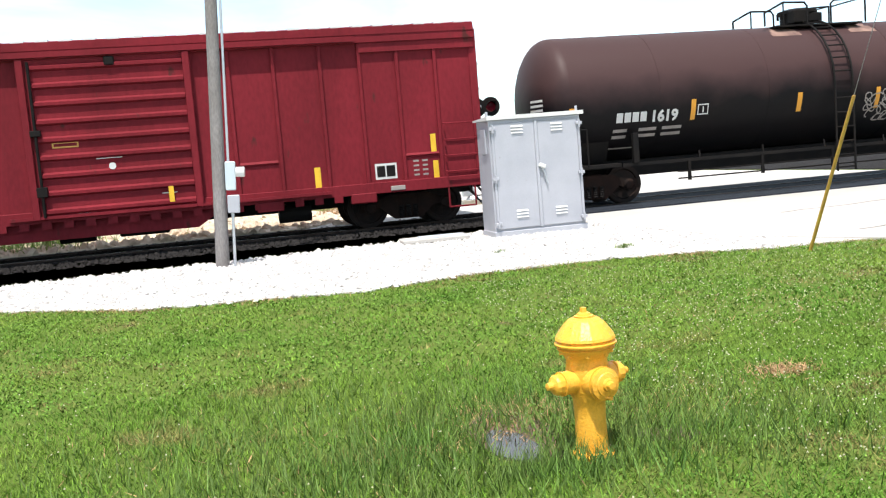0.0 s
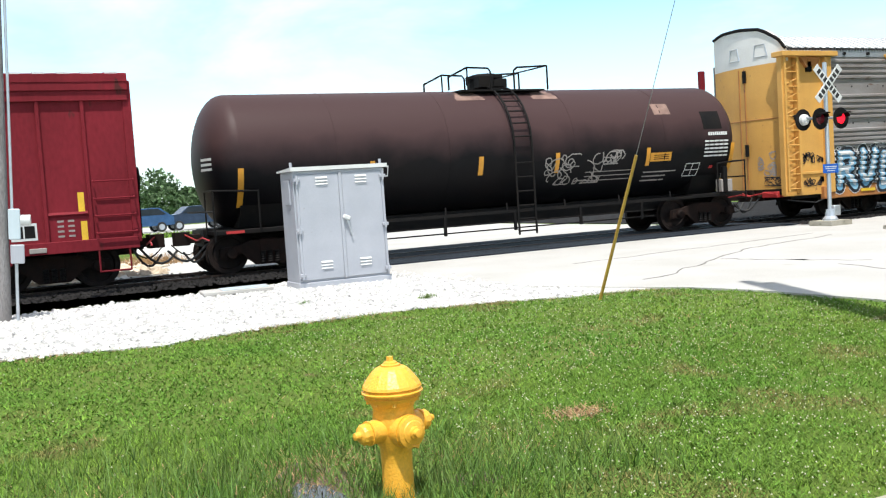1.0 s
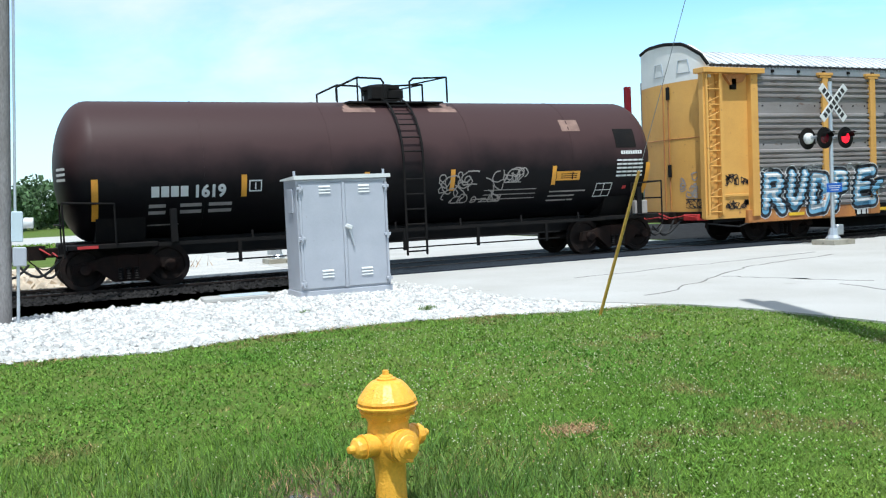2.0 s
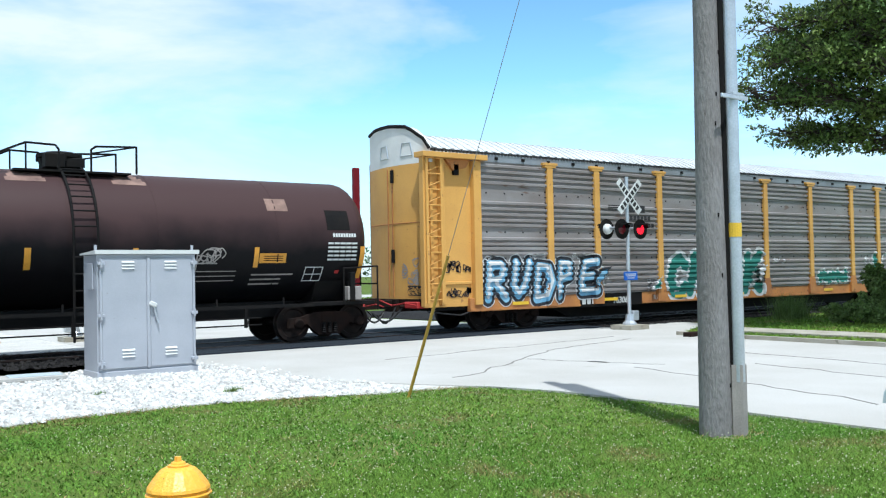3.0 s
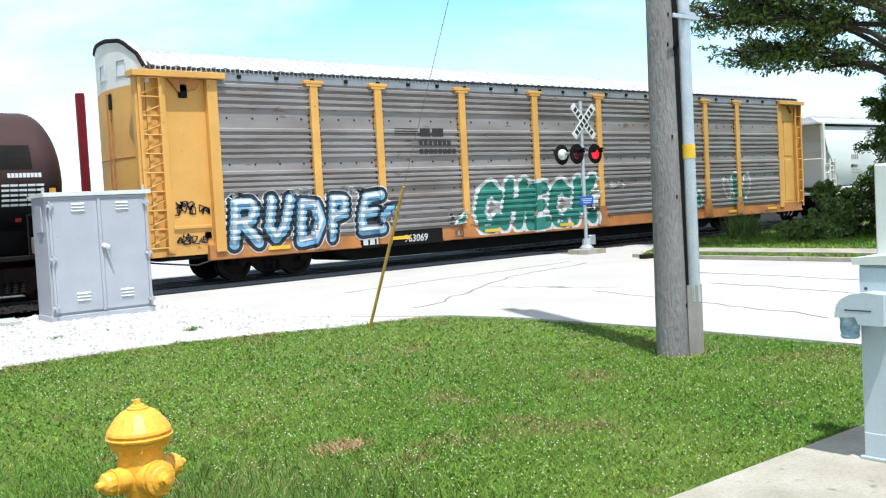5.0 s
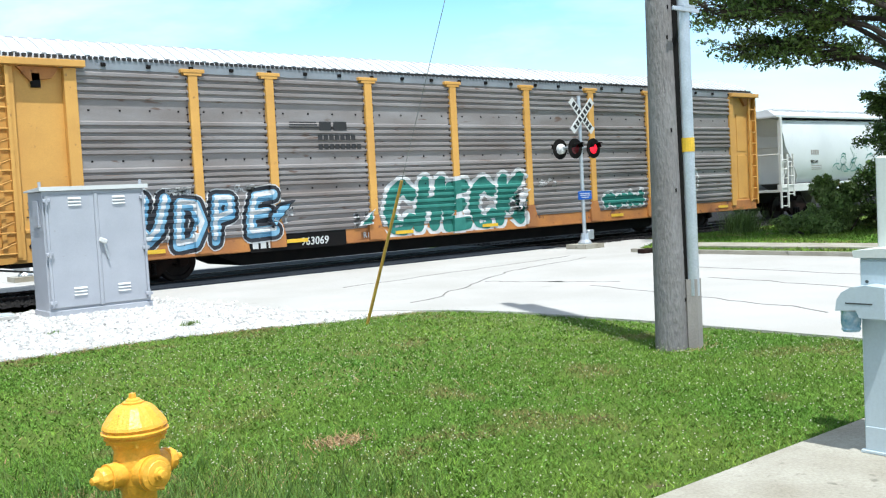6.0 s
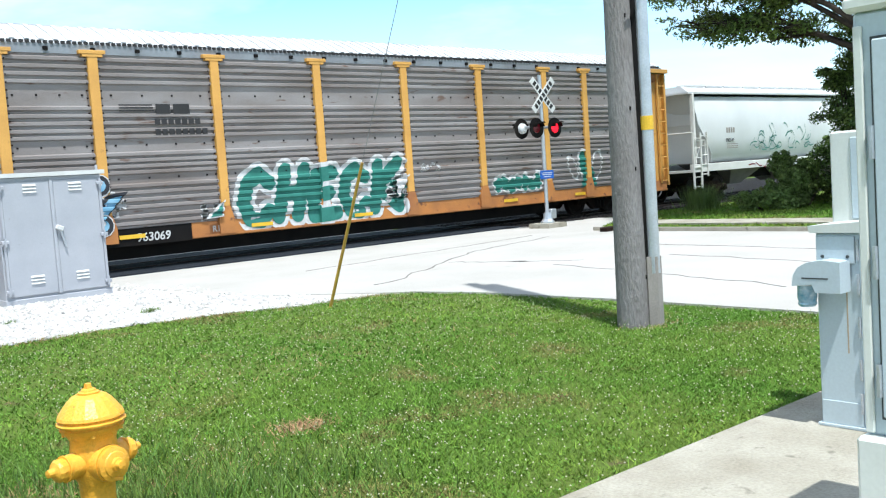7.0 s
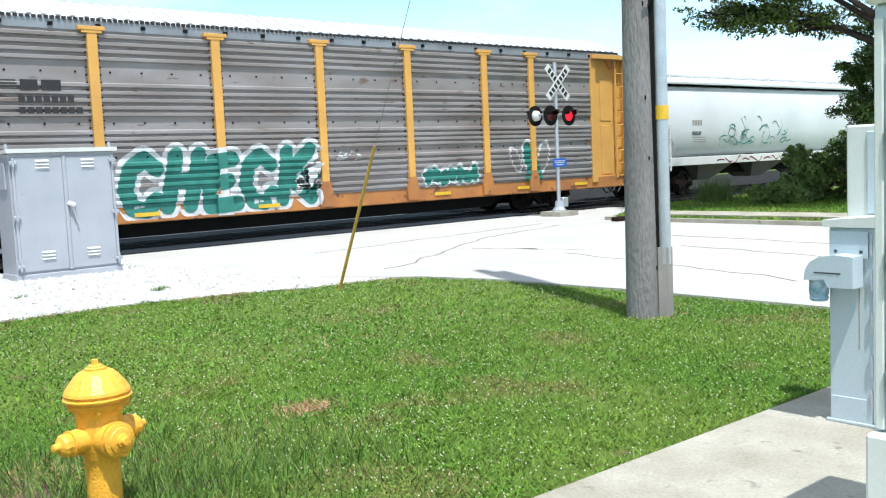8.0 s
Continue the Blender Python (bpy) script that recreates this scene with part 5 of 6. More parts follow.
# ---- signal cabinet ----
def signal_cabinet():
    W, D, H = 1.76, 0.8, 2.08
    ob = thing("signal_cabinet", "silver-grey double-door steel signal cabinet standing on white gravel", "cabinet", m=pose(4.98, 16.5, 0.06))
    part("body", box(B(), 0.0, W, 0.03, D, 0.0, H, 0.012), M_SILVER, ob)
    lid = prism(B(), [(-0.05, H + 0.0), (D + 0.05, H - 0.0), (D + 0.05, H + 0.03), (-0.05, H + 0.07)], -0.05, W + 0.05, "x")
    part("lid", lid, M_SIGN, ob, "pale sloping lid")
    part("plinth", box(B(), -0.02, W + 0.02, -0.01, D, -0.08, 0.06, 0.01), M_SILVER, ob)
    for k in range(2):
        x0, x1 = (0.07, W / 2 - 0.03) if k == 0 else (W / 2 + 0.03, W - 0.07)
        door = part("door", box(B(), x0, x1, -0.012, 0.03, 0.1, H - 0.07, 0.01), M_SILVER, ob)
        for z in (0.3, H - 0.25):
            xm = (x0 + x1) / 2 + (0.06 if k == 0 else -0.02)
            for j in range(3):
                slat = prism(B(), [(-0.012, z + 0.055 * j - 0.015), (-0.035, z + 0.055 * j - 0.01), (-0.012, z + 0.055 * j + 0.022)], xm - 0.11, xm + 0.11, "x")
                part("vent_slat", slat, M_SIGN, door)
        edge_x = x0 - 0.02 if k == 0 else x1 + 0.02
        for z in (0.2, 1.02, H - 0.16):
            hinge = box(B(), edge_x - 0.06, edge_x + 0.06, -0.06, 0.0, z - 0.03, z + 0.03, 0.01)
            rod(hinge, (edge_x, -0.05, z - 0.07), (edge_x, -0.05, z + 0.07), 0.022)
            part("hinge", hinge, M_SILVER, door)
        strip = box(B(), edge_x - 0.02, edge_x + 0.02, -0.02, 0.0, 0.1, H - 0.07)
        part("edge_strip", strip, M_SILVER, door)
    part("centre_post", box(B(), W / 2 - 0.03, W / 2 + 0.03, -0.025, 0.02, 0.08, H - 0.05, 0.01), M_SILVER, ob)
    handle = box(B(), 0, 0.035, -0.07, -0.035, -0.32, 0.02, 0.01, turn=pose(W / 2 + 0.06, 0, 1.16, 0, -14, 0))
    part("handle", handle, M_CONDUIT, ob, "grey steel lever handle")
    lock = box(B(), -0.03, 0.1, -0.09, -0.01, -0.03, 0.05, 0.015, turn=pose(W / 2 + 0.03, 0, 1.2, 0, 25, 0))
    part("hasp", lock, M_SIGN, ob, "white lock hasp")
    for x in (-0.03, W - 0.06):
        part("lifting_lug", rod(B(), (x + 0.03, 0.1, H), (x + 0.03, 0.1, H + 0.16), 0.025), M_SILVER, ob)
    side_plate = box(B(), -0.03, 0.0, 0.2, 0.5, H - 0.6, H - 0.15, 0.01)
    part("side_plate", side_plate, M_SILVER, ob)


# ---- poles ----
def utility_pole_big():
    ob = thing("utility_pole", "thick weathered grey timber pole with a galvanised conduit riser", "utility pole", m=pose(7.93, 6.03, 0))
    bm = lathe(B(), [(0.168 - 0.0105 * min(z, 4) - 0.002 * max(0, z - 4), z) for z in (-0.1, 0.0, 0.5, 1, 2, 3, 4, 6, 8, 10, 12)], 24)
    part("shaft", bm, M_POLE, ob, smooth=True)
    part("conduit", rod(B(), (0.132, -0.188, 0.55), (0.132, -0.188, 11.5), 0.066, seg=16), M_CONDUIT, ob, "shiny galvanised conduit", smooth=True)
    part("conduit", rod(B(), (0.22, -0.17, 2.9), (0.22, -0.17, 11.5), 0.03, seg=10), M_CONDUIT, ob, smooth=True)
    guard = prism(B(), [(0.045, -0.17), (0.1, -0.255), (0.2, -0.235), (0.195, -0.12), (0.1, -0.05)], -0.05, 0.72, "z")
    part("cable_guard", guard, M_PAINT_GREY, ob, "dull grey cable guard")
    # added black rod that stands in for the conduit's shadow on the shaft
    part("shade_strip", rod(B(), (0.09, -0.13, 0.7), (0.07, -0.1, 11.4), 0.05, 0.05, 10), M_BLACK, ob, "black rod standing in for the shade beside the conduit")
    part("yellow_band", rod(B(), (0.132, -0.188, 2.0), (0.132, -0.188, 2.14), 0.071, seg=16), M_YELLOW_TAPE, ob, "yellow tape band")
    for z in (3.4, 6.5, 9.5):
        clamp = box(B(), -0.12, 0.3, -0.272, -0.247, z - 0.02, z + 0.02, 0.004)
        box(clamp, 0.06, 0.23, -0.272, -0.1, z + 0.02, z + 0.05, 0.004)
        part("clamp", clamp, M_CONDUIT, ob)
    for k in range(26):
        a, z = -2.0 + 1.6 * random.random(), 0.3 + 4.6 * random.random()
        r = 0.168 - 0.0105 * min(z, 4)
        part("staple", box(B(), r * math.cos(a) - 0.006, r * math.cos(a) + 0.006, r * math.sin(a) - 0.008, r * math.sin(a) + 0.008, z - 0.02, z + 0.02), M_BLACK, ob)


def guy_wire():
    ob = thing("guy_wire", "steel guy wire with a faded yellow plastic guard at its foot", "guy wire")
    a, b = Vector((7.41, 10.75, -0.05)), Vector((7.99, 6.2, 10.6))
    way = (b - a).normalized()
    part("strand", rod(B(), a, b, 0.0045, seg=6), M_WIRE, ob)
    guard = rod(B(), a, a + way * 2.15, 0.023, 0.02, 8)
    part("guard", guard, M_GUARD, ob, "faded yellow guy guard")


def utility_pole_left():
    ob = thing("utility_pole", "slim grey timber pole with two meter boxes beside the track", "utility pole", m=pose(0.1, 16.45, 0.03, 0, 3.2, 0))
    part("shaft", rod(B(), (0, 0, -0.1), (0, 0, 10.5), 0.115, 0.08, 16), M_POLE, ob, smooth=True)
    part("meter_box", box(B(), 0.1, 0.27, -0.22, -0.05, 1.28, 1.76, 0.015), M_PALE, ob, "pale blue-grey meter box")
    part("switch_box", box(B(), 0.12, 0.32, -0.2, -0.04, 0.9, 1.2, 0.015), M_SILVER, ob)
    part("meter", rod(B(), (0.28, -0.14, 1.58), (0.42, -0.16, 1.58), 0.085, seg=16), M_SIGN, ob, smooth=True)
    part("conduit", rod(B(), (0.2, -0.13, 0.0), (0.2, -0.13, 0.92), 0.025), M_CONDUIT, ob)
    part("conduit", rod(B(), (0.16, -0.1, 1.74), (0.13, -0.08, 10.2), 0.022), M_CONDUIT, ob)
    arm = B()
    pipe(arm, [(0.1, 0, 6.0), (0.35, -0.1, 6.25), (0.7, -0.1, 6.5)], 0.02, 6)
    pipe(arm, [(0.1, 0, 6.6), (0.2, -0.1, 6.2), (0.05, -0.12, 5.6)], 0.012, 6)
    part("service_drop", arm, M_HOSE, ob)


# ---- crossing signals ----
def crossing_signal(m, lit, name_label):
    ob = thing("crossing_signal", name_label, "railroad signal", "crossing signals", m)
    foot = prism(B(), [(-0.38, -0.38), (0.38, -0.38), (0.38, 0.38), (-0.38, 0.38)], -0.1, 0.16, "z")
    part("foundation", foot, M_WALK, ob, "concrete foundation block")
    part("base_casting", lathe(B(), [(0.0, 0.16), (0.2, 0.16), (0.2, 0.2), (0.13, 0.28), (0.1, 0.46), (0.0, 0.46)], 8), M_CONDUIT, ob)
    part("mast", rod(B(), (0, 0, 0.2), (0, 0, 4.35), 0.055, seg=14), M_CONDUIT, ob, "galvanised mast", smooth=True)
    part("junction_box", box(B(), 0.06, 0.3, -0.1, 0.1, 0.28, 0.55, 0.02), M_CONDUIT, ob)
    for tilt, y in ((45, -0.09), (-45, -0.115)):
        board = part("crossbuck_board", box(B(), -0.62, 0.62, y - 0.008, y + 0.008, -0.11, 0.11, 0.003, turn=Matrix.Translation((0, 0, 3.78)) @ pose(0, 0, 0, 0, tilt, 0)), M_SIGN, ob)
        bm = B()
        for k in range(7):
            if tilt > 0 and k == 3:
                continue
            x = -0.5 + k * 0.15
            box(bm, x, x + 0.1, y - 0.0115, y - 0.0095, -0.07, 0.07, turn=Matrix.Translation((0, 0, 3.78)) @ pose(0, 0, 0, 0, tilt, 0))
        part("board_lettering", bm, M_INK, board)
    part("crossarm", rod(B(), (-0.75, -0.02, 2.88), (0.6, -0.02, 2.88), 0.04), M_CONDUIT, ob)
    for x, s, on in ((-0.36, -1, False), (0.4, -1, True), (-0.72, 1, False)):
        face = -0.16 if s < 0 else 0.16
        m2 = Matrix.Translation((x, face * 0.6, 2.86)) @ pose(0, 0, 0, 90 if s < 0 else -90)
        lamp = part("lamp_housing", lathe(B(), [(0.0, -0.12), (0.08, -0.12), (0.14, -0.06), (0.15, 0.02), (0.0, 0.02)], 20, m2), M_BLACK if s < 0 else M_SIGN, ob, smooth=True)
        part("target", lathe(B(), [(0.0, 0.02), (0.285, 0.02), (0.285, 0.03), (0.0, 0.03)], 28, m2), M_BLACK, lamp)
        part("lens", lathe(B(), [(0.0, 0.03), (0.15, 0.03), (0.13, 0.05), (0.0, 0.06)], 20, m2), M_LIT if on and lit else M_LENS, lamp, "glowing red lens" if on and lit else "")
        hood = B()
        n = 12
        for k in range(n):
            a0, a1 = math.radians(10 + 160 * k / n), math.radians(10 + 160 * (k + 1) / n)
            pts = []
            for a, z in ((a0, 0.03), (a1, 0.03), (a1, 0.3 if 2 < k < 9 else 0.2), (a0, 0.3 if 2 < k < 10 else 0.2)):
                p = m2 @ Vector((0.16 * math.cos(a), (0.16 * math.sin(a)) * (1 if s < 0 else -1), z))
                pts.append(hood.verts.new(p))
            hood.faces.new(pts)
        bmesh.ops.solidify(hood, geom=hood.faces[:], thickness=0.006)
        part("hood", hood, M_BLACK, lamp)
    sign = part("blue_sign", box(B(), -0.28, 0.28, -0.085, -0.07, 1.42, 1.66, 0.003), M_BLUE_SIGN, ob, "small blue notice plate")
    bars(sign, "sign_lettering", M_SIGN, -0.087, [(-0.22, 0.22, 1.58, 1.6), (-0.2, 0.2, 1.53, 1.55), (-0.15, 0.15, 1.47, 1.49)])


# ---- roadside enclosures ----
def large_enclosure():
    ob = thing("utility_enclosure", "tall pale green-grey steel utility enclosure with a cream lid", "electrical enclosure", m=pose(3.27, 1.5, 0.03))
    part("body", box(B(), 0.0, 0.9, -1.9, 0.0, 0.66, 2.085, 0.01), M_PALE, ob)
    part("plinth", box(B(), -0.05, 0.95, -1.95, 0.015, 0.0, 0.66, 0.012), M_PALE_LID, ob, "pale plinth skirt")
    part("lid", box(B(), -0.03, 0.93, -1.93, 0.025, 2.085, 2.14, 0.015), M_PALE_LID, ob, "overhanging cream lid")
    part("lid_cap", box(B(), -0.015, 0.915, -1.915, 0.01, 2.14, 2.17, 0.012), M_PALE_LID, ob)
    part("gasket", box(B(), -0.008, 0.0, -1.8, -0.06, 0.72, 2.0), M_SEAL, ob, "dark door gasket")
    part("door", box(B(), -0.024, -0.008, -1.79, -0.07, 0.73, 1.99, 0.005), M_PALE, ob)
    part("corner_strip", box(B(), -0.014, 0.0, -0.035, -0.005, 0.67, 2.04, 0.004), M_PALE_LID, ob)
    hinge = B()
    for z in (0.8, 1.2, 1.6):
        rod(hinge, (-0.02, -0.06, z), (-0.02, -0.06, z + 0.11), 0.01, seg=6)
    pieces("hinge", hinge, M_CONDUIT, ob)
    part("door_latch", box(B(), -0.05, -0.024, -0.42, -0.37, 0.95, 1.3, 0.008), M_SEAL, ob)


def meter_pedestal():
    ob = thing("meter_pedestal", "pale grey metal service pedestal with a hooded side meter", "electrical pedestal", m=pose(5.46, 2.52, 0.03))
    part("body", box(B(), 0.0, 0.34, -0.25, 0.26, 0.0, 1.16, 0.01), M_PALE, ob)
    part("base_panel", box(B(), -0.008, 0.0, 0.0, 0.25, 0.02, 0.16, 0.003), M_PALE, ob)
    top = prism(B(), [(-0.25, 1.16), (0.28, 1.16), (0.29, 1.2), (-0.25, 1.24)], -0.03, 0.37, "x")
    part("cap", top, M_PALE_LID, ob, "pale cap with a lip")
    part("upper_panel", box(B(), -0.014, 0.0, 0.02, 0.25, 0.98, 1.14, 0.003), M_PALE, ob)
    for y in (0.06, 0.21):
        part("screw", rod(B(), (-0.02, y, 1.02), (-0.012, y, 1.02), 0.01), M_SEAL, ob)
    arm = prism(B(), [(0.05, 0.82), (0.05, 1.0), (0.16, 1.01), (0.25, 0.995), (0.305, 0.965), (0.335, 0.92), (0.345, 0.855), (0.22, 0.865), (0.2, 0.82)], -0.14, -0.01, "x")
    part("meter_hood", arm, M_PALE, ob, "pale rounded meter hood")
    part("meter_lens", lathe(B(), [(0.0, 0.73), (0.045, 0.73), (0.055, 0.745), (0.05, 0.76), (0.056, 0.78), (0.056, 0.87), (0.0, 0.87)], 18, Matrix.Translation((-0.07, 0.285, 0))), M_BLUE_GLASS, ob, "glassy blue-grey meter dome", smooth=True)
    part("meter_ring", lathe(B(), [(0.05, 0.855), (0.066, 0.855), (0.066, 0.875), (0.05, 0.875)], 20, Matrix.Translation((-0.07, 0.285, 0))), M_CONDUIT, ob, "steel meter ring", smooth=True)
    part("hood_slot", box(B(), -0.142, -0.138, 0.12, 0.28, 0.9, 0.908), M_SEAL, ob)
    part("base_flange", box(B(), -0.02, 0.36, -0.27, 0.275, 0.0, 0.02, 0.004), M_PALE, ob)
    hinge = B()
    for z in (0.1, 0.3, 0.55, 0.8, 1.0):
        rod(hinge, (-0.01, 0.005, z), (-0.01, 0.005, z + 0.12), 0.009, seg=6)
    pieces("hinge", hinge, M_CONDUIT, ob)
    part("side_door", box(B(), -0.012, 0.0, -0.24, -0.005, 0.03, 1.13, 0.004), M_PALE, ob)
    part("rust_streak", box(B(), -0.0015, 0.0, 0.075, 0.083, 0.45, 0.92), M_STAIN, ob, "thin rust streak")
    upper = thing("meter_box", "pale grey wall box with a round embossed mark above a pedestal", "electrical box", m=pose(5.72, 2.5, 1.2))
    part("body", box(B(), 0.0, 0.2, -0.3, 0.3, 0.0, 0.58, 0.012), M_PALE_LID, upper)
    part("door", box(B(), -0.012, 0.0, -0.28, 0.17, 0.05, 0.54, 0.006), M_PALE, upper)
    part("embossed_ring", lathe(B(), [(0.035, 0.0), (0.05, 0.0), (0.05, 0.008), (0.035, 0.008)], 20, Matrix.Translation((-0.012, 0.06, 0.14)) @ pose(0, 0, 0, 0, -90, 0)), M_PALE_LID, upper)
    part("bracket", box(B(), 0.02, 0.18, -0.2, 0.2, -0.05, 0.0), M_PALE, upper)


M_BLUE_GLASS = material("blue_grey_meter_glass", (0.5, 0.6, 0.66), 0.08, second=(0.12, 0.3, 0.42), size=22, mix=0.7, spec=0.8)
fire_hydrant()
signal_cabinet()
utility_pole_big()
guy_wire()
utility_pole_left()
crossing_signal(pose(20.3, 18.35, 0.0), True, "galvanised crossing signal with crossbuck, red lamps and a concrete foot")
crossing_signal(pose(7.6, 27.2, 0.0, 0, 0, 180), False, "galvanised crossing signal beyond the track, seen from behind")
large_enclosure()
meter_pedestal()

# ---- small things on the ground ----
lid_slab = thing("cable_vault_lid", "flat grey concrete vault lid lying in white gravel", "vault lid", m=pose(3.95, 17.1, 0.07, 0, 0, -4))
part("slab", box(B(), -0.62, 0.62, -0.3, 0.3, -0.04, 0.03, 0.012), M_ROAD, lid_slab)
part("cover", box(B(), -0.28, 0.56, -0.24, 0.24, 0.03, 0.045, 0.005), M_PALE, lid_slab)
drain = thing("drain_casting", "low rusty brown iron drain casting at the kerb", "drain", m=pose(19.1, 15.15, 0.02))
part("body", box(B(), -0.3, 0.3, -0.12, 0.12, 0.0, 0.12, 0.02), M_RUST, drain)


def blot(name, cx, cy, rx, ry, seed, z, mat, label):
    """A low patch with a ragged outline."""
    r = random.Random(seed)
    waves = [(k, r.uniform(0.0, 0.34 / k), r.uniform(0, 6.3)) for k in range(2, 9)]
    ring = []
    for i in range(72):
        a = 2 * math.pi * i / 72
        f = 1 + sum(h * math.sin(k * a + q) for k, h, q in waves)
        ring.append((cx + rx * f * math.cos(a), cy + ry * f * math.sin(a)))
    return tagged(part(name, prism(B(), ring, -0.02, z, "z"), mat), label, kind="structure")


blot("puddle", 1.44, 4.93, 0.13, 0.3, 3, 0.012, M_PUDDLE, "shallow muddy puddle in the lawn")
blot("mud_patch", 1.52, 5.15, 0.24, 0.52, 8, 0.006, M_MUD, "bare wet mud round the puddle")
blot("mud_patch", 2.3, 4.75, 0.2, 0.12, 5, 0.005, M_MUD, "bare wet mud beside the hydrant")


# ---- lawn, stones and leaves: countless pieces ----
def stuff(name, verts, faces_size, mat, label, category, parent=None):
    n = len(verts) // faces_size
    data = bpy.data.meshes.new(name)
    data.vertices.add(len(verts))
    data.vertices.foreach_set("co", np.asarray(verts, np.float32).ravel())
    data.loops.add(len(verts))
    data.loops.foreach_set("vertex_index", np.arange(len(verts), dtype=np.int32))
    data.polygons.add(n)
    data.polygons.foreach_set("loop_start", np.arange(0, len(verts), faces_size, dtype=np.int32))
    data.update(calc_edges=True)
    data.validate()
    data.materials.append(mat)
    ob = new(name, data)
    if parent:
        ob.parent = parent
        return ob
    return tagged(ob, label, category, kind="stuff")


rng = np.random.default_rng(7)
LAWN_X, LAWN_Y = [p[0] for p in LAWN_EDGE], [p[1] for p in LAWN_EDGE]


def lawn_points(n, x0, x1, y0, y1):
    p = np.stack([rng.uniform(x0, x1, n), rng.uniform(y0, y1, n)], 1)
    edge = np.array([lawn_y(x) for x in np.linspace(x0, x1, 400)])
    top = np.interp(p[:, 0], np.linspace(x0, x1, 400), edge) + rng.normal(0, 0.06, n)
    keep = (p[:, 1] < top) & ~((p[:, 0] > 1.2) & (p[:, 0] < 8.9) & (p[:, 1] < 3.2 + rng.normal(0, 0.015, n)))
    keep &= p[:, 0] < 9.33 + rng.normal(0, 0.03, n)
    wet = ((p[:, 0] - 1.44) / 0.13) ** 2 + ((p[:, 1] - 4.93) / 0.3) ** 2
    mud = ((p[:, 0] - 1.54) / 0.26) ** 2 + ((p[:, 1] - 5.2) / 0.6) ** 2
    keep &= (rng.random(n) > 0.95 * np.clip(1.6 - wet, 0, 1)) & (rng.random(n) > 0.75 * np.clip(1.5 - mud, 0, 1))
    straw = ((p[:, 0] - 3.62) / 0.2) ** 2 + ((p[:, 1] - 5.6) / 0.16) ** 2 < 1
    return p[keep & ~straw]


def blades(p, high, wide, lean):
    n = len(p)
    a, h = rng.uniform(0, 2 * np.pi, n), high * rng.uniform(0.55, 1.3, n)
    w = wide * rng.uniform(0.7, 1.3, n) / 2
    side = np.stack([np.cos(a) * w, np.sin(a) * w, np.zeros(n)], 1)
    b = rng.uniform(0, 2 * np.pi, n)
    tip = np.stack([np.cos(b) * h * lean * rng.random(n), np.sin(b) * h * lean * rng.random(n), h], 1)
    base = np.concatenate([p, np.zeros((n, 1))], 1)
    return np.stack([base - side, base + side, base + tip], 1).reshape(-1, 3)


def uneven(p, level):
    """Thins points by a few broad waves, so that the sward lies in tufts."""
    x, y = p[:, 0], p[:, 1]
    wave = np.sin(7.1 * x + 3.0 * np.sin(1.9 * y)) * np.sin(6.3 * y + 2.4 * np.sin(2.3 * x)) + 0.6 * np.sin(2.2 * x - 1.7 * y + 1.0) + 0.5 * np.sin(17 * x + 5 * y) * np.sin(15 * y - 6 * x)
    return p[rng.random(len(p)) < level + 0.22 * wave]


def flat_leaves(p, size, z0, z1):
    """Leaves that lie nearly level: tilted four-cornered blades."""
    n = len(p)
    a, s = rng.uniform(0, 2 * np.pi, n), size * rng.uniform(0.6, 1.4, n)
    u = np.stack([np.cos(a) * s, np.sin(a) * s, rng.normal(0, 0.45, n) * s], 1)
    w = np.stack([-np.sin(a) * s, np.cos(a) * s, rng.normal(0, 0.45, n) * s], 1)
    mid = np.concatenate([p, rng.uniform(z0, z1, (n, 1))], 1)
    return np.stack([mid - u, mid - w, mid + u, mid + w], 1).reshape(-1, 3)


near = uneven(lawn_points(270000, -3.5, 9.4, 2.9, 7.2), 0.68)
far_lawn = uneven(lawn_points(190000, -7.0, 9.4, 7.2, 16.0), 0.72)
stuff("grass", np.concatenate([blades(near, 0.034, 0.0075, 1.9), blades(far_lawn, 0.032, 0.014, 1.8)]), 3, M_GRASS, "mown green grass with clover", "grass")
leaf_near = uneven(lawn_points(90000, 1.5, 9.4, 2.9, 7.2), 0.45)
leaf_far = uneven(lawn_points(70000, -3.0, 9.4, 7.2, 13.0), 0.45)
stuff("clover_leaves", np.concatenate([flat_leaves(leaf_near, 0.0062, 0.01, 0.03), flat_leaves(leaf_far, 0.009, 0.01, 0.03)]), 4, M_CLOVER_LEAF, "low green clover leaves among the grass", "clover")


def verge(n, x0, x1, y0, y1, high, wide):
    """Rougher grass on open ground off the lawn, clear of the paving."""
    p = np.stack([rng.uniform(x0, x1, n), rng.uniform(y0, y1, n)], 1)
    x, y = p[:, 0], p[:, 1]
    paved = (x > 20.72 + 0.036 * (y - 4)) & (x < 22.13 + 0.036 * (y - 4)) & (y < 16.6)
    lane = (y > 15.8) & (y < 19.6) & (x < 19.2 + (y - 15.8) * 1.7)
    return blades(p[~paved & ~lane], high, wide, 1.6)


stuff("verge_grass", np.concatenate([verge(42000, 19.3, 33, 4, 19.4, 0.06, 0.03), verge(9000, -12, 50, 52.3, 61.8, 0.14, 0.1)]), 3, M_GRASS, "rough green grass on the verges", "grass")


def clump(cx, cy, r, n):
    return np.stack([rng.normal(cx, r, n), rng.normal(cy, r * 0.7, n)], 1)


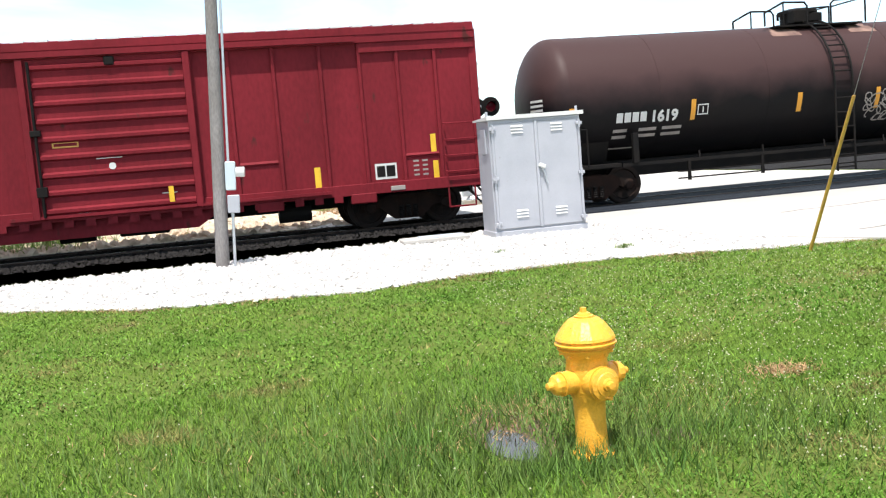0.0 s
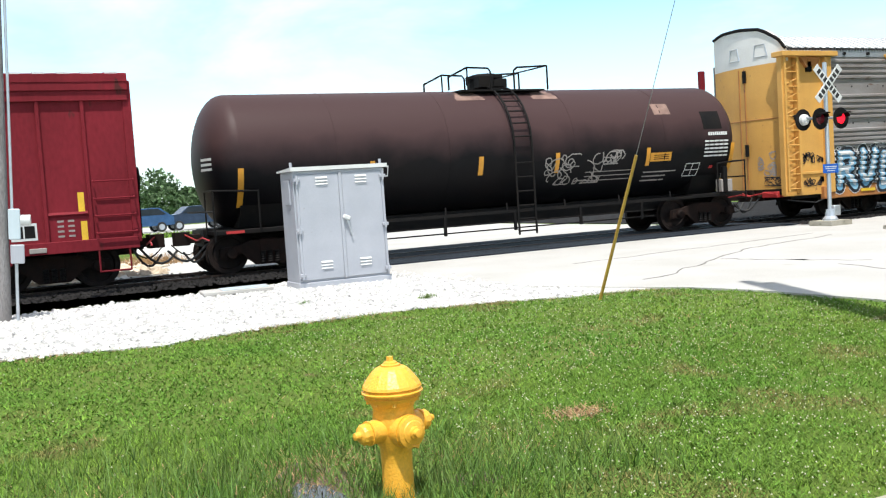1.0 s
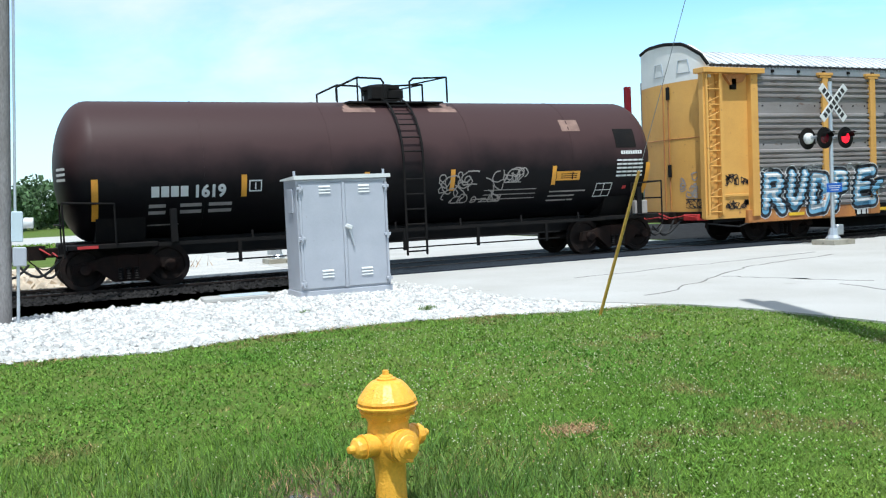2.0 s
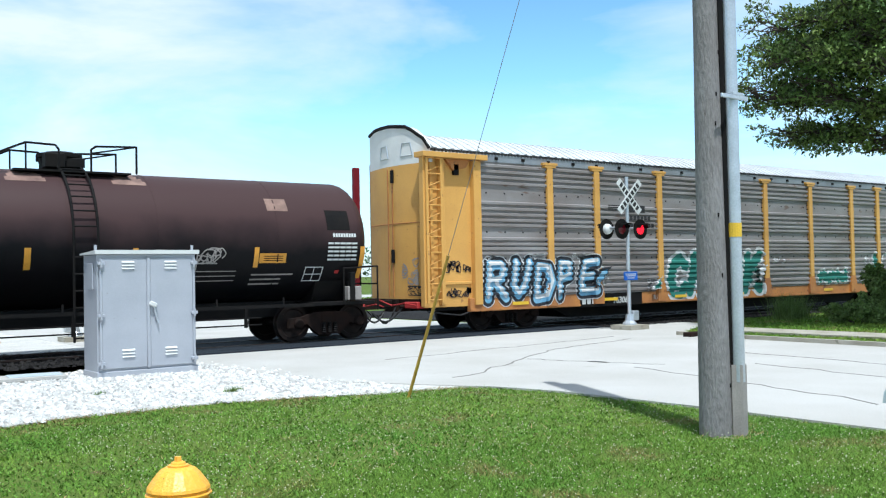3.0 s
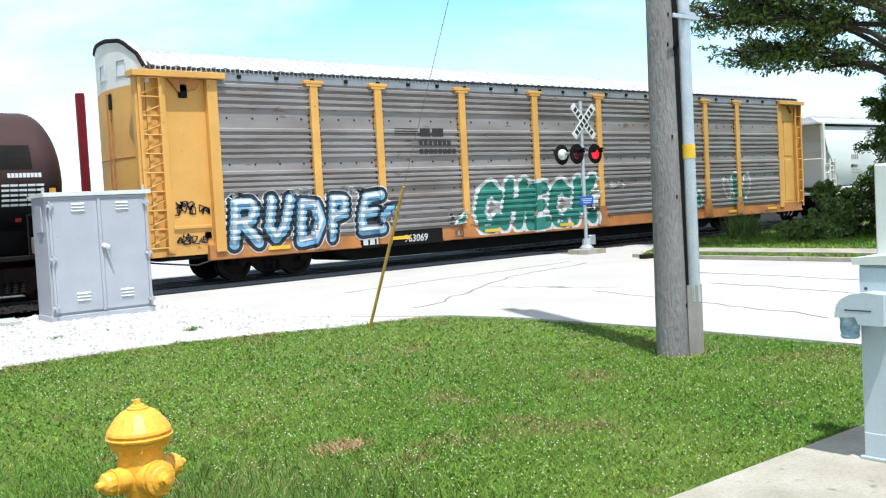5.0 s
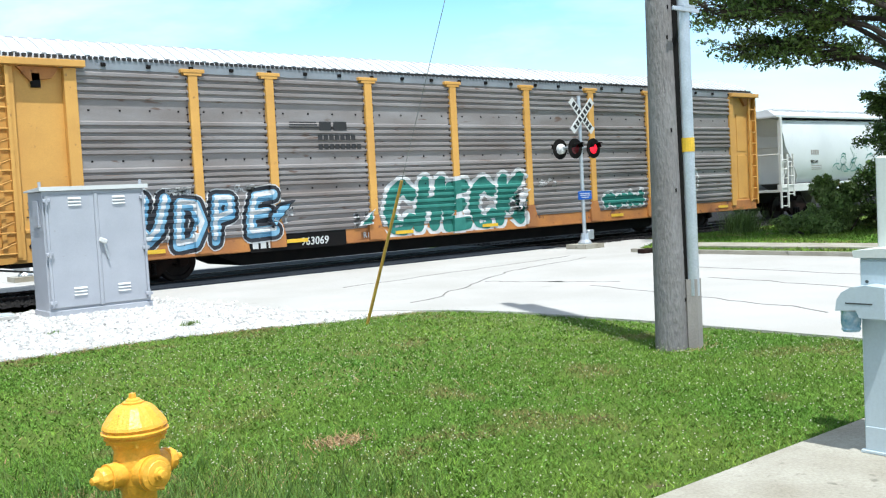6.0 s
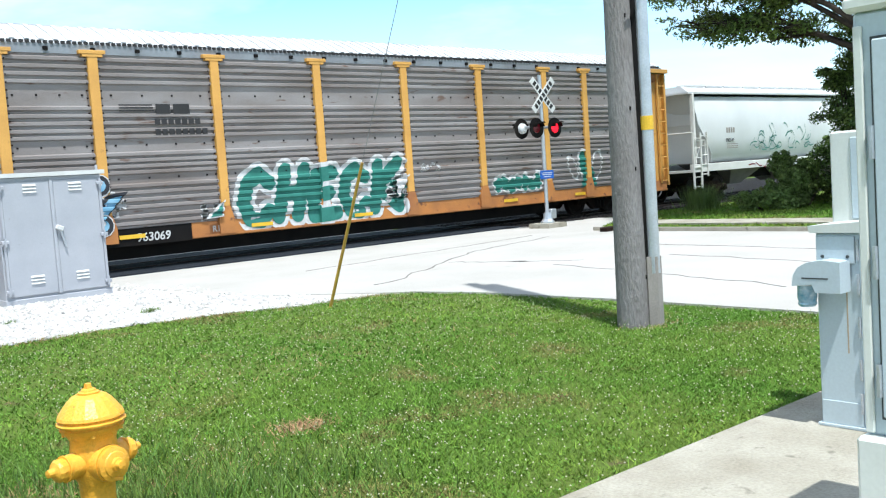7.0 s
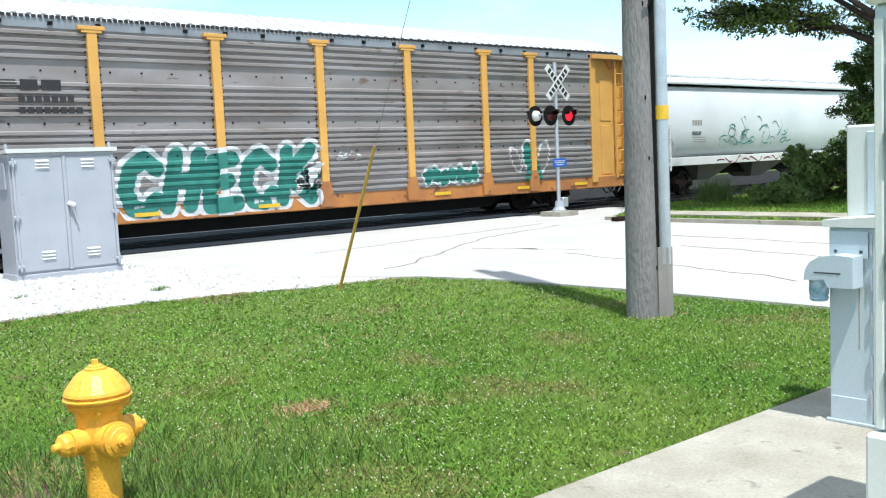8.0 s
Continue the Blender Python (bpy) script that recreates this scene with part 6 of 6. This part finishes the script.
tall = np.concatenate([clump(0.6, 5.6, 1.0, 2600), clump(2.2, 5.0, 0.7, 1800), clump(1.0, 4.5, 0.6, 1500), clump(2.8, 4.4, 0.5, 600), clump(-0.5, 4.6, 0.7, 900), clump(1.7, 4.42, 0.15, 200), clump(1.5, 4.5, 0.12, 90), clump(1.3, 4.5, 0.16, 160), clump(1.97, 4.6, 0.25, 260), clump(0.75, 5.0, 0.3, 300), clump(0.1, 4.6, 0.5, 350), clump(1.9, 5.6, 0.5, 400), clump(2.3, 4.7, 0.35, 260), clump(1.2, 5.7, 0.3, 130), clump(7.97, 6.05, 0.22, 120)])
tall = tall[((tall[:, 0] - 1.44) / 0.13) ** 2 + ((tall[:, 1] - 4.93) / 0.3) ** 2 > 1]
dead = np.concatenate([clump(1.75, 5.55, 0.28, 700), clump(1.5, 5.2, 0.3, 300), clump(2.5, 5.3, 0.4, 250), clump(0.2, 5.4, 0.9, 500), clump(5.0, 7.5, 1.6, 500), clump(8.1, 5.9, 0.16, 300)])
rim_x = rng.uniform(-6.0, 8.6, 5200)
rim_y = np.interp(rim_x, LAWN_X[:-2], LAWN_Y[:-2]) - np.abs(rng.normal(0, 0.16, 5200)) + 0.05
rim_keep = rng.random(5200) < 0.55 + 0.45 * np.sin(2.3 * rim_x + 1.5 * np.sin(1.1 * rim_x))
dead = np.concatenate([dead, np.stack([rim_x, rim_y], 1)[rim_keep]])
stuff("dead_grass", blades(dead, 0.04, 0.009, 2.6), 3, M_STRAW, "thin brown dead grass in the lawn and along its edge", "grass")
stuff("tall_grass", blades(tall, 0.13, 0.008, 0.9), 3, M_GRASS_TALL, "long uncut grass round the hydrant", "grass")
lot = lawn_points(4200, 2.6, 9.3, 3.2, 11.0)
lot = np.concatenate([lot, lawn_points(350, -3.0, 3.0, 3.4, 12.0)])
c = np.concatenate([lot, rng.uniform(0.04, 0.065, (len(lot), 1))], 1)
tri = [(0, 1), (1, 2), (2, 3), (3, 0)]
ring = np.array([(1, 0, 0), (0, 1, 0), (-1, 0, 0), (0, -1, 0)]) * 0.007
heads = np.concatenate([np.stack([c + ring[a], c + ring[b], c + (0, 0, 0.009)], 1) for a, b in tri], 0).reshape(-1, 3)
stuff("clover_flowers", heads, 3, M_CLOVER, "small white clover heads in the lawn", "clover")
straw_p = np.stack([rng.normal(3.62, 0.13, 420), rng.normal(5.6, 0.1, 420)], 1)
stuff("dry_clippings", blades(straw_p, 0.035, 0.012, 3.5), 3, M_STRAW, "small patch of dry brown clippings on the lawn", "clippings")


def weed(cx, cy, r, n, high, name, label, mat=M_GRASS_TALL):
    return stuff(name, blades(clump(cx, cy, r, n), high, 0.02, 0.9), 3, mat, label, "weed")


weed(5.9, 13.05, 0.07, 110, 0.08, "weed_tuft", "small dry weed tuft in the gravel")
weed(4.3, 14.2, 0.05, 40, 0.06, "weed_tuft", "small dry weed tuft in the gravel")
weed(27.6, 18.0, 0.3, 900, 0.75, "weed_clump", "tall green weeds beside the track", M_LEAF_LOW)
weed(-4.5, 25.6, 1.0, 900, 0.7, "weed_clump", "tall pale weeds beyond the track")
stuff("dry_weeds", blades(clump(4.3, 28.6, 0.5, 500), 0.3, 0.04, 2.0), 3, M_STRAW, "dry brown weeds beyond the track", "weed")


def stones(p, z, size):
    """Squashed eight-sided stones as loose triangles."""
    n = len(p)
    s = size * rng.uniform(0.5, 1.5, (n, 1))
    turn = rng.uniform(0, 6.28, n)
    ax = np.stack([np.cos(turn), np.sin(turn), np.zeros(n)], 1) * s * rng.uniform(0.8, 1.4, (n, 1))
    ay = np.stack([-np.sin(turn), np.cos(turn), np.zeros(n)], 1) * s * rng.uniform(0.6, 1.0, (n, 1))
    az = np.stack([rng.normal(0, 0.2, n), rng.normal(0, 0.2, n), np.ones(n)], 1) * s * rng.uniform(0.5, 0.9, (n, 1))
    mid = np.concatenate([p, np.full((n, 1), z)], 1)
    six = [mid + ax, mid + ay, mid - ax, mid - ay]
    verts = np.stack(six + [mid + az, mid + az * 0.7 + ax * 0.6 + ay * 0.5], 1)
    faces = np.array([(0, 5, 3), (0, 1, 5), (1, 4, 5), (1, 2, 4), (2, 3, 4), (3, 5, 4)])
    base = (np.arange(n) * 6)[:, None, None]
    return verts.reshape(-1, 3), (faces[None] + base).reshape(-1, 3)


def stone_field(name, p, z, size, mat, label):
    v, f = stones(p, z, size)
    ob = cloud_mesh(name, v.tolist(), f.tolist(), mat)
    return tagged(ob, label, "stones", kind="stuff")


sp = np.stack([rng.uniform(-9, 8.0, 26000), rng.uniform(11.2, 19.6, 26000)], 1)
edge = np.array([lawn_y(x) if x < 8.9 else 12 for x in sp[:, 0]])
sp = sp[(sp[:, 1] < np.interp(sp[:, 0], [-9, -3.5, 0.5, 3.7, 5.6, 7.1], [16.9, 16.95, 17.25, 17.75, 18.2, 19.0]) + rng.normal(0, 0.12, len(sp))) & (sp[:, 1] > edge + rng.normal(0.02, 0.08, len(sp))) & (sp[:, 0] < np.interp(sp[:, 1], [11.2, 13.0, 19.4], [8.4, 7.7, 7.2]) + rng.normal(0, 0.15, len(sp)))]
stone_field("limestone_gravel", sp, 0.02, 0.035, M_STONE, "loose white crushed limestone")
tb = np.stack([rng.uniform(-12, 7.0, 9000), rng.uniform(19.3, 23.4, 9000)], 1)
tb = np.concatenate([tb, np.stack([rng.uniform(20.6, 45, 7000), rng.uniform(19.4, 24.6, 7000)], 1)])
stone_field("ballast_stones", tb, 0.01, 0.045, M_BALLAST, "dark grey-brown track ballast stones, the train's shade put into their colour")
db = np.stack([rng.uniform(-14, 4, 1500), rng.uniform(23.5, 30, 1500)], 1)
stone_field("rubble", db, 0.05, 0.13, M_DIRT, "tan rubble lumps beyond the track")


# ---- trees ----
def leafy(centres, radii, n, leaf, squash=0.55):
    """Leaves scattered through clumps: loose four-cornered blades."""
    share = np.array(radii) ** 2
    which = rng.choice(len(radii), n, p=share / share.sum())
    q = rng.normal(0, 1, (n, 3))
    q = q / np.linalg.norm(q, axis=1, keepdims=True) * (rng.random((n, 1)) ** 0.45) * 1.15
    q = q * np.array(radii)[which][:, None] * (1, 1, squash) + np.array(centres)[which]
    q[:, 2] = np.abs(q[:, 2] - 0.03) + 0.03
    u, w = rng.normal(0, 1, (n, 3)), rng.normal(0, 1, (n, 3))
    u = u / np.linalg.norm(u, axis=1, keepdims=True)
    w = np.cross(u, w)
    w = w / np.linalg.norm(w, axis=1, keepdims=True)
    s = leaf * rng.uniform(0.6, 1.4, (n, 1))
    return np.stack([q - u * s, q - w * s * 0.42, q + u * s, q + w * s * 0.42], 1).reshape(-1, 3)


def stick(store, a, b, r0, r1, seg):
    """Adds one tapered twig to a store of (corners, faces)."""
    verts, faces = store
    way = (b - a).normalized()
    u = way.orthogonal().normalized()
    w = way.cross(u)
    n = len(verts)
    for p, r in ((a, r0), (b, r1)):
        verts += [tuple(p + (u * math.cos(2 * math.pi * k / seg) + w * math.sin(2 * math.pi * k / seg)) * r) for k in range(seg)]
    faces += [(n + k, n + (k + 1) % seg, n + seg + (k + 1) % seg, n + seg + k) for k in range(seg)]
    faces.append(tuple(n + seg + k for k in range(seg)))


def broadleaf_tree(x, y):
    ob = thing("broadleaf_tree", "broad green tree with dark spreading limbs and open crown", "tree", m=pose(x, y, 0))
    r = random.Random(21)
    wood = ([], [])
    fork, crest = Vector((0.1, 0.1, 3.4)), Vector((0.2, 0.4, 8.6))
    stick(wood, Vector((0, 0, -0.1)), fork, 0.36, 0.27, 10)
    stick(wood, fork, crest, 0.24, 0.08, 9)
    centres, radii = [], []

    def pad(p, reach):
        centres.append(tuple(p))
        radii.append(reach)

    def spray(p, heading, length, tilt):
        """A side branch with twigs, each twig ending in a flat spray of leaves."""
        q = p + Vector((math.cos(heading), math.sin(heading), tilt)) * length
        middle = p.lerp(q, 0.55) + Vector((0, 0, 0.1 * length))
        stick(wood, p, middle, 0.04, 0.028, 5)
        stick(wood, middle, q, 0.028, 0.012, 5)
        for _ in range(5):
            f = r.uniform(0.35, 1.0)
            root = p.lerp(q, f) + Vector((0, 0, 0.1 * length * min(f, 1 - f) * 2))
            tip = root + Vector((r.uniform(-0.75, 0.75), r.uniform(-0.75, 0.75), r.uniform(-0.3, 0.35)))
            stick(wood, root, tip, 0.014, 0.006, 4)
            if r.random() < 0.56:
                pad(tip, r.uniform(0.2, 0.48))

    for k in range(30):
        f = (k % 13) / 12
        toward = k < 19
        a = 1.95 + (r.uniform(-0.75, 0.75) if toward else r.uniform(0.9, 5.4))
        start = fork.lerp(crest, (k % 19) / 19 if toward else f)
        high = (start.z - fork.z) / (crest.z - fork.z)
        reach = (r.uniform(5.4, 7.0) if toward else r.uniform(4.0, 5.8)) * (1 - 0.4 * high)
        rise = r.uniform(1.5, 2.6) + 0.6 * high
        p, bits = start.copy(), 9
        for j in range(1, bits + 1):
            g = j / bits
            q = start + Vector((math.cos(a) * reach * g, math.sin(a) * reach * g, rise * math.sin(1.75 * g) + r.uniform(-0.16, 0.16)))
            stick(wood, p, q, 0.085 * (1 - g) + 0.03, 0.085 * (1 - g - 1 / bits) + 0.028 if j < bits else 0.015, 7)
            if g > 0.4:
                for _ in range(4):
                    spray(q, a + r.choice((-1, 1)) * r.uniform(0.3, 1.5), r.uniform(0.7, 1.5) * (1.25 - 0.5 * g), r.uniform(-0.15, 0.5))
            p = q
    tagged(cloud_mesh("trunk", *wood, M_BARK, ob), "dark trunk with spreading limbs")
    stuff("crown", leafy(centres, radii, 92000, 0.066, 0.45), 4, M_LEAF, "", "", ob)


def bush(label, x, y, n_blobs, wide, deep, high, leaf_n, leaf, seed, mat=M_LEAF):
    """A bush of leaves round many arching stems, thick down to the ground, with shoots past its outline."""
    ob = thing("bush", label, "bush", "bushes", pose(x, y, 0))
    r = random.Random(seed)
    stems, centres, radii = ([], []), [], []
    for k in range(n_blobs * 2):
        f = (k + 0.5) / (n_blobs * 2)
        bx, by = r.uniform(-1, 1) * wide, r.uniform(-1, 1) * deep
        bz = max(0.2, high * f * (1 - 0.55 * abs(bx / wide - 0.25) ** 1.5))
        foot, top = Vector((bx * 0.5, by * 0.5, -0.1)), Vector((bx, by, bz))
        stick(stems, foot, top, 0.03, 0.01, 5)
        centres.append(tuple(top))
        radii.append(r.uniform(0.2, 0.42) * (0.6 + 0.1 * high))
        for _ in range(2):
            shoot = top + Vector((r.uniform(-0.8, 0.8), r.uniform(-0.5, 0.5), r.uniform(-0.1, 0.55))) * (0.5 + 0.12 * high)
            shoot.z = max(0.15, shoot.z)
            stick(stems, top, shoot, 0.012, 0.005, 4)
            for g in (0.55, 0.85, 1.0):
                centres.append(tuple(top.lerp(shoot, g)))
                radii.append(r.uniform(0.1, 0.2) * (0.6 + 0.1 * high))
    cloud_mesh("stems", *stems, M_BARK, ob)
    stuff("leaves", leafy(centres, radii, leaf_n, leaf, 0.75), 4, mat, "", "", ob)


broadleaf_tree(26.3, 10.4)
bush("tall dense dark green bush beyond the road", 30.2, 13.5, 46, 1.7, 0.9, 5.6, 70000, 0.056, 31)
bush("low spreading green bush beside the track", 27.6, 14.9, 20, 1.5, 0.6, 1.5, 24000, 0.05, 32, M_LEAF_LOW)
bush("dense green bush behind the roadside boxes", 28.2, 11.7, 26, 1.4, 0.9, 4.4, 44000, 0.056, 33)
woods = []
for k in range(170):
    cx, cy, r0 = -150 + k * 2.4 + rng.uniform(-2, 2), 128 + rng.uniform(-10, 14), rng.uniform(2.0, 4.0)
    m = 1500 if abs(cx - 20) < 40 else 120
    q = rng.normal(0, 1, (m, 3))
    q = q / np.linalg.norm(q, axis=1, keepdims=True) * r0 * rng.uniform(0.6, 1.05, (m, 1)) + (cx, cy, r0 * 0.95)
    q[:, 2] = np.maximum(q[:, 2], 0.2)
    u, w = rng.normal(0, 0.15, (m, 3)), rng.normal(0, 0.15, (m, 3))
    woods.append(np.stack([q - u, q - w, q + u, q + w], 1).reshape(-1, 3))
stuff("far_woods", np.concatenate(woods), 4, M_LEAF_FAR, "distant green tree line beyond the lot", "woods")


# ---- parked vehicles far off ----
def parked_car(x, y, turn, paint, label):
    ob = thing("parked_car", label, "car", "parked cars", pose(x, y, 0.025, 0, 0, turn))
    outline = [(-2.25, 0.4), (-2.3, 0.8), (-2.1, 1.05), (-1.3, 1.12), (-0.7, 1.6), (1.3, 1.64), (2.0, 1.15), (2.25, 1.0), (2.28, 0.45)]
    body = part("body", prism(B(), outline, -0.85, 0.85), paint, ob)
    bmesh_glass = prism(B(), [(-1.15, 1.14), (-0.66, 1.54), (1.22, 1.58), (1.78, 1.16)], -0.86, 0.86)
    part("windows", bmesh_glass, M_GLASS, ob, "dark glass windows")
    for wx in (-1.4, 1.4):
        for s in (-1, 1):
            wheel = part("wheel", lathe(B(), [(0.0, -0.1), (0.33, -0.1), (0.34, 0.0), (0.33, 0.1), (0.0, 0.1)], 20, Matrix.Translation((wx, s * 0.78, 0.34)) @ pose(0, 0, 0, 90)), M_HOSE, ob, smooth=True)
            part("rim", lathe(B(), [(0.0, -0.11), (0.2, -0.11), (0.2, 0.11), (0.0, 0.11)], 14, Matrix.Translation((wx, s * 0.78, 0.34)) @ pose(0, 0, 0, 90)), M_CONDUIT, wheel)
    for s in (-1, 1):
        part("headlight", box(B(), -2.31, -2.2, s * 0.6 - 0.16, s * 0.6 + 0.16, 0.75, 0.9, 0.02), M_SIGN, ob)


parked_car(9.2, 66, 8, M_CAR_BLUE, "blue parked car on the lot beyond the track")
parked_car(13.2, 66.5, 5, M_CAR_DARK, "dark blue parked car on the lot beyond the track")


# ---- movement ----
def train_x(t):
    return 23.68 - 3.03 * t - 0.0125 * t * t + float(np.interp(t, [0, 0.5, 3.2, 4.6, 5.8, 7.0, 8.0], [0.26, 0.17, 0.16, -0.03, 0.03, 0.0, 0.0]))


def motions():
    times = [0.2 * k for k in range(41)]
    for car, x in CARS:
        walk(car, [(t, pose(train_x(t) + x, TRACK_Y, RAIL_Z)) for t in times[::2]])
    for axle, x in SPINNING:
        walk(axle, [(t, pose(x, 0, 0.46, 0, math.degrees((train_x(t) - train_x(0)) / 0.46), 0)) for t in times])


motions()
